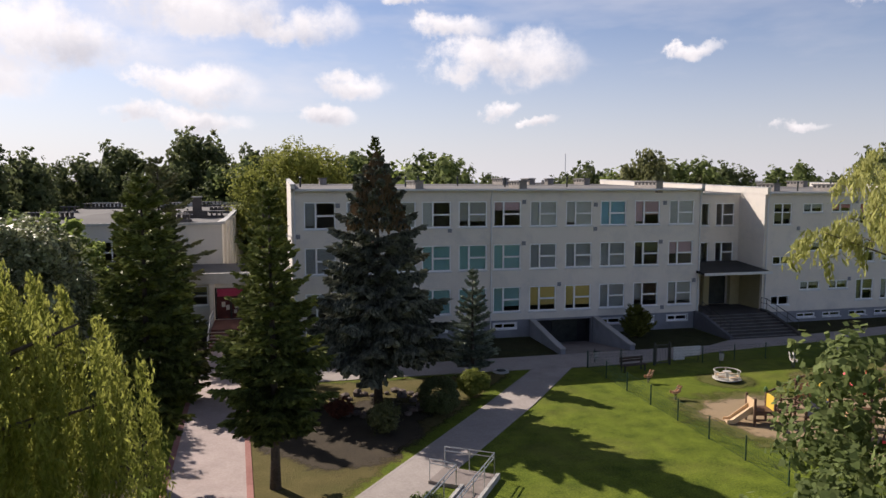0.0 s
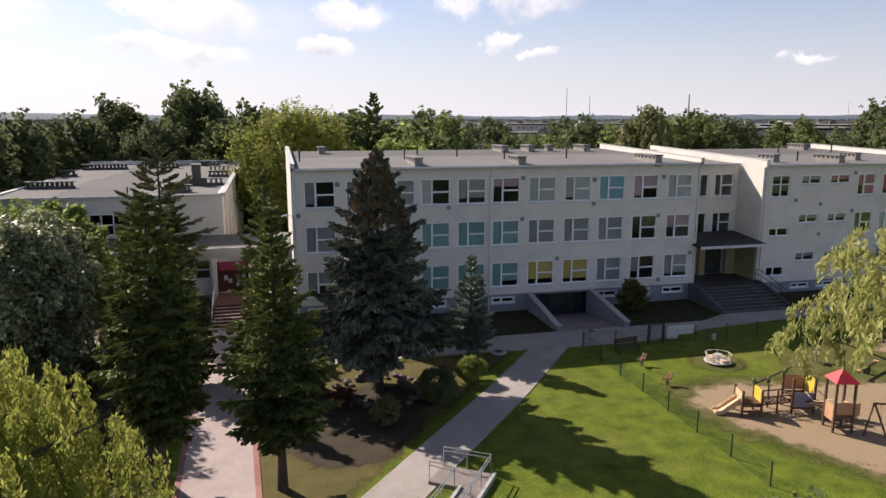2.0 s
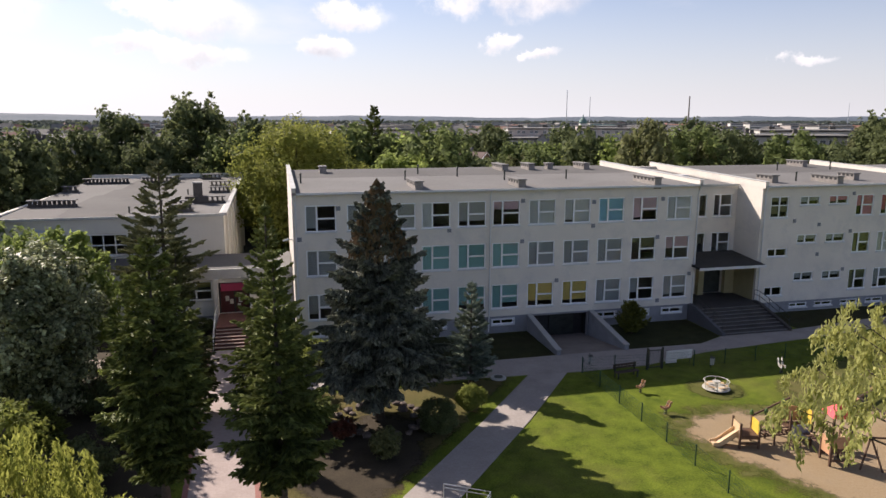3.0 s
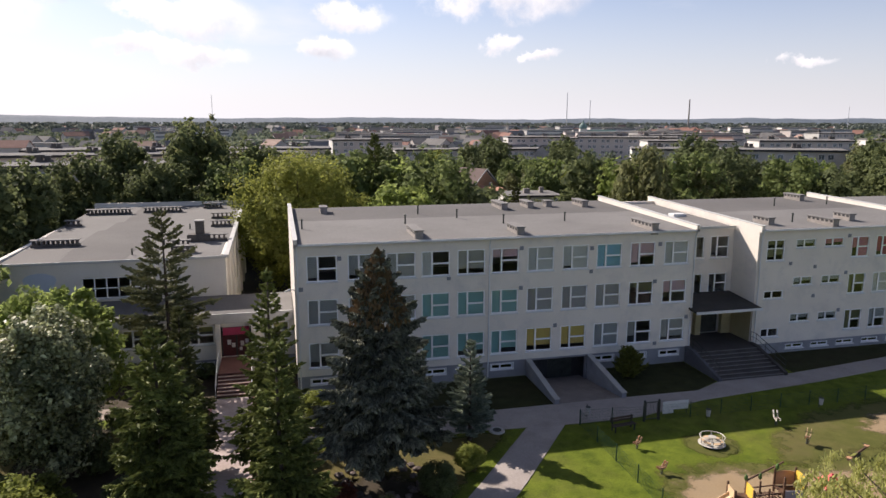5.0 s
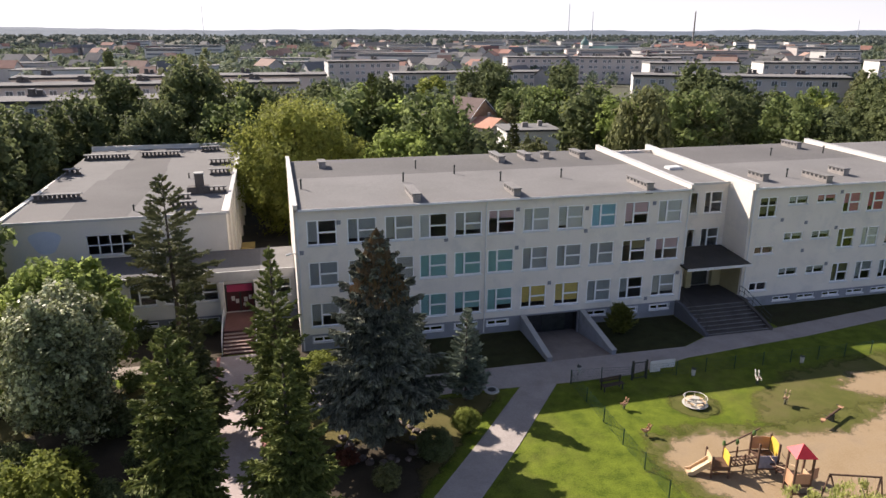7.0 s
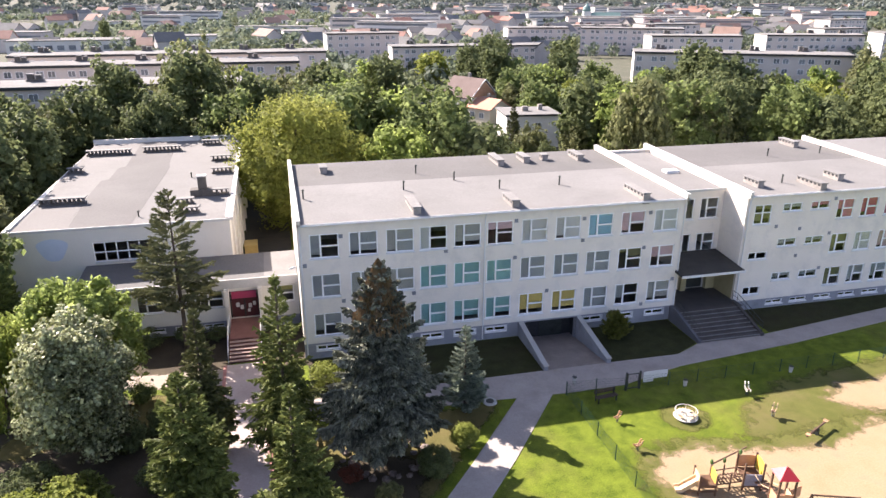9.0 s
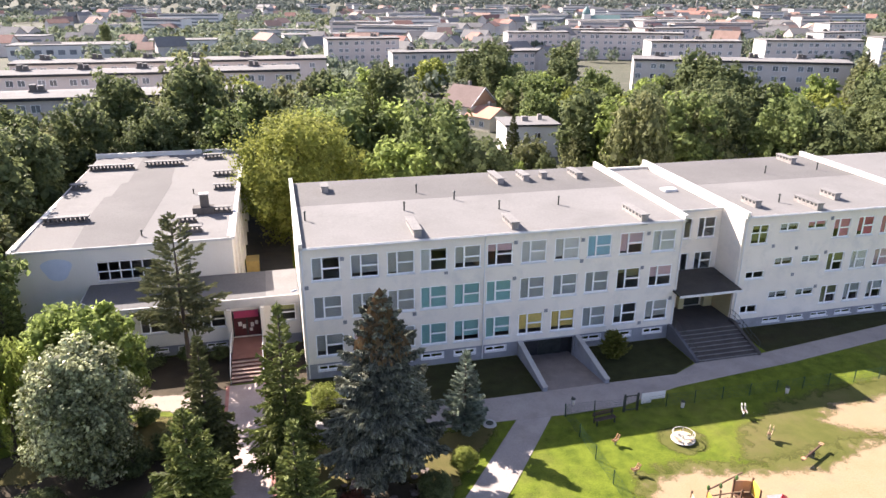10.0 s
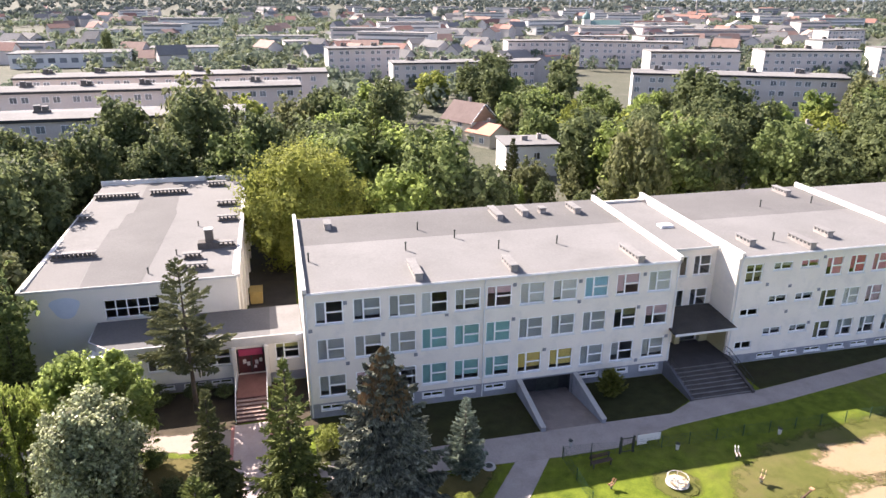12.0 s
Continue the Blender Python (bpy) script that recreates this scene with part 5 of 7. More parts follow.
def broadleaf_meshes(key, h, r, seed, material, leaves=5000, size=0.30, lobes=22, base=0.28, limbs=9, bark=None, lump=0.36, rough=0.16, stray=0.10, tuft=6, reach=0.15, inner=2.5):
    if key in BROAD:
        return BROAD[key]
    rng = np.random.default_rng(seed)
    faces, cs = lobed_crown(rng, h, r, h * base, lobes, leaves, size, lump, rough, stray, tuft, reach, inner)
    crown = soup("crown", faces, 4, material)
    tr = Mesh().tube([(0, 0, -0.2), (0.02 * h, 0, h * 0.2), (0, 0.02 * h, h * 0.45), (0, 0, h * 0.8)], [0.030 * h, 0.022 * h, 0.015 * h, 0.004 * h], 8)
    for k in range(limbs):
        c = Vector(cs[(k * 2 + 1) % len(cs)])
        s = Vector((0, 0, max(h * 0.18, c.z * 0.55)))
        mid = s.lerp(c, 0.55) + Vector((0, 0, -0.03 * h))
        tr.tube([s, mid, c], [0.011 * h, 0.007 * h, 0.002 * h], 5, False)
    trunk = tr.data("trunk")
    trunk.materials.append(bark or BARK)
    trunk.shade_smooth()
    BROAD[key] = (crown, trunk)
    return BROAD[key]


def broadleaf(at, meshes, label, turn=0.0, scale=1.0, group="", category="tree", name="tree"):
    t = thing(name, at, label, category, group, turn)
    t.scale = (scale, scale, scale) if not isinstance(scale, tuple) else scale
    part("trunk", meshes[1], None, t)
    part("crown", meshes[0], None, t)
    return t


def weeping_meshes(h, r, seed, material, lobes=16, strands=48, drop=(1.5, 4.0), size=0.26, floor=0.8, bark=None, per=0.11, lobe_r=0.34, low=0.5, limb=1.0, ropes=0):
    """A weeping crown: arched limbs, each ending in a cascade of hanging strands set with narrow leaves."""
    rng = np.random.default_rng(seed)
    out = []
    tr = Mesh().tube([(0, 0, -0.2), (0.2, 0, h * 0.25), (0, 0.2, h * 0.5), (0, 0, h * 0.85)], [0.030 * h, 0.024 * h, 0.016 * h, 0.004 * h], 8)
    for k in range(lobes):
        a = k * 2.399 + rng.uniform(-0.3, 0.3)
        f = (k + 0.5) / lobes
        q = r * math.sqrt(f) * rng.uniform(0.82, 1.02)
        top = h * (1 - (1 - low) * f ** 1.3) * rng.uniform(0.93, 1.0)
        c = np.array([math.cos(a) * q, math.sin(a) * q, top])
        tr.tube([(0, 0, h * 0.38), (c[0] * 0.45, c[1] * 0.45, top * 0.92), tuple(c - np.array([0, 0, 0.1]))], [0.010 * h * limb, 0.006 * h * limb, 0.0015 * h * limb], 5, False)
        lr = r * lobe_r * rng.uniform(0.75, 1.25)
        for j in range(strands):
            b = rng.uniform(0, 6.283)
            e = lr * math.sqrt(rng.uniform(0, 1))
            if ropes:
                q_ = (j % ropes + 0.5) / ropes
                b, e = (j % ropes) * 2.399 + k + rng.normal(0, 0.11), lr * math.sqrt(q_) + rng.normal(0, 0.05)
            z0 = top - 0.9 * e * e / lr
            ln = max(0.4, min(rng.uniform(*drop) * (0.75 + 0.5 * e / lr), z0 - floor - rng.uniform(0, 1.2)))
            m = max(3, int(ln / per))
            s = np.linspace(0, 1, m)
            o = np.array([math.cos(b), math.sin(b), 0])
            p = (c + o * e)[None] * np.array([1, 1, 0]) + np.array([0, 0, z0])[None] + o[None] * (0.30 * np.sin(s * 2.0))[:, None]
            p = p - np.array([0, 0, 1.0])[None] * (ln * s)[:, None] + rng.normal(0, 0.05, (m, 3))
            d = unit(np.array([0, 0, -1.0])[None] + rng.normal(0, 0.45, (m, 3)))
            w = unit(np.cross(d, rng.normal(0, 1, (m, 3))))
            sz = size * rng.uniform(0.6, 1.3, m)[:, None]
            out.append(quads(p, d * sz * 0.6, w * sz * 0.16))
    trunk = tr.data("trunk")
    trunk.materials.append(bark or BARK)
    return soup("crown", np.concatenate(out), 4, material), trunk


# conifers before the school
conifer((5.3, 37.4, 0), 13.75, 4.3, 11, NEEDLE_B, "large blue spruce with brown cones at its top", cones=2800, skirt=0.215, power=0.80, droop=0.26, up=0.10, whorls=21, boughs=8.0, fan=0.36, twig=0.14,
        tuft=0.14, brush=3, hang=0.65, ragged=0.32, seg=0.34)
conifer((11.8, 41.2, 0), 6.9, 1.75, 12, NEEDLE_S, "small blue spruce beside the path", skirt=0.12, power=0.85, droop=0.02, up=0.16, whorls=14, boughs=7.5, fan=0.42, twig=0.12, tuft=0.065, brush=3, hang=0.1, ragged=0.26)
conifer((-0.25, 27.6, 0), 11.9, 2.5, 13, NEEDLE_G, "dark green fir with a bare lower trunk", skirt=0.20, power=0.90, droop=0.22, up=0.16, whorls=26, boughs=7.5, twig=0.12, tuft=0.08, ragged=0.48, foot=0.5, foot_to=0.2)
conifer((-0.7, 39.8, 0), 12.5, 2.75, 14, NEEDLE_G, "dark green fir beside the walkway", skirt=0.08, power=0.86, droop=0.24, up=0.20, whorls=24, boughs=6.0, ragged=0.48)
conifer((-5.7, 40.6, 0), 10.4, 2.15, 15, NEEDLE_D, "dark conifer beside the walkway", skirt=0.08, power=0.85, droop=0.28, up=0.18, whorls=26, boughs=7.0, ragged=0.36)
conifer((-5.1, 29.0, 0), 12.4, 2.95, 16, NEEDLE_G, "tall dark fir at the walkway's edge", skirt=0.19, power=0.72, droop=0.30, up=0.14, whorls=28, boughs=7.5, twig=0.12, tuft=0.08, ragged=0.46, foot=0.35, foot_to=0.36)
conifer((-8.5, 55.1, 0), 14.0, 3.6, 17, NEEDLE_P, "slender pine in front of the corridor building", skirt=0.30, power=0.62, droop=0.02, up=0.12, whorls=19, boughs=4.6, fan=0.50, twig=0.21, tuft=0.10, brush=2, hang=0.05, ragged=0.5)
conifer((-11.5, 35.0, 0), 3.6, 1.7, 18, NEEDLE_G, "low bushy green conifer under the trees", skirt=0.03, power=0.7, whorls=12, boughs=7.0)
# broadleaved trees on the west side
broadleaf((-13.2, 41.5, 0), broadleaf_meshes("silver", 10.2, 3.0, 21, LEAF_S, 25000, 0.20, 34, 0.06, lump=0.28, rough=0.6, stray=0.5, tuft=14, reach=0.36), "silver-leaved tree with a wide crown")
broadleaf((-14.3, 48.0, 0), broadleaf_meshes("maple", 10.7, 3.8, 22, LEAF_M, 18000, 0.24, 40, 0.10, lump=0.25, rough=0.32, stray=0.3, tuft=8, reach=0.18), "bright green maple behind the silver tree")
broadleaf((-19.6, 46.8, 0), weeping_meshes(9.0, 4.0, 23, LEAF_W2, 18, 70, (1.2, 3.6), 0.25, ropes=9, low=0.6), "small yellow-green weeping willow")
conifer((-22.0, 56.0, 0), 9.0, 2.6, 24, NEEDLE_G, "dense green conifer beside the gymnasium", power=0.7, whorls=22, boughs=7.0)
broadleaf((-6.3, 13.9, 0), weeping_meshes(11.5, 3.9, 25, LEAF_W, 26, 84, (1.4, 6.0), 0.13, per=0.07, low=0.66, lobe_r=0.26, ropes=6), "large weeping willow with yellow-green hanging branches")
broadleaf((-13.4, 32.6, 0), broadleaf_meshes("hazel", 4.6, 2.5, 28, LEAF_Y, 9000, 0.17, 18, 0.1), "yellow-green hazel beside the willow")
broadleaf((14.0, 9.8, 0), weeping_meshes(14.0, 4.6, 26, LEAF_B, 56, 30, (0.15, 0.6), 0.15, 9.8, BARK, 0.034, 0.12, 0.83, 0.4, 5), "weeping birch with sparse yellowing leaves")
rowan = broadleaf((7.15, 6.1, 0), broadleaf_meshes("rowan", 10.75, 1.9, 27, LEAF_G, 17000, 0.095, 24, 0.3, lump=0.3, rough=0.25, stray=0.3, inner=1.15), "rowan tree with red berries and dark leaves")


# ---------------------------------------------------------------- trees behind the school
far_kinds = [broadleaf_meshes("f%d" % i, h, r, 40 + i, mat_, 5000, 0.46, 26, 0.05, lump=0.34, rough=0.26, stray=0.2) for i, (h, r, mat_) in enumerate(
    [(14, 5.4, LEAF_D), (15, 5.2, LEAF_G), (13.5, 5.4, LEAF_O), (14, 4.8, LEAF_M), (16.5, 4.6, LEAF_D), (12, 4.6, LEAF_Y)])]
far_lite = [broadleaf_meshes("g%d" % i, h, r, 90 + i, mat_, 2300, 0.66, 20, 0.05, lump=0.36, rough=0.26, stray=0.2, limbs=4) for i, (h, r, mat_) in enumerate(
    [(14, 5.6, LEAF_D), (14, 5.4, LEAF_G), (13, 5.6, LEAF_O), (13, 5.2, LEAF_M), (16, 5.2, LEAF_D), (12, 4.8, LEAF_Y)])]
FAR_LABEL = ["dark green broadleaved tree behind the school", "green broadleaved tree behind the school", "olive green tree behind the school",
             "fresh green tree behind the school", "tall dark tree behind the school", "yellow-green tree behind the school"]
rng = random.Random(77)
# willow-like yellow tree in the gap, and its neighbours
broadleaf((2.5, 85.0, 0), broadleaf_meshes("goldwillow", 17.4, 7.0, 60, GOLD, 30000, 0.24, 64, 0.03, lump=0.22, rough=0.30, stray=0.3, tuft=10, reach=0.22), "tall yellow-green willow between gymnasium and school")
for x, y, k, s in [(15, 84, 3, 1.0), (20, 90, 1, 1.0), (26, 88, 0, 0.95), (11, 97, 1, 1.1), (31, 92, 4, 0.55), (37, 103, 3, 0.35), (-2, 108, 4, 1.0), (6, 112, 0, 1.1),
                   (16, 104, 3, 1.05), (24, 107, 1, 0.85)]:
    broadleaf((x, y, 0), far_kinds[k], FAR_LABEL[k], rng.uniform(0, 360), s * rng.uniform(0.92, 1.08), "trees behind the school")
for x in range(-74, 0, 6):
    for y in (104, 112, 121):
        k = rng.choice([0, 0, 1, 2, 4])
        broadleaf((x + rng.uniform(-2, 2), y + rng.uniform(-4, 4), 0), far_kinds[k] if y < 110 else far_lite[k], FAR_LABEL[k], rng.uniform(0, 360), rng.uniform(0.74, 0.98), "trees behind the school")
for x, y in [(-28, 70), (-30, 80), (-29, 90), (-35, 75), (-37, 88), (-34, 98), (-27, 60), (-44, 82), (-42, 95), (-36, 64), (-50, 72), (-46, 104)]:
    k = rng.choice([0, 1, 2, 4])
    broadleaf((x, y, 0), far_kinds[k], FAR_LABEL[k], rng.uniform(0, 360), rng.uniform(0.75, 1.0), "trees beside the gymnasium")
for i in range(30):
    x = 52 + i * 3.4
    y = 86 + rng.uniform(0, 26) - 0.05 * i
    k = rng.choice([0, 1, 2, 3, 4])
    broadleaf((x, y, 0), far_kinds[k] if x < 108 and y < 104 else far_lite[k], FAR_LABEL[k], rng.uniform(0, 360), rng.uniform(0.85, 1.12), "trees behind the school")
for x, y, s in [(41.0, 100, 0.4), (45.5, 95, 0.36), (50, 94, 0.42), (57, 104, 0.78)]:
    broadleaf((x, y, 0), far_kinds[4], FAR_LABEL[4], rng.uniform(0, 360), s, "trees behind the school")
for i in range(64):
    x, y = rng.uniform(-20, 150), rng.uniform(122, 175)
    if 38 < x < 60 and y < 182 or -66 < x < 2:
        continue
    k, turned, size = rng.choice([0, 1, 2, 3, 4, 5]), rng.uniform(0, 360), rng.uniform(0.6, 0.95)
    if 33 < x < 38 and y < 150:  # the garden before the cream house lies open
        continue
    broadleaf((x, y, 0), far_lite[k], FAR_LABEL[k].replace("behind the school", "among the housing"), turned, size, "trees among the housing")

# ---------------------------------------------------------------- apartment blocks
BLOCK_W = surface("block_plaster", (0.52, 0.455, 0.415), (0.61, 0.545, 0.50), 0.9, 0.2, 3.0, 0.1, spread=0.07)
BLOCK_G = surface("block_gable", (0.60, 0.575, 0.53), (0.68, 0.655, 0.61), 0.9, 0.2, 3.0, 0.1, spread=0.04)
ROOF_L = surface("block_roof", (0.165, 0.160, 0.154), (0.225, 0.218, 0.21), 0.95, 0.1, 2.0, 0.1, spread=0.12, spec=0.08)
TILE = surface("red_tile", (0.22, 0.11, 0.085), (0.29, 0.16, 0.125), 0.85, 0.3, 5.0, 0.3, spread=0.18)
HOUSE = surface("house_plaster", (0.46, 0.42, 0.385), (0.58, 0.535, 0.50), 0.9, 0.3, 4.0, 0.1, spread=0.25)
PANE_D = surface("far_pane", (0.13, 0.14, 0.15), (0.23, 0.24, 0.25), 0.15, 1.0, 5.0, 0.0, spread=0.4)


def apartment_block(at, length, depth, storeys, turn, label, bay=3.3, step=1, roof=ROOF_L, wall_=BLOCK_W):
    """A slab block: body, roof slab, chimneys and rows of windows on the front that the camera sees."""
    h = storeys * 2.8 + 1.2
    b = thing("apartment_building", at, label, "building", "apartment blocks", turn)
    part("wall", Mesh().box(0, length, 0, depth, 0, h), wall_, b)
    part("gable", Mesh().box(-0.12, 0, -0.1, depth + 0.1, 0, h + 0.2), BLOCK_G, b)
    part("gable", Mesh().box(length, length + 0.12, -0.1, depth + 0.1, 0, h + 0.2), BLOCK_G, b)
    rf = part("roof", Mesh().slab([(-0.5, h - 0.1), (-0.5, h + 0.3), (depth / 2, h + 0.7), (depth + 0.5, h + 0.3), (depth + 0.5, h - 0.1)], "x", -0.3, length + 0.3), roof, b)
    part("eave_band", Mesh().box(-0.3, length + 0.3, -0.6, -0.5, h - 0.25, h + 0.32), DARK, rf)
    for k in range(int(length // 13)):
        cx = 6 + 13 * k
        stack = part("chimney", Mesh().block(cx, cx + 2.8, depth * 0.5 - 0.7, depth * 0.5 + 0.7, h + 0.2, h + 1.0, 0.05).block(cx + 0.2, cx + 1.2, depth * 0.5 - 0.5, depth * 0.5 + 0.5, h + 1.0, h + 1.9, 0.04)
                     .block(cx + 1.6, cx + 2.5, depth * 0.5 - 0.5, depth * 0.5 + 0.5, h + 1.0, h + 1.7, 0.04), BRICK_D, rf, "dark brick chimney stacks")
        part("cap", Mesh().block(cx + 0.1, cx + 1.3, depth * 0.5 - 0.6, depth * 0.5 + 0.6, h + 1.9, h + 2.02, 0.03).block(cx + 1.5, cx + 2.6, depth * 0.5 - 0.6, depth * 0.5 + 0.6, h + 1.7, h + 1.82, 0.03), CAP, stack)
    wm = Mesh().box(-0.8, 0.8, -0.05, 0.06, 0, 1.45).data("window")
    wm.materials.append(PVC)
    gl = Mesh().box(-0.72, -0.04, -0.07, -0.051, 0.08, 1.37).box(0.04, 0.72, -0.07, -0.051, 0.08, 1.37).data("pane")
    gl.materials.append(PANE_D)
    for s in range(storeys):
        for k in range(int(length / bay)):
            x = bay * (k + 0.5) + (0.5 if k % 2 else -0.4)
            w = part("window", wm, None, b, at=(x, 0, 1.6 + 2.8 * s))
            part("pane", gl, None, w)
    return b


for at, ln, dp, st, tn, lab in [
        ((-62, 137.5, 0), 56.5, 11, 4, 1.0, "long cream apartment block with a pale roof"),
        ((-76, 178, 0), 83, 11, 4, 1.0, "long cream apartment block behind the first"),
        ((-66, 208, 0), 82, 11, 4, 1.0, "long cream apartment block of the third row"),
        ((44.6, 262, 0), 61, 12, 3, -2.0, "grey apartment block with a white gable"),
        ((103.3, 189, 0), 58, 12, 4, -25.4, "cream apartment block with a bright white gable"),
        ((150, 330, 0), 48, 12, 4, -25.0, "cream apartment block with a white side"),
        ((150, 262, 0), 36, 12, 4, -14.0, "yellowish plastered apartment block in town"),
        ((200, 258, 0), 40, 12, 4, -14.0, "pale plastered apartment block in town"),
        ((262, 262, 0), 52, 12, 4, -14.0, "pale apartment block at the town's edge"),
        ((24, 300, 0), 30, 12, 4, 3.0, "grey apartment block with long windows")]:
    apartment_block(at, ln, dp, st, tn, lab)


def gable_house(at, w, d, h, rise, turn, label, roof=TILE, wall_=HOUSE, detail=False, group="town houses"):
    """A house with a gable roof; detail adds its windows, door and chimney."""
    b = thing("house", at, label, "house", group, turn)
    part("wall", Mesh().slab([(0, 0), (d, 0), (d, h), (d / 2, h + rise * 0.96), (0, h)], "x", 0, w), wall_, b)
    o = 0.4
    t = 0.18
    k = rise / (d / 2)
    part("roof", Mesh().slab([(-o, h - o * k), (d / 2, h + rise), (d + o, h - o * k), (d + o, h - o * k + t), (d / 2, h + rise + t), (-o, h - o * k + t)], "x", -o, w + o), roof, b)
    if detail:
        part("chimney", Mesh().block(w * 0.4, w * 0.4 + 0.7, d * 0.55, d * 0.55 + 0.7, h + rise * 0.3, h + rise + 1.1, 0.04), BRICK_CH, b)
        for wx in (w * 0.15, w * 0.55):
            for wz in (1.0, 3.8):
                if wz + 1.3 < h:
                    ww = part("window", Mesh().box(wx, wx + 1.5, -0.06, 0.04, wz, wz + 1.35), PVC, b)
                    part("pane", Mesh().box(wx + 0.08, wx + 0.7, -0.08, -0.061, wz + 0.08, wz + 1.27).box(wx + 0.8, wx + 1.42, -0.08, -0.061, wz + 0.08, wz + 1.27), PANE_D, ww)
    return b


PANEL_O = surface("orange_panel", (0.42, 0.22, 0.12), (0.52, 0.30, 0.18), 0.6, 1.5, 20.0, 0.2)
TILE_B = surface("brown_roof_tile", (0.095, 0.062, 0.055), (0.14, 0.098, 0.088), 0.85, 0.4, 5.0, 0.3, spread=0.05)
TILE_O = surface("orange_roof_tile", (0.40, 0.20, 0.135), (0.50, 0.27, 0.19), 0.85, 0.4, 5.0, 0.3, spread=0.05)
HOUSE_C = surface("cream_house_plaster", (0.56, 0.50, 0.40), (0.64, 0.575, 0.47), 0.9, 0.4, 5.0, 0.1, spread=0.03)
villa = gable_house((40.6, 168.0, 0), 10, 9, 5.2, 3.9, -60, "cream house with a steep brown roof and boarded gable", TILE_B, HOUSE_C, True, "garden houses")
part("boarded_gable", Mesh().slab([(0.4, 5.2), (8.6, 5.2), (4.5, 8.75)], "x", 10.0, 10.06), PANEL_O, villa, "brown boarded gable end")
part("barge_board", Mesh().slab([(-0.45, 4.75), (4.5, 9.05), (9.45, 4.75), (9.45, 5.0), (4.5, 9.3), (-0.45, 5.0)], "x", 10.4, 10.48), TRIM, villa)
part("balcony", Mesh().block(2.0, 7.0, -1.3, 0.0, 2.7, 2.9, 0.03).box(2.0, 7.0, -1.3, -1.22, 2.9, 3.8), TRIM, villa, "white balcony")
gable_house((44.6, 159.4, 0), 7.5, 7, 3.3, 1.9, -60, "low cream annexe with an orange tiled roof", TILE_O, HOUSE_C, True, "garden houses")
flat_house = thing("house", (43.6, 127, 0), "small white flat-roofed house behind the school", "house", turn=-6)
part("wall", wall(10.5, 0, 6.2, [(5.6, 6.9, 3.4, 4.9), (1.2, 2.6, 3.4, 4.9)], 0.3), BLOCK_G, flat_house)
part("wall", Mesh().box(0, 0.3, 0.3, 9, 0, 6.2).box(10.2, 10.5, 0.3, 9, 0, 6.2).box(0, 10.5, 9, 9.3, 0, 6.2), BLOCK_G, flat_house)
part("roof", Mesh().box(-0.3, 10.8, -0.3, 9.6, 6.2, 6.5), FELT, flat_house)
part("eave_band", Mesh().box(-0.32, 10.82, -0.36, -0.3, 6.15, 6.52), DARK, flat_house)
part("chimney", Mesh().block(4, 5.2, 4, 4.8, 6.5, 7.4, 0.03), BRICK_CH, flat_house)
part("chimney", Mesh().block(7.5, 8.3, 5, 5.8, 6.5, 7.6, 0.03), BRICK_CH, flat_house)
part("room_back_wall", Mesh().box(0.3, 10.2, 4, 4.1, 0, 6.1), INSIDE, flat_house)
for hx, hw in ((5.6, 1.3), (1.2, 1.4)):
    window(flat_house, hx, 3.4, hw, 1.5, 0.0, "two")
conifer((13.9, 99.5, 0), 19.0, 3.6, 71, NEEDLE_G, "tall pointed spruce standing behind the school", skirt=0.1, power=0.62, whorls=30, boughs=6.0, twig=0.26, tuft=0.14, seg=0.5)
for x, y, k, s in [(-11.8, 113.8, 4, (1.15, 1.15, 1.24)), (-23.8, 121, 4, (1.1, 1.1, 1.13)), (22.2, 97.4, 1, 1.12), (52.4, 92.0, 2, (0.85, 0.85, 1.27)),
                   (8.0, 100.5, 3, 1.1), (-6.0, 104, 1, 1.05)]:
    broadleaf((x, y, 0), far_kinds[k], "tall tree standing out above the treeline", rng.uniform(0, 360), s, "trees behind the school")
for i in range(46):
    x, y = rng.uniform(56, 102), rng.uniform(122, 235)
    if i > 30:
        x, y = rng.uniform(4, 26), rng.uniform(118, 200)
    if 86 < x < 104 and y < 150 or 74 < x < 92 and 128 < y < 150:
        continue
    k = rng.choice([0, 1, 1, 2, 3, 3, 5])
    if x < 40 and y > 165:
        continue
    broadleaf((x, y, 0), far_lite[k], FAR_LABEL[k].replace("behind the school", "among the gardens"), rng.uniform(0, 360), rng.uniform(0.5, 0.85), "trees among the gardens")
for x, y, h_, k, wd in [(49.5, 218, 11.5, 5, 1.15), (26.5, 196, 11.0, 3, 1.0), (62.8, 215, 9.5, 0, 1.0), (70.7, 202, 11.0, 1, 1.0), (67, 150, 10.5, 5, 0.7), (70.5, 151, 9.0, 0, 0.8), (105, 152, 16.2, 4, 1.1),
                       (158, 184, 7.5, 5, 1.4), (155, 155, 15.0, 2, 1.1), (-13.5, 131, 20.3, 2, 0.8), (12.2, 141, 12.5, 3, 1.1), (10.5, 164, 12.0, 1, 1.0), (41.9, 108, 8.0, 2, 0.9), (49.7, 107, 8.0, 2, 0.9),
                       (-6, 150, 14.5, 5, 0.9), (4, 158, 13.0, 2, 0.9)]:
    kind_h = (14, 14, 13, 13, 16, 12)[k]
    broadleaf((x, y, 0), far_lite[k], FAR_LABEL[k].replace("behind the school", "among the gardens"), rng.uniform(0, 360), (h_ / kind_h * wd, h_ / kind_h * wd, h_ / kind_h), "trees among the gardens")
broadleaf((-81.5, 408, 0), far_lite[4], "tall narrow dark poplar in the town", 20, (0.55, 0.55, 1.0), "trees among the housing")
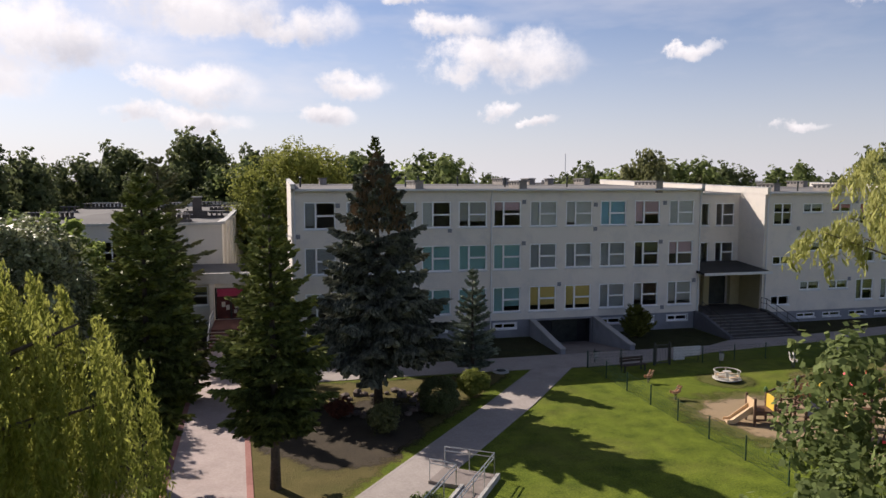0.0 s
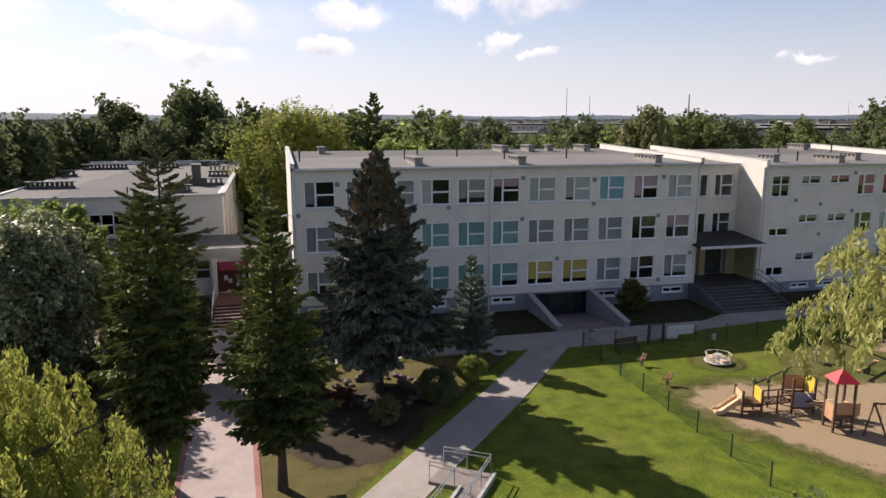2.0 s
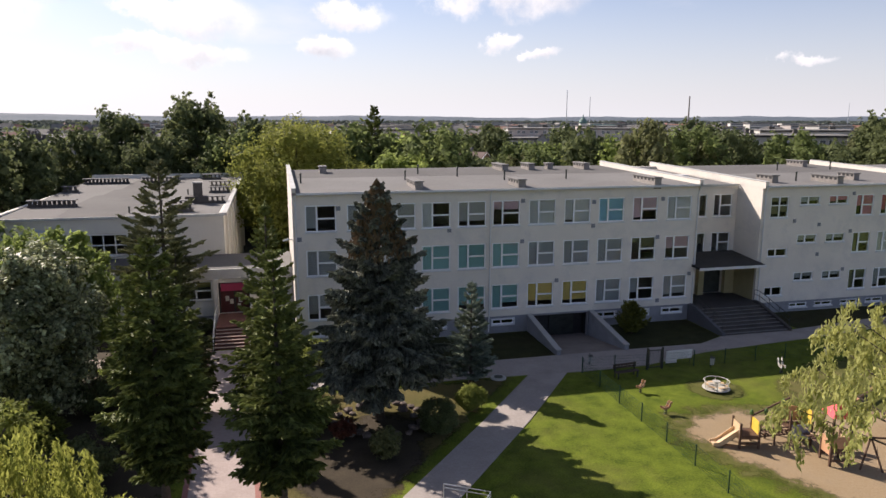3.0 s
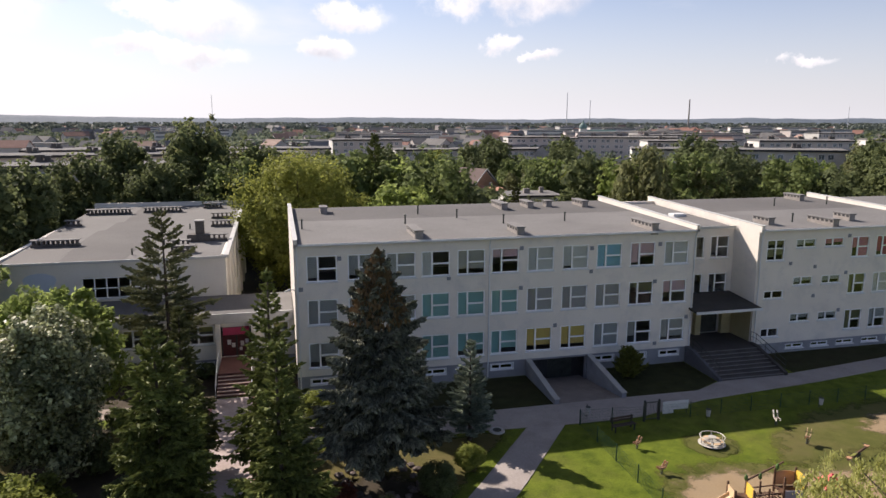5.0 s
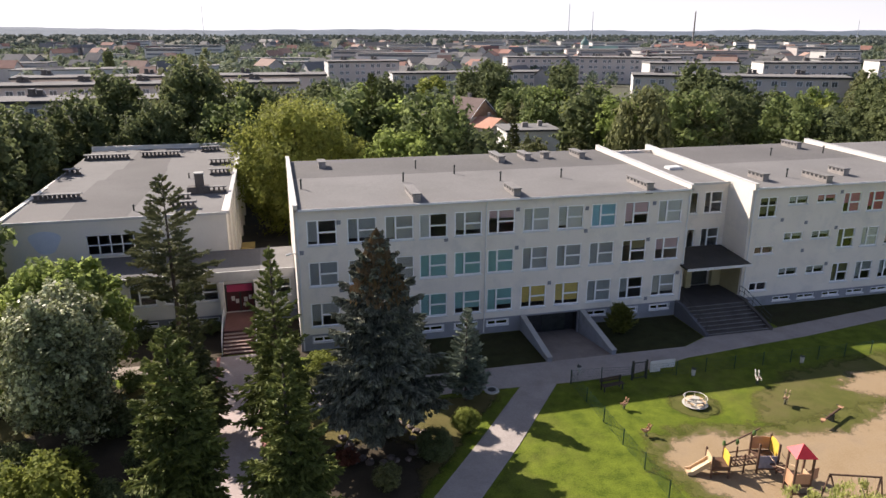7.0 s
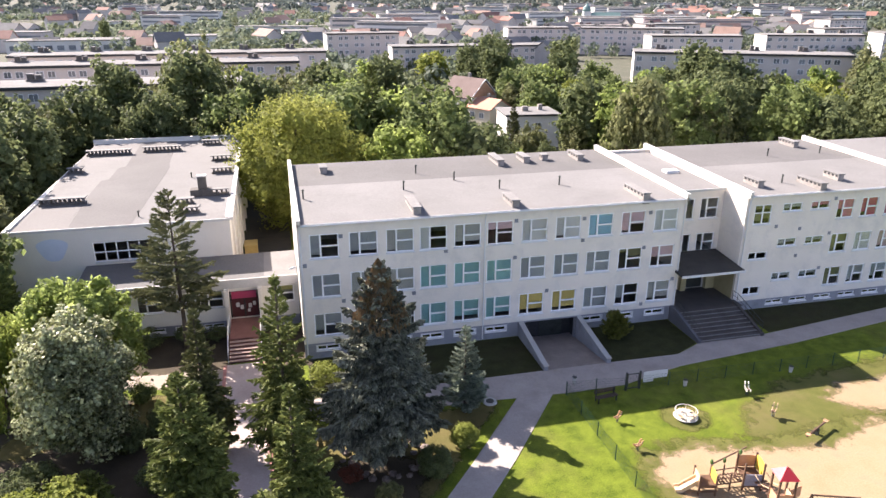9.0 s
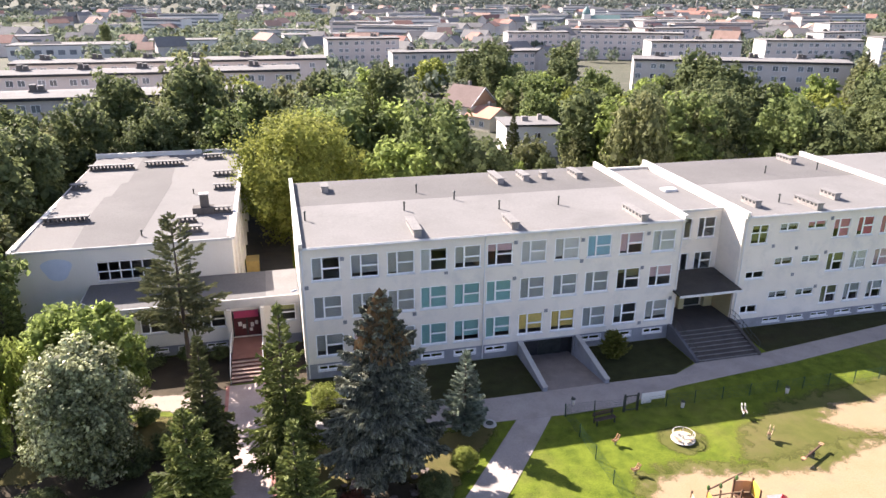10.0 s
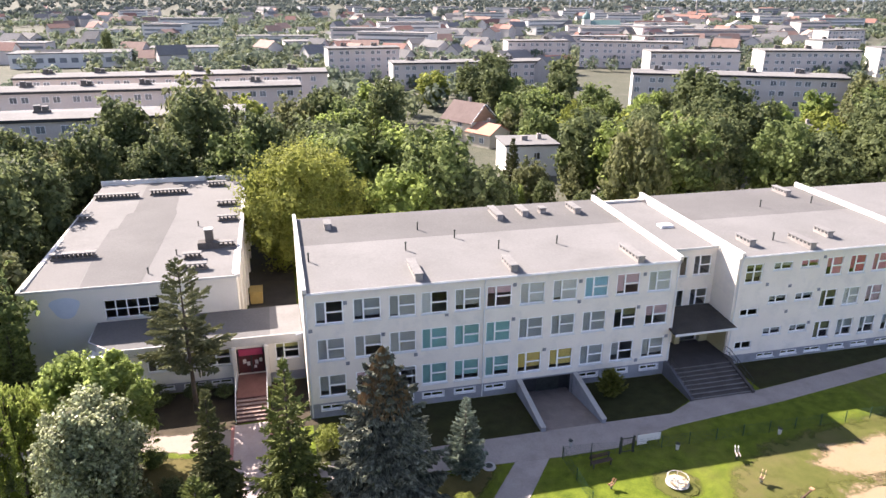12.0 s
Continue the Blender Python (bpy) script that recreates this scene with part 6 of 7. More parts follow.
low_b = thing("garage_building", (82, 152, 0), "low pale building with a grey flat roof", "building", turn=-38)
part("wall", Mesh().box(0, 15, 0, 16, 0, 5.2), BLOCK_G, low_b)
part("roof", Mesh().block(-0.4, 15.4, -0.4, 16.4, 5.2, 5.6, 0.1), ROOF_L, low_b)
for k in range(4):
    part("window", Mesh().box(1.5 + 3.4 * k, 3.3 + 3.4 * k, -0.06, 0.02, 2.0, 3.4), PANE_D, low_b)
gable_house((112, 130, 0), 11, 9, 4.6, 2.0, -14, "house with a grey roof among trees", ROOF_L, HOUSE, True)
conifer((40.2, 113.5, 0), 10.6, 2.4, 70, NEEDLE_D, "dark conifer beside the white house", twig=0.22, tuft=0.13, whorls=24)

# the town beyond: rows of small houses thinning towards the horizon
trng = random.Random(5)
ROOFS = [TILE, ROOF_L, ROOF_L, ROOF_L, surface("brown_tile", (0.22, 0.14, 0.11), (0.30, 0.20, 0.16), 0.85, 0.3, 5.0, 0.2, spread=0.15)]
for i in range(680):
    y = 245 + (trng.random() ** 1.5) * 1250
    x = y * 0.26 + trng.uniform(-0.62, 0.66) * y
    if y < 345 and (-80 < x < 100 or 120 < x < 330):
        continue
    if x < y * 0.05 and trng.random() < 0.6:
        continue
    rf = trng.choice(ROOFS)
    big = trng.random() < (0.10 if y < 420 else 0.30)
    w = trng.uniform(9, 16) if not big else trng.uniform(22, 55)
    if big and y < 420:
        storeys, turned = trng.choice([3, 4]), trng.uniform(-25, 10)
        if y > 300:
            apartment_block((x, y, 0), max(w, 30), 12, storeys, turned, "pale plastered apartment block in the town")
    elif big and trng.random() < 0.7:
        hgt = trng.choice([4.5, 7, 12])
        b = thing("town_building", (x, y, 0), "pale flat-roofed town building in the distance", "building", "town buildings", trng.uniform(-30, 30))
        part("wall", Mesh().box(0, w, 0, 13, 0, hgt), BLOCK_G if trng.random() < 0.7 else BLOCK_W, b)
        part("roof", Mesh().block(-0.4, w + 0.4, -0.4, 13.4, hgt, hgt + 0.5, 0.1), ROOF_L, b)
        for s in range(int(hgt // 3)):
            part("window_band", Mesh().box(1.5, w - 1.5, -0.06, 0.0, 1.2 + 3 * s, 2.5 + 3 * s), PANE_D, b)
    else:
        gable_house((x, y, 0), w, trng.uniform(8, 11), trng.uniform(4.5, 8), trng.uniform(2.5, 4.2), trng.uniform(-70, 70),
                    "distant house with a %s roof" % ("red tiled" if rf is TILE else "grey" if rf is ROOF_L else "brown"), rf)
# the domed church over the old town
church = thing("church", (281, 598, 0), "large church with a green copper dome and roof", "church", turn=-12)
church.scale = (0.76, 0.76, 0.70)
COPPER = surface("green_copper", (0.11, 0.19, 0.175), (0.15, 0.24, 0.225), 0.6, 0.3, 3.0, 0.1, spread=0.03)
part("nave", Mesh().slab([(0, 0), (16, 0), (16, 11), (8, 17), (0, 11)], "x", 0, 34), BLOCK_G, church)
part("roof", Mesh().slab([(-0.6, 10.6), (8, 17.2), (16.6, 10.6), (16.6, 11.2), (8, 17.9), (-0.6, 11.2)], "x", -0.6, 34.6), COPPER, church, "green copper roof")
tower_c = part("tower", Mesh().box(-9, -0.7, 3.5, 12.5, 0, 19), BLOCK_G, church)
part("dome", Mesh().tube([(-4.9, 8, 19), (-4.9, 8, 21), (-4.9, 8, 24), (-4.9, 8, 26), (-4.9, 8, 27.5), (-4.9, 8, 31)], [4.6, 5.0, 4.0, 2.2, 1.0, 0.15], 14), COPPER, tower_c, "green copper dome")
for k in range(5):
    part("window", Mesh().box(3 + 6.2 * k, 4.6 + 6.2 * k, -0.08, 0.05, 3.5, 8.5), PANE_D, church)
# low pale halls beside the long blocks
for hx_, hy_, hw_, hd_, tn_ in ((-118, 372, 52, 20, 3), (-60, 400, 34, 16, 3), (10, 440, 46, 18, 4)):
    hall = thing("hall_building", (hx_, hy_, 0), "low pale hall with a light flat roof", "building", "town buildings", tn_)
    part("wall", Mesh().box(0, hw_, 0, hd_, 0, 6.5), BLOCK_G, hall)
    part("roof", Mesh().block(-0.4, hw_ + 0.4, -0.4, hd_ + 0.4, 6.5, 7.0, 0.1), ROOF_L, hall)
    for k in range(int(hw_ / 5)):
        part("window", Mesh().box(1.5 + 5 * k, 4.5 + 5 * k, -0.06, 0.02, 2.4, 4.6), PANE_D, hall)
# tall stacks on the skyline
for n_, x, y, h, r, mt, lab in [("factory_chimney", 808, 1260, 62, 1.5, CONC, "tall grey factory chimney on the skyline"), ("mast", 650, 1500, 82, 0.9, STEEL, "slender mast on the skyline"),
                           ("mast", 702, 1490, 66, 0.8, STEEL, "slender mast on the skyline"), ("mast", 1180, 1250, 50, 0.5, STEEL, "thin lattice mast on the skyline"), ("mast", -120, 1500, 70, 0.5, STEEL, "thin mast on the skyline")]:
    s = thing(n_, (x, y, 0), lab, "chimney" if "chimney" in n_ else "mast")
    part("shaft", Mesh().tube([(0, 0, -1), (0, 0, h * 0.5), (0, 0, h)], [r * 1.3, r, r * 0.75], 12), BRICK_CH if "chimney" in n_ else mt, s)
    part("cap", Mesh().tube([(0, 0, h), (0, 0, h + 0.8)], [r * 0.9, r * 0.9], 12), mt, s)

# woods: one sheet of loose clumps from the near housing to the horizon
nrng = np.random.default_rng(9)
LEAF_F = leafy("far_fresh_leaves", (0.095, 0.115, 0.06), (0.145, 0.165, 0.09), 0.3)
# Greyed and bluish: distance haze is put into the far woods' colour.
FARLEAF_HAZE_B = leafy("far_bluish_woods", (0.095, 0.115, 0.095), (0.14, 0.16, 0.14), 0.2)


def woods(name, count, y0, y1, size, mat_, label, power=1.5, hmax=9.0, per=26):
    y = y0 + nrng.random(count) ** power * (y1 - y0)
    x = y * 0.26 + nrng.uniform(-0.72, 0.78, count) * y
    keep = np.sin(x * 0.021 + 1.7) + np.sin(y * 0.017 + x * 0.008) + nrng.normal(0, 0.7, count) - np.where(x < y * 0.3, -0.3, 0.0) > -0.25
    x, y = x[keep], y[keep]
    n = len(x)
    hh = nrng.uniform(0.55, 1.0, n) * hmax
    c = np.repeat(np.stack([x, y, hh * 0.55], 1), per, 0)
    d = unit(nrng.normal(0, 1, (n * per, 3)))
    rad = np.repeat(hh * 0.55, per)[:, None] * nrng.uniform(0.55, 1.0, (n * per, 1))
    p = c + d * rad * np.array([1.0, 1.0, 0.85])
    p[:, 2] = np.maximum(p[:, 2], 0.4)
    nrm = unit(d + nrng.normal(0, 0.4, (n * per, 3)))
    t = unit(np.cross(nrm, nrng.normal(0, 1, (n * per, 3))))
    s = np.repeat(hh, per)[:, None] * size * nrng.uniform(0.7, 1.3, (n * per, 1))
    tagged(part(name, soup(name, quads(p, t * s, np.cross(nrm, t) * s * 0.8), 4, mat_), None), label, "trees", kind="stuff")


woods("woods", 620, 205, 430, 0.115, FARLEAF_HAZED, "dark green trees between the nearer town houses", 1.0, 9.0, 84)
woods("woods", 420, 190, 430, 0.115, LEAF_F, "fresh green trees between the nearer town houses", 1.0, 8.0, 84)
woods("woods", 3000, 420, 1100, 0.20, FARLEAF_HAZED, "distant dark green trees between the town houses", 1.1, 9.0, 24)
woods("woods", 1300, 420, 900, 0.20, LEAF_F, "distant fresh green trees between the town houses", 1.1, 8.0, 24)
woods("woods", 4600, 1000, 4000, 0.30, FARLEAF_HAZE_B, "far woods with haze in their colour, reaching the horizon", 1.0, 13.0, 24)
# low wooded hills on the skyline, distance haze put into their bluish colour
hill = Mesh()
hn = 160
for i in range(hn + 1):
    x = -3600 + 7600 * i / hn
    hz = 34 + 20 * noise.noise(Vector((x * 0.0011, 3.1, 0))) + 5 * noise.noise(Vector((x * 0.006, 1.1, 0)))
    hill.v += [(x, 3600, -1), (x, 3850, hz * 0.8), (x, 4100, hz + 2.0 * noise.noise(Vector((x * 0.03, 0, 5)))), (x, 4280, -1)]
for i in range(hn):
    for k in range(3):
        a = i * 4 + k
        hill.f.append((a, a + 1, a + 5, a + 4))
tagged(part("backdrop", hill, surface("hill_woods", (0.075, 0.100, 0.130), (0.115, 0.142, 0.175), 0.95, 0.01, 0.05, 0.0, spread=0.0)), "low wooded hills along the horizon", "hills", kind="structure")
for x, y, s in [(104, 158, 1.1), (110, 150, 0.9), (72, 230, 1.0), (80, 245, 0.9), (62, 222, 0.85), (92, 215, 1.0), (66, 205, 0.9), (84, 196, 0.85)]:
    broadleaf((x, y, 0), far_lite[4], "tall dark tree among the apartment blocks", rng.uniform(0, 360), s, "trees among the housing")


# ---------------------------------------------------------------- bushes, rocks and small planting
def bush(at, r, h, seed, material, label, leaves=2600, size=0.11, round_=True, shell=0.6):
    rng_ = np.random.default_rng(seed)
    cs, rs = [(0, 0, h * 0.48)], [min(r, h * 0.5) * 0.95]
    for k in range(26):
        d = unit(rng_.normal(0, 1, 3))
        cs.append((d[0] * r * 0.72, d[1] * r * 0.72, h * 0.5 + d[2] * h * 0.34))
        rs.append(r * rng_.uniform(0.2, 0.36))
    b = thing("bush", at, label, "bush")
    part("foliage", soup("foliage", leaves_on(rng_, cs, rs, leaves, size, squash=h / (2 * r) if round_ else 1.0, shell=shell), 4, material), None, b)
    part("stem", Mesh().tube([(0, 0, -0.05), (0, 0, h * 0.5)], [0.07, 0.03], 6), BARK, b)
    return b


bush((8.15, 34.9, 0), 1.2, 2.1, 31, LEAF_D, "round clipped dark green bush beside the path", 11000, 0.085, shell=0.86)
bush((10.7, 37.5, 0), 1.05, 1.7, 32, LEAF_Y, "round yellow-green bush beside the path", 8000, 0.085, shell=0.8)
conifer((27.5, 49.0, 0), 2.5, 1.35, 33, NEEDLE_Y, "yellowish evergreen shrub by the school wall", skirt=0.03, power=0.6, whorls=11, boughs=8.0, droop=-0.5, twig=0.10, tuft=0.05)
bush((-10.9, 48.0, 0), 1.1, 1.8, 34, LEAF_G, "green shrub beside the sandy path", 3000)
bush((-9.0, 43.5, 0), 1.3, 1.9, 35, LEAF_D, "dark shrub under the trees", 3000)
bush((-8.4, 57.2, 0), 1.4, 1.5, 36, LEAF_D, "low dark shrub along the corridor wall", 2600)
bush((-11.6, 57.0, 0), 1.5, 1.7, 37, LEAF_D, "dark shrub along the corridor wall", 2600)
bush((-6.2, 56.8, 0), 0.9, 1.4, 38, LEAF_D, "small dark shrub beside the steps", 1800)
bush((2.4, 47.0, 0), 1.5, 2.2, 39, LEAF_Y, "yellow-green shrub in front of the school", 3600)
bush((0.6, 44.8, 0), 1.0, 1.5, 40, LEAF_S, "pale silvery shrub beside the walkway", 2400)
bush((3.0, 35.6, 0), 0.8, 1.1, 41, leafy("leaves_red", (0.10, 0.035, 0.025), (0.18, 0.07, 0.045)), "reddish barberry shrub among the rocks", 2200, 0.09)
bush((4.9, 32.7, 0), 0.9, 1.7, 42, NEEDLE_D, "dark upright juniper under the spruce", 2600, 0.12)
bush((5.2, 23.6, 0), 0.9, 1.0, 43, LEAF_G, "low green shrub beside the wheelchair ramp", 2200, 0.10)
bush((-9.5, 33.0, 0), 1.8, 2.6, 44, LEAF_D, "dark shrub under the trees", 3600, 0.15)
bush((-10.9, 42.0, 0), 1.5, 2.3, 46, LEAF_D, "round dark shrub beside the silver tree", 3200, 0.13)
bush((-20.6, 47.3, 0), 1.7, 2.6, 47, LEAF_D, "round dark shrub under the small willow", 3200, 0.14)
bush((-15.6, 38.0, 0), 1.9, 2.4, 48, LEAF_D, "dark shrub under the trees", 3600, 0.15)
bush((-8.4, 37.5, 0), 1.4, 1.9, 49, LEAF_D, "dark shrub under the trees", 3000, 0.14)
bush((-8.2, 24.0, 0), 1.7, 2.3, 45, LEAF_G, "green shrub under the willow", 3200, 0.15)

STONE = surface("field_stone", (0.11, 0.085, 0.075), (0.21, 0.17, 0.15), 0.9, 1.2, 8.0, 0.5, spread=0.25)


def rock(at, size, seed, label):
    rng_ = random.Random(seed)
    bm = bmesh.new()
    bmesh.ops.create_icosphere(bm, subdivisions=1, radius=1.0)
    sx, sy, sz = size * rng_.uniform(0.8, 1.3), size * rng_.uniform(0.7, 1.1), size * rng_.uniform(0.5, 0.8)
    for v in bm.verts:
        k = 1 + 0.22 * noise.noise(v.co * 1.7 + Vector((seed, 0, 0)))
        v.co = Vector((v.co.x * sx * k, v.co.y * sy * k, v.co.z * sz * k))
    me = bpy.data.meshes.new("rock")
    bm.to_mesh(me)
    bm.free()
    return tagged(part("rock", me, STONE, None, at=(at[0], at[1], sz * 0.45), turn=rng_.uniform(0, 360)), label, "rock", "rockery stones")


rr_ = random.Random(12)
for k in range(46):
    a = k / 46 * 6.283 + rr_.uniform(-0.1, 0.1)
    d = rr_.uniform(1.9, 3.0)
    rock((5.35 + math.cos(a) * d, 37.2 + math.sin(a) * d * 0.8, 0), rr_.uniform(0.16, 0.38), k, "rounded field stone in the rockery under the spruce")


# ---------------------------------------------------------------- fence, gate, notice board and bench
def mesh_panel_data(w, h):
    """A welded wire panel between two posts."""
    m = Mesh()
    for k in range(int(h / 0.2) + 1):
        m.box(0, w, -0.003, 0.003, 0.06 + 0.2 * k, 0.068 + 0.2 * k)
    n = int(w / 0.1)
    for k in range(1, n):
        m.box(w * k / n - 0.0025, w * k / n + 0.0025, -0.0025, 0.0025, 0.04, h)
    me = m.data("wire_panel")
    me.materials.append(METAL_G)
    return me


FH = 1.1
post_me = Mesh().tube([(0, 0, -0.1), (0, 0, FH + 0.05)], 0.035, 6).data("post")
post_me.materials.append(METAL_G)
PANELS = {}


def fence(points, label):
    """A wire fence: a post at each point, a panel between neighbours."""
    fc = thing("fence", (*points[0], 0), label, "fence")
    for i, (x, y) in enumerate(points):
        part("post", post_me, None, fc, at=(x - points[0][0], y - points[0][1], 0))
        if i + 1 < len(points):
            dx, dy = points[i + 1][0] - x, points[i + 1][1] - y
            w = round(math.hypot(dx, dy), 2)
            if w not in PANELS:
                PANELS[w] = mesh_panel_data(w, FH)
            tagged(part("wire_panel", PANELS[w], None, fc, at=(x - points[0][0], y - points[0][1], 0), turn=math.degrees(math.atan2(dy, dx))), kind="stuff")
    return fc


fence([(19.85, 41.6 - 2.66 * k) for k in range(8)], "low green wire fence along the playground lawn")
fence([(19.85, 41.65), (22.2, 41.5), (24.45, 41.2)], "low green wire fence beside the gate")
fence([(25.65 + 2.45 * k, 41.15 - 0.05 * k) for k in range(16)], "low green wire fence along the school path")
gate = thing("metal_gate", (24.5, 41.15, 0), "dark green metal gate in the playground fence", "gate")
for gx_ in (0.0, 1.12):
    part("gate_post", Mesh().block(gx_ - 0.06, gx_ + 0.06, -0.06, 0.06, -0.05, 1.55, 0.02), METAL_D, gate)
part("gate_frame", wall(0.98, 0.12, 1.4, [(0.06, 0.92, 0.18, 1.34)], 0.05), METAL_D, gate, at=(0.07, -0.02, 0))
for k in range(7):
    part("bar", Mesh().box(0.07 + 0.12 + k * 0.12, 0.07 + 0.135 + k * 0.12, -0.005, 0.01, 0.18, 1.34), METAL_D, gate)
board = thing("notice_board", (26.3, 41.75, 0), "blank pale notice board on the fence", "board")
part("panel", Mesh().add([(0, 0, 0.1), (0.85, 0, 0.1), (0.85, 0, 0.35), (2.05, 0, 0.35), (2.05, 0, 1.0), (0, 0, 1.0)] + [(0, 0.04, 0.1), (0.85, 0.04, 0.1), (0.85, 0.04, 0.35), (2.05, 0.04, 0.35), (2.05, 0.04, 1.0), (0, 0.04, 1.0)],
                         [(0, 1, 2, 3, 4, 5), (11, 10, 9, 8, 7, 6)] + [(i, 6 + i, 6 + (i + 1) % 6, (i + 1) % 6) for i in range(6)]), TRIM, board)
for k in (0.1, 1.95):
    part("post", Mesh().tube([(k, 0.07, 0), (k, 0.07, 1.05)], 0.03, 6), METAL_D, board)
bench = thing("bench", (22.4, 40.2, 0), "dark wooden park bench with a backrest", "bench", turn=6)
WOOD_D = surface("dark_wood", (0.045, 0.03, 0.025), (0.08, 0.055, 0.04), 0.7, 2.0, 25.0, 0.3)
for k in range(3):
    part("seat_slat", Mesh().block(-0.9, 0.9, -0.25 + k * 0.15, -0.13 + k * 0.15, 0.42, 0.46, 0.01), WOOD_D, bench)
for k in range(2):
    part("back_slat", Mesh().block(-0.9, 0.9, 0.24, 0.28, 0.58 + k * 0.18, 0.72 + k * 0.18, 0.01), WOOD_D, bench)
for lx in (-0.75, 0.75):
    part("leg", Mesh().box(lx - 0.04, lx + 0.04, -0.24, -0.16, 0, 0.42), METAL_D, bench)
    part("back_leg", Mesh().box(lx - 0.04, lx + 0.04, 0.18, 0.24, 0, 0.95), METAL_D, bench)


def bin_(at):
    b = thing("litter_bin", at, "small pale litter bin on a post", "bin", "litter bins")
    part("post", Mesh().tube([(0, 0.16, 0), (0, 0.16, 0.95)], 0.025, 6), METAL_D, b)
    part("bucket", Mesh().tube([(0, 0, 0.3), (0, 0, 0.8)], [0.13, 0.17], 10), CONC, b)
    part("rim", Mesh().tube([(0, 0, 0.8), (0, 0, 0.83)], [0.185, 0.185], 10), METAL_D, b)


bin_((29.0, 40.3, 0))
bin_((38.3, 40.2, 0))
bin_((20.9, 42.6, 0))
cover_ = thing("drain_cover", (13.95, 42.0, 0), "concrete drain surround with a dark lid beside the path", "drain")
part("surround", Mesh().tube([(0, 0, 0), (0, 0, 0.10)], [0.55, 0.5], 14), CONC, cover_)
part("lid", Mesh().tube([(0, 0, 0.10), (0, 0, 0.13)], [0.3, 0.3], 12), METAL_D, cover_)

# ---------------------------------------------------------------- wheelchair ramp at the diagonal path
wr = thing("wheelchair_ramp", (6.8, 26.4, 0), "narrow concrete ramp with galvanised double railings", "ramp")


def loc(x, y, z=0.0):
    return (x - 6.8, y - 26.4, z)


dvx, dvy = -0.575, -0.818
run = [loc(6.62, 25.75), loc(8.6, 26.5), loc(8.6 + dvx * 8, 26.5 + dvy * 8), loc(6.62 + dvx * 8, 25.75 + dvy * 8)]
part("slab", Mesh().prism([(p[0], p[1]) for p in (loc(8.62, 26.45), loc(6.75, 27.75), loc(5.75, 26.5), loc(6.95, 25.75))], -0.05, 0.16), PAVE_D, wr, "grey concrete landing slab")
part("slab", Mesh().prism([(p[0], p[1]) for p in (loc(8.6, 26.42), loc(6.97, 25.75), loc(6.97 + dvx * 9, 25.75 + dvy * 9), loc(8.6 + dvx * 9, 26.42 + dvy * 9))], -0.05, 0.155), PAVE_D, wr, "grey paved ramp slab")
for ax_, ay_ in ((8.62, 26.42), (6.9, 25.75)):
    part("kerb", Mesh().prism([(p[0], p[1]) for p in (loc(ax_, ay_), loc(ax_ + 0.14, ay_ - 0.05), loc(ax_ + 0.14 + dvx * 9, ay_ - 0.05 + dvy * 9), loc(ax_ + dvx * 9, ay_ + dvy * 9))], -0.05, 0.24), CONC, wr)
for pts in ([loc(6.72, 27.65, 0.15), loc(8.55, 26.5, 0.15), loc(8.55 + dvx * 8, 26.5 + dvy * 8, 0.15)],
            [loc(5.82, 26.55, 0.15), loc(6.72, 25.75, 0.15), loc(6.72 + dvx * 8, 25.75 + dvy * 8, 0.15)]):
    up_ = [Vector(p) for p in pts]
    for zz in (0.74, 0.92):
        part("rail", Mesh().tube([p + Vector((0, 0, zz)) for p in up_], 0.025, 6), STEEL, wr)
    for a_, b_ in zip(up_, up_[1:]):
        n_ = max(1, round((b_ - a_).length / 1.3))
        for k in range(n_ + 1):
            q = a_.lerp(b_, k / n_)
            part("post", Mesh().tube([q, q + Vector((0, 0, 0.92))], 0.022, 6), STEEL, wr)

# ---------------------------------------------------------------- playground
WOOD_P = surface("play_post", (0.085, 0.045, 0.03), (0.14, 0.08, 0.05), 0.7, 2.0, 25.0, 0.3)
PANEL_Y = surface("yellow_panel", (0.62, 0.40, 0.05), (0.72, 0.50, 0.08), 0.5, 1.5, 20.0, 0.1)
PANEL_T = surface("tan_panel", (0.55, 0.38, 0.22), (0.66, 0.48, 0.30), 0.6, 1.5, 20.0, 0.2)
PANEL_B = surface("blue_grey_panel", (0.22, 0.23, 0.30), (0.30, 0.31, 0.38), 0.6, 1.5, 20.0, 0.2)
ROOF_R = surface("red_roof", (0.55, 0.03, 0.04), (0.68, 0.05, 0.06), 0.45, 1.0, 15.0, 0.1)
GREEN_P = surface("green_knob", (0.06, 0.12, 0.03), (0.09, 0.17, 0.04), 0.5, 1.5, 20.0, 0.1)


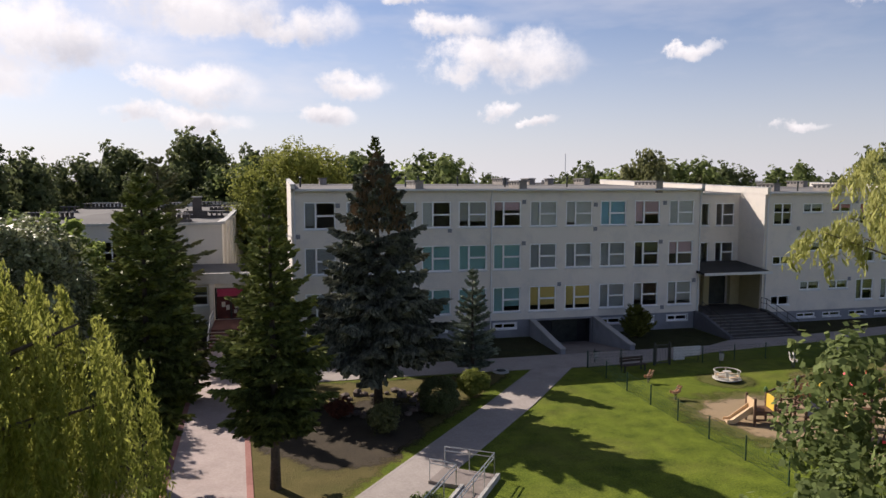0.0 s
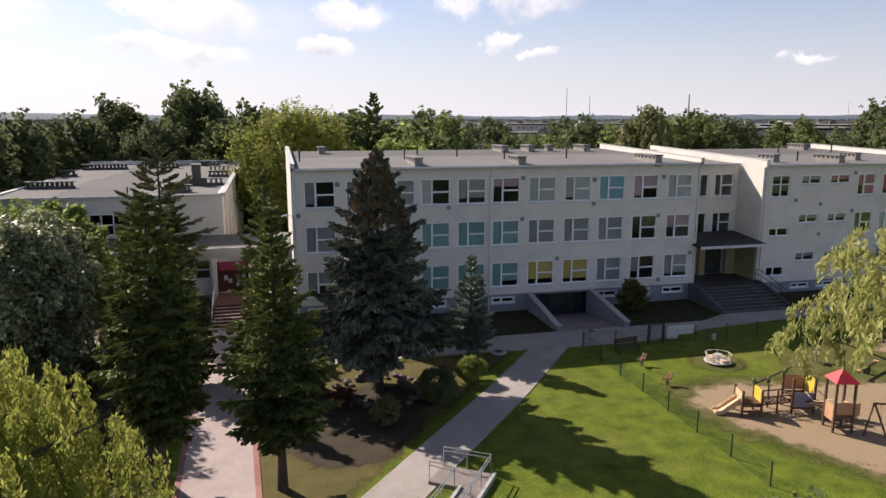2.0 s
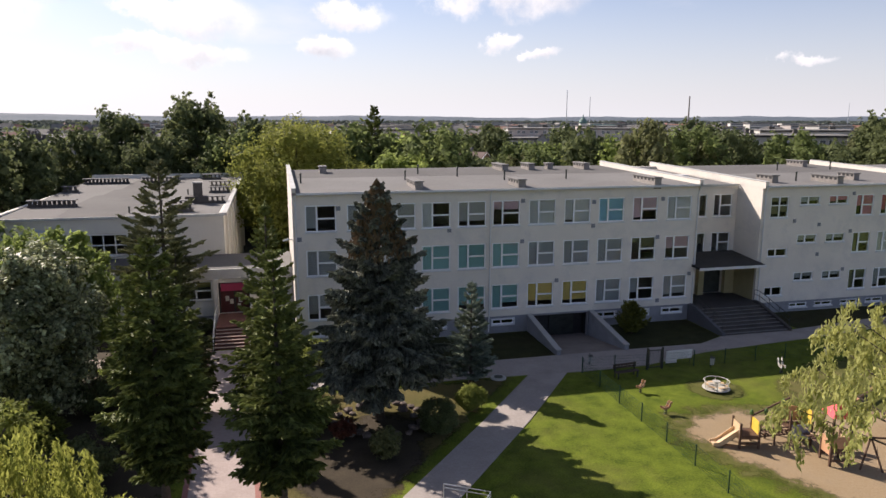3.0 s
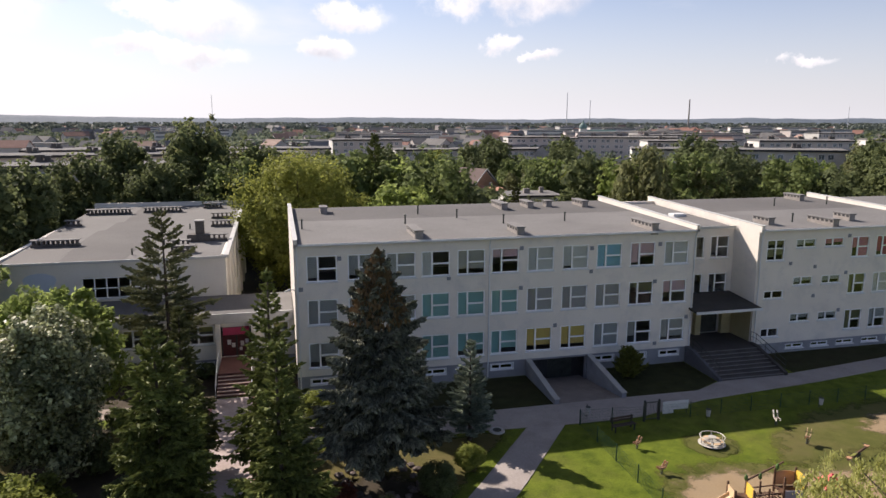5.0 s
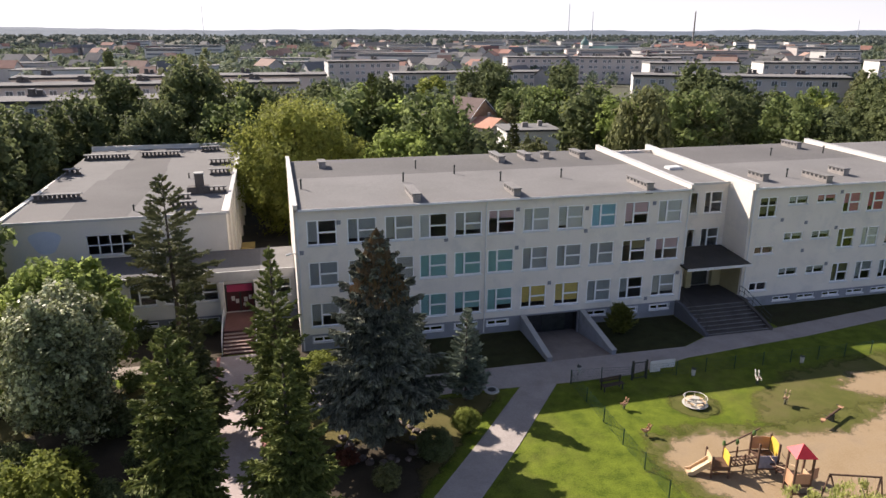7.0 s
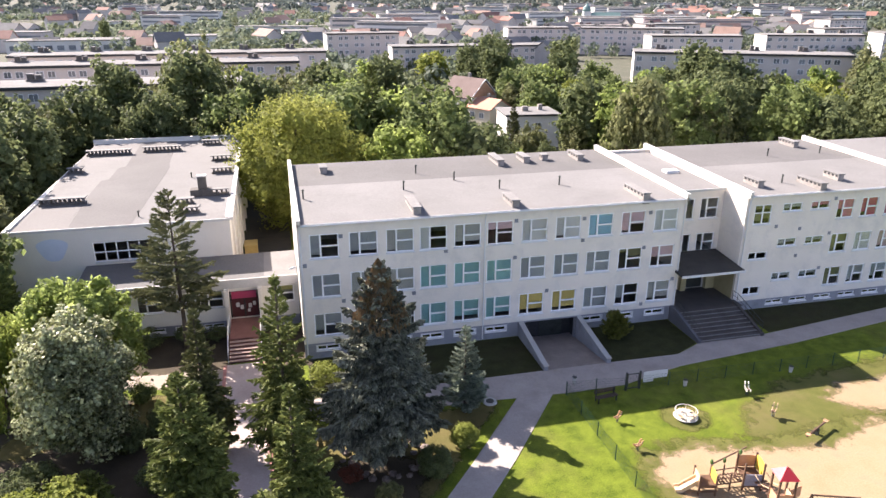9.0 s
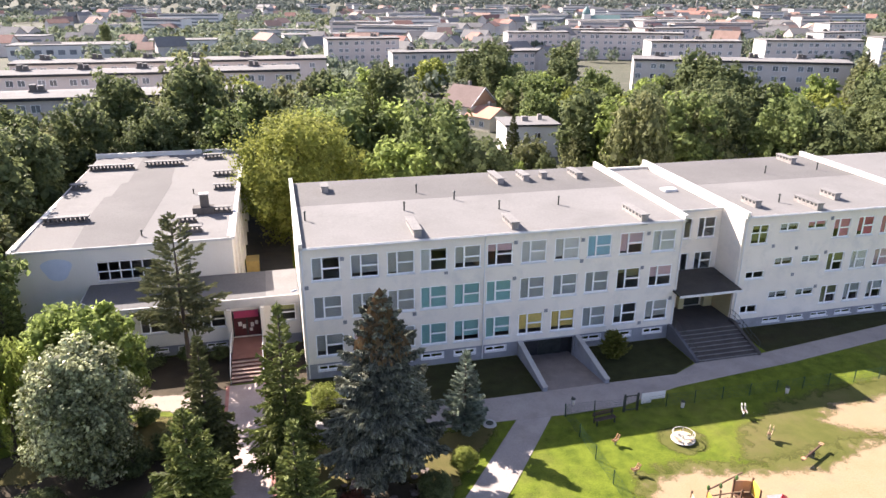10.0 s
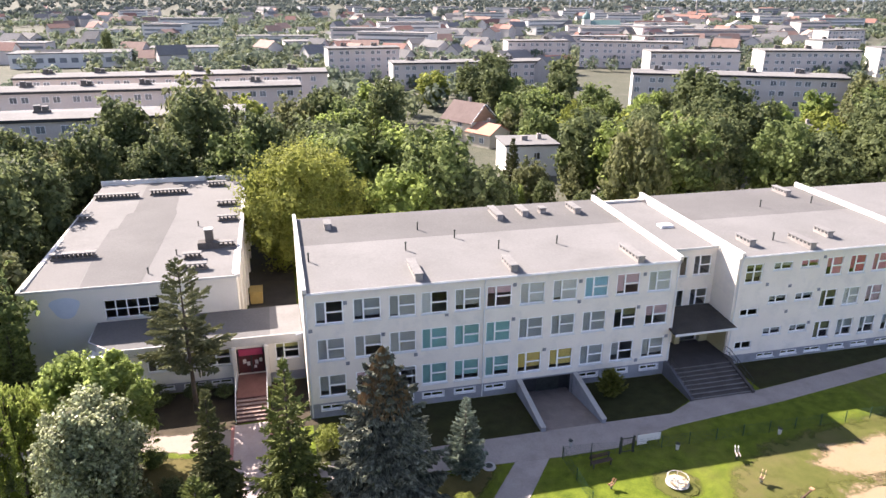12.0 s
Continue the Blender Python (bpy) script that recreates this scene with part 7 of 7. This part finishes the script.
def tower(at, size, deck, post_h, turn, label, panels, roof=False):
    """A play tower: four posts, a deck with a frame under it, side panels and perhaps a pyramid roof."""
    t = thing("play_tower", at, label, "play tower", turn=turn)
    s = size / 2
    for px, py in ((-s, -s), (s, -s), (s, s), (-s, s)):
        part("post", Mesh().block(px - 0.05, px + 0.05, py - 0.05, py + 0.05, -0.1, post_h, 0.02), WOOD_P, t)
    part("deck", Mesh().block(-s, s, -s, s, deck - 0.06, deck, 0.01), WOOD_P, t)
    for k in (-1, 1):
        part("deck_beam", Mesh().box(-s, s, k * (s - 0.02) - 0.03, k * (s - 0.02) + 0.03, deck - 0.2, deck - 0.06), WOOD_P, t)
        part("brace", Mesh().box(-s, s, k * s - 0.03, k * s + 0.03, 0.25, 0.36), WOOD_P, t)
    for side_, mt, z0, z1, arch in panels:
        m = Mesh()
        if side_ in "sn":
            y = -s if side_ == "s" else s
            prof = [(-s + 0.05, z0), (s - 0.05, z0), (s - 0.05, z1)] + ([(s * math.cos(q), z1 + arch * math.sin(q)) for q in (0.5, 1.0, 1.57, 2.14, 2.64)] if arch else []) + [(-s + 0.05, z1)]
            m.add([(x, y - 0.02, z) for x, z in prof] + [(x, y + 0.02, z) for x, z in prof],
                  [tuple(range(len(prof))), tuple(reversed(range(len(prof), 2 * len(prof))))] + [(i, (i + 1) % len(prof), len(prof) + (i + 1) % len(prof), len(prof) + i) for i in range(len(prof))])
        else:
            x = -s if side_ == "w" else s
            prof = [(-s + 0.05, z0), (s - 0.05, z0), (s - 0.05, z1)] + ([(s * math.cos(q), z1 + arch * math.sin(q)) for q in (0.5, 1.0, 1.57, 2.14, 2.64)] if arch else []) + [(-s + 0.05, z1)]
            m.slab(prof, "x", x - 0.02, x + 0.02)
        part("side_panel", m, mt, t)
    if roof:
        o = s + 0.13
        part("roof", Mesh().add([(-o, -o, post_h - 0.08), (o, -o, post_h - 0.08), (o, o, post_h - 0.08), (-o, o, post_h - 0.08), (0, 0, post_h + 0.52),
                                 (-o + 0.05, -o + 0.05, post_h - 0.12), (o - 0.05, -o + 0.05, post_h - 0.12), (o - 0.05, o - 0.05, post_h - 0.12), (-o + 0.05, o - 0.05, post_h - 0.12)],
                                [(0, 1, 4), (1, 2, 4), (2, 3, 4), (3, 0, 4), (0, 5, 6, 1), (1, 6, 7, 2), (2, 7, 8, 3), (3, 8, 5, 0), (5, 8, 7, 6)]), ROOF_R, t, "red pyramid roof")
    return t


tw1 = tower((23.75, 29.7, 0), 1.0, 0.75, 1.45, -14, "low wooden play tower with tan and yellow panels", [("w", PANEL_T, 0.5, 1.3, 0), ("e", PANEL_Y, 0.75, 1.35, 0.12)])
part("slide", Mesh().add([(x, y, z) for y in (-0.25, 0.25) for x, z in ((-0.5, 0.80), (-1.45, 0.12), (-1.75, 0.12), (-1.75, 0.06), (-1.4, 0.05), (-0.5, 0.68))],
                         [(0, 1, 2, 3, 4, 5), (11, 10, 9, 8, 7, 6)] + [(i, 6 + i, 6 + (i + 1) % 6, (i + 1) % 6) for i in range(6)]), PANEL_T, tw1, "pale yellow slide")
for sy_ in (-0.29, 0.25):
    part("slide_side", Mesh().slab([(-0.5, 0.62), (-0.5, 1.0), (-1.5, 0.25), (-1.78, 0.22), (-1.78, 0.04), (-1.4, 0.03)], "y", sy_, sy_ + 0.04), PANEL_T, tw1)
tower((26.7, 29.55, 0), 1.15, 0.85, 1.95, -14, "wooden play tower with a yellow arched panel", [("e", PANEL_Y, 0.9, 1.7, 0.2), ("s", PANEL_B, 0.3, 1.15, 0), ("n", PANEL_O, 0.9, 1.6, 0.15)])
tower((26.9, 27.0, 0), 0.92, 0.95, 2.68, -14, "wooden play tower under a red pyramid roof", [("w", PANEL_O, 0.55, 1.4, 0), ("s", PANEL_O, 0.95, 1.5, 0.1), ("e", PANEL_T, 0.95, 1.3, 0.1)], roof=True)
br = thing("play_bridge", (24.3, 29.75, 0), "wooden log bridge with hand poles joining two play towers", "play bridge", turn=-4)
for yy in (-0.4, 0.4):
    for zz in (0.55, 0.95):
        part("side_pole", Mesh().tube([(0, yy, zz), (1.85, yy, zz + 0.05)], 0.04, 6), WOOD_P, br)
    part("post", Mesh().tube([(0.95, yy, -0.05), (0.95, yy, 1.3)], 0.05, 6), WOOD_P, br)
for k in range(8):
    part("log", Mesh().tube([(0.12 + 0.23 * k, -0.42, 0.62), (0.12 + 0.23 * k, 0.42, 0.62)], 0.05, 6), WOOD_P, br)
part("climbing_pole", Mesh().tube([(0.1, 0.5, 1.35), (2.6, 0.9, 2.05)], 0.055, 6), WOOD_P, br)
for kx, kz in ((0.15, 1.5), (1.0, 1.5), (2.0, 2.0)):
    part("knob", Mesh().tube([(kx, 0.55, kz - 0.18), (kx, 0.55, kz - 0.08), (kx, 0.55, kz + 0.08), (kx, 0.55, kz + 0.18)], [0.04, 0.10, 0.10, 0.04], 8), GREEN_P, br, "green plastic knob")
nb = thing("rope_bridge", (26.95, 28.9, 0), "sagging rope bridge between the towers", "play bridge", turn=-90)
for yy in (-0.4, 0.4):
    part("hand_rope", Mesh().tube([(0, yy, 1.25), (0.65, yy, 1.0), (1.3, yy, 1.25)], 0.025, 6), PANEL_T, nb)
for k in range(5):
    part("plank", Mesh().block(0.05 + 0.25 * k, 0.22 + 0.25 * k, -0.4, 0.4, 0.72, 0.76, 0.01), WOOD_P, nb)
cl = thing("climbing_frame", (28.3, 26.3, 0), "wooden climbing frame with rope net", "climbing frame", turn=-30)
part("a_post", Mesh().tube([(-0.5, -0.6, 0), (0.0, 0.0, 1.55)], 0.05, 6), WOOD_P, cl)
part("a_post", Mesh().tube([(0.5, -0.6, 0), (0.0, 0.0, 1.55)], 0.05, 6), WOOD_P, cl)
part("top_beam", Mesh().tube([(0, 0, 1.5), (2.6, 0.5, 1.5)], 0.055, 6), WOOD_P, cl)
part("a_post", Mesh().tube([(2.2, -0.3, 0), (2.6, 0.5, 1.55)], 0.05, 6), WOOD_P, cl)
part("a_post", Mesh().tube([(3.0, 0.9, 0), (2.6, 0.5, 1.55)], 0.05, 6), WOOD_P, cl)
for k in range(6):
    part("rope", Mesh().tube([(0.3 + 0.4 * k, 0.05 + 0.08 * k, 1.5), (0.3 + 0.4 * k, -0.55 + 0.1 * k, 0.05)], 0.015, 5), PANEL_T, cl)
stump = thing("stepping_panel", (28.0, 27.6, 0), "pair of orange play panels on posts", "play panel", turn=10)
for k in (0.0, 0.6):
    part("panel", Mesh().block(k, k + 0.4, -0.03, 0.03, 0.15, 0.85, 0.02), PANEL_O, stump)
    part("post", Mesh().tube([(k - 0.05, 0, 0), (k - 0.05, 0, 1.0)], 0.045, 6), WOOD_P, stump)

car = thing("roundabout", (26.95, 36.85, 0), "white metal playground roundabout with a ring rail", "roundabout")
WHITE_M = surface("white_metal", (0.46, 0.44, 0.39), (0.56, 0.54, 0.48), 0.5, 1.5, 15.0, 0.2, stain=(0.35, 0.28, 0.22), stain_scale=2.0)
car.scale = (1.08, 1.08, 0.76)
part("deck", Mesh().tube([(0, 0, 0.14), (0, 0, 0.20), (0, 0, 0.24)], [0.74, 0.80, 0.78], 24), WHITE_M, car)
part("axle", Mesh().tube([(0, 0, 0), (0, 0, 0.75)], [0.12, 0.06], 10), WHITE_M, car)
part("hand_wheel", Mesh().tube([(0, 0, 0.72), (0, 0, 0.77)], [0.24, 0.24], 14), WHITE_M, car)
ring = [(math.cos(k * math.pi / 12) * 0.72, math.sin(k * math.pi / 12) * 0.72, 0.82) for k in range(25)]
part("ring_rail", Mesh().tube(ring, 0.03, 6), WHITE_M, car)
for k in range(6):
    a = k * math.pi / 3
    part("rail_post", Mesh().tube([(math.cos(a) * 0.72, math.sin(a) * 0.72, 0.22), (math.cos(a) * 0.72, math.sin(a) * 0.72, 0.82)], 0.025, 6), WHITE_M, car)
    part("seat", Mesh().block(-0.2, 0.2, -0.1, 0.1, 0.42, 0.46, 0.01, pose(math.cos(a + 0.5) * 0.54, math.sin(a + 0.5) * 0.54, 0, 0, 0, math.degrees(a + 0.5) + 90)), PANEL_T, car)


def spring_rider(at, turn, material, label, small=1.0):
    """A spring rocker: coil spring, seat board shaped to a body and head, and a handle."""
    s = thing("spring_rider", at, label, "spring rider", "spring riders", turn)
    s.scale = (small, small, small)
    coil = [(math.cos(k * 0.9) * 0.1, math.sin(k * 0.9) * 0.1, 0.02 + 0.4 * k / 35) for k in range(36)]
    part("spring", Mesh().tube(coil, 0.018, 5), METAL_D, s)
    prof = [(-0.42, 0.52), (-0.40, 0.72), (-0.30, 0.62), (0.02, 0.60), (0.18, 0.72), (0.26, 0.95), (0.42, 0.98), (0.48, 0.86), (0.36, 0.80), (0.34, 0.58), (0.2, 0.46), (-0.3, 0.44)]
    for k in (-0.14, 0.10):
        part("side_board", Mesh().slab(prof, "y", k, k + 0.04), material, s)
    part("seat", Mesh().block(-0.28, 0.05, -0.16, 0.16, 0.56, 0.60, 0.01), WOOD_P, s)
    part("handle", Mesh().tube([(0.2, -0.28, 0.78), (0.2, 0.28, 0.78)], 0.02, 6), METAL_D, s)


spring_rider((21.95, 37.5, 0), 25, PANEL_O, "brown spring rider shaped as an animal", 0.8)
spring_rider((21.75, 34.2, 0), 10, PANEL_O, "orange spring rider shaped as an animal", 0.8)
spring_rider((33.1, 38.45, 0), 70, WHITE_M, "pale spring rider on the lawn")
spring_rider((33.1, 35.5, 0), 40, PANEL_T, "tan spring rider on the lawn")
see = thing("seesaw", (34.6, 33.0, 0), "dark wooden seesaw with low seats", "seesaw", turn=25)
part("beam", Mesh().block(-1.5, 1.5, -0.06, 0.06, 0.42, 0.54, 0.02), WOOD_P, see)
part("pivot", Mesh().box(-0.12, 0.12, -0.16, 0.16, 0, 0.45), METAL_D, see)
for k in (-1.3, 1.3):
    part("seat", Mesh().block(k - 0.15, k + 0.15, -0.15, 0.15, 0.54, 0.58, 0.01), PANEL_O, see)
    part("handle", Mesh().tube([(k * 0.78, -0.2, 0.75), (k * 0.78, 0.2, 0.75)], 0.02, 6), METAL_D, see)

# wall lamp on the west corner and red berries on the rowan
lampw = part("wall_lamp", Mesh().tube([(0, 0.1, 8.2), (-0.1, -0.25, 8.4), (-0.35, -0.45, 8.42)], 0.03, 6), TRIM, school, "white wall lamp on a bracket")
part("lamp_head", Mesh().tube([(-0.35, -0.45, 8.44), (-0.75, -0.55, 8.36)], [0.09, 0.06], 8), TRIM, lampw)
brng = np.random.default_rng(3)
bp = np.stack([brng.normal(0, 0.42, 160), brng.normal(0, 0.42, 160), brng.uniform(7.0, 10.3, 160)], 1)
bv = unit(brng.normal(0, 1, (160, 3))) * 0.024
tagged(part("berry_mass", soup("berry_mass", quads(bp, bv, unit(np.cross(bv, brng.normal(0, 1, (160, 3)))) * 0.02), 4, ROOF_R), None, rowan, "clusters of red berries"), kind="stuff")
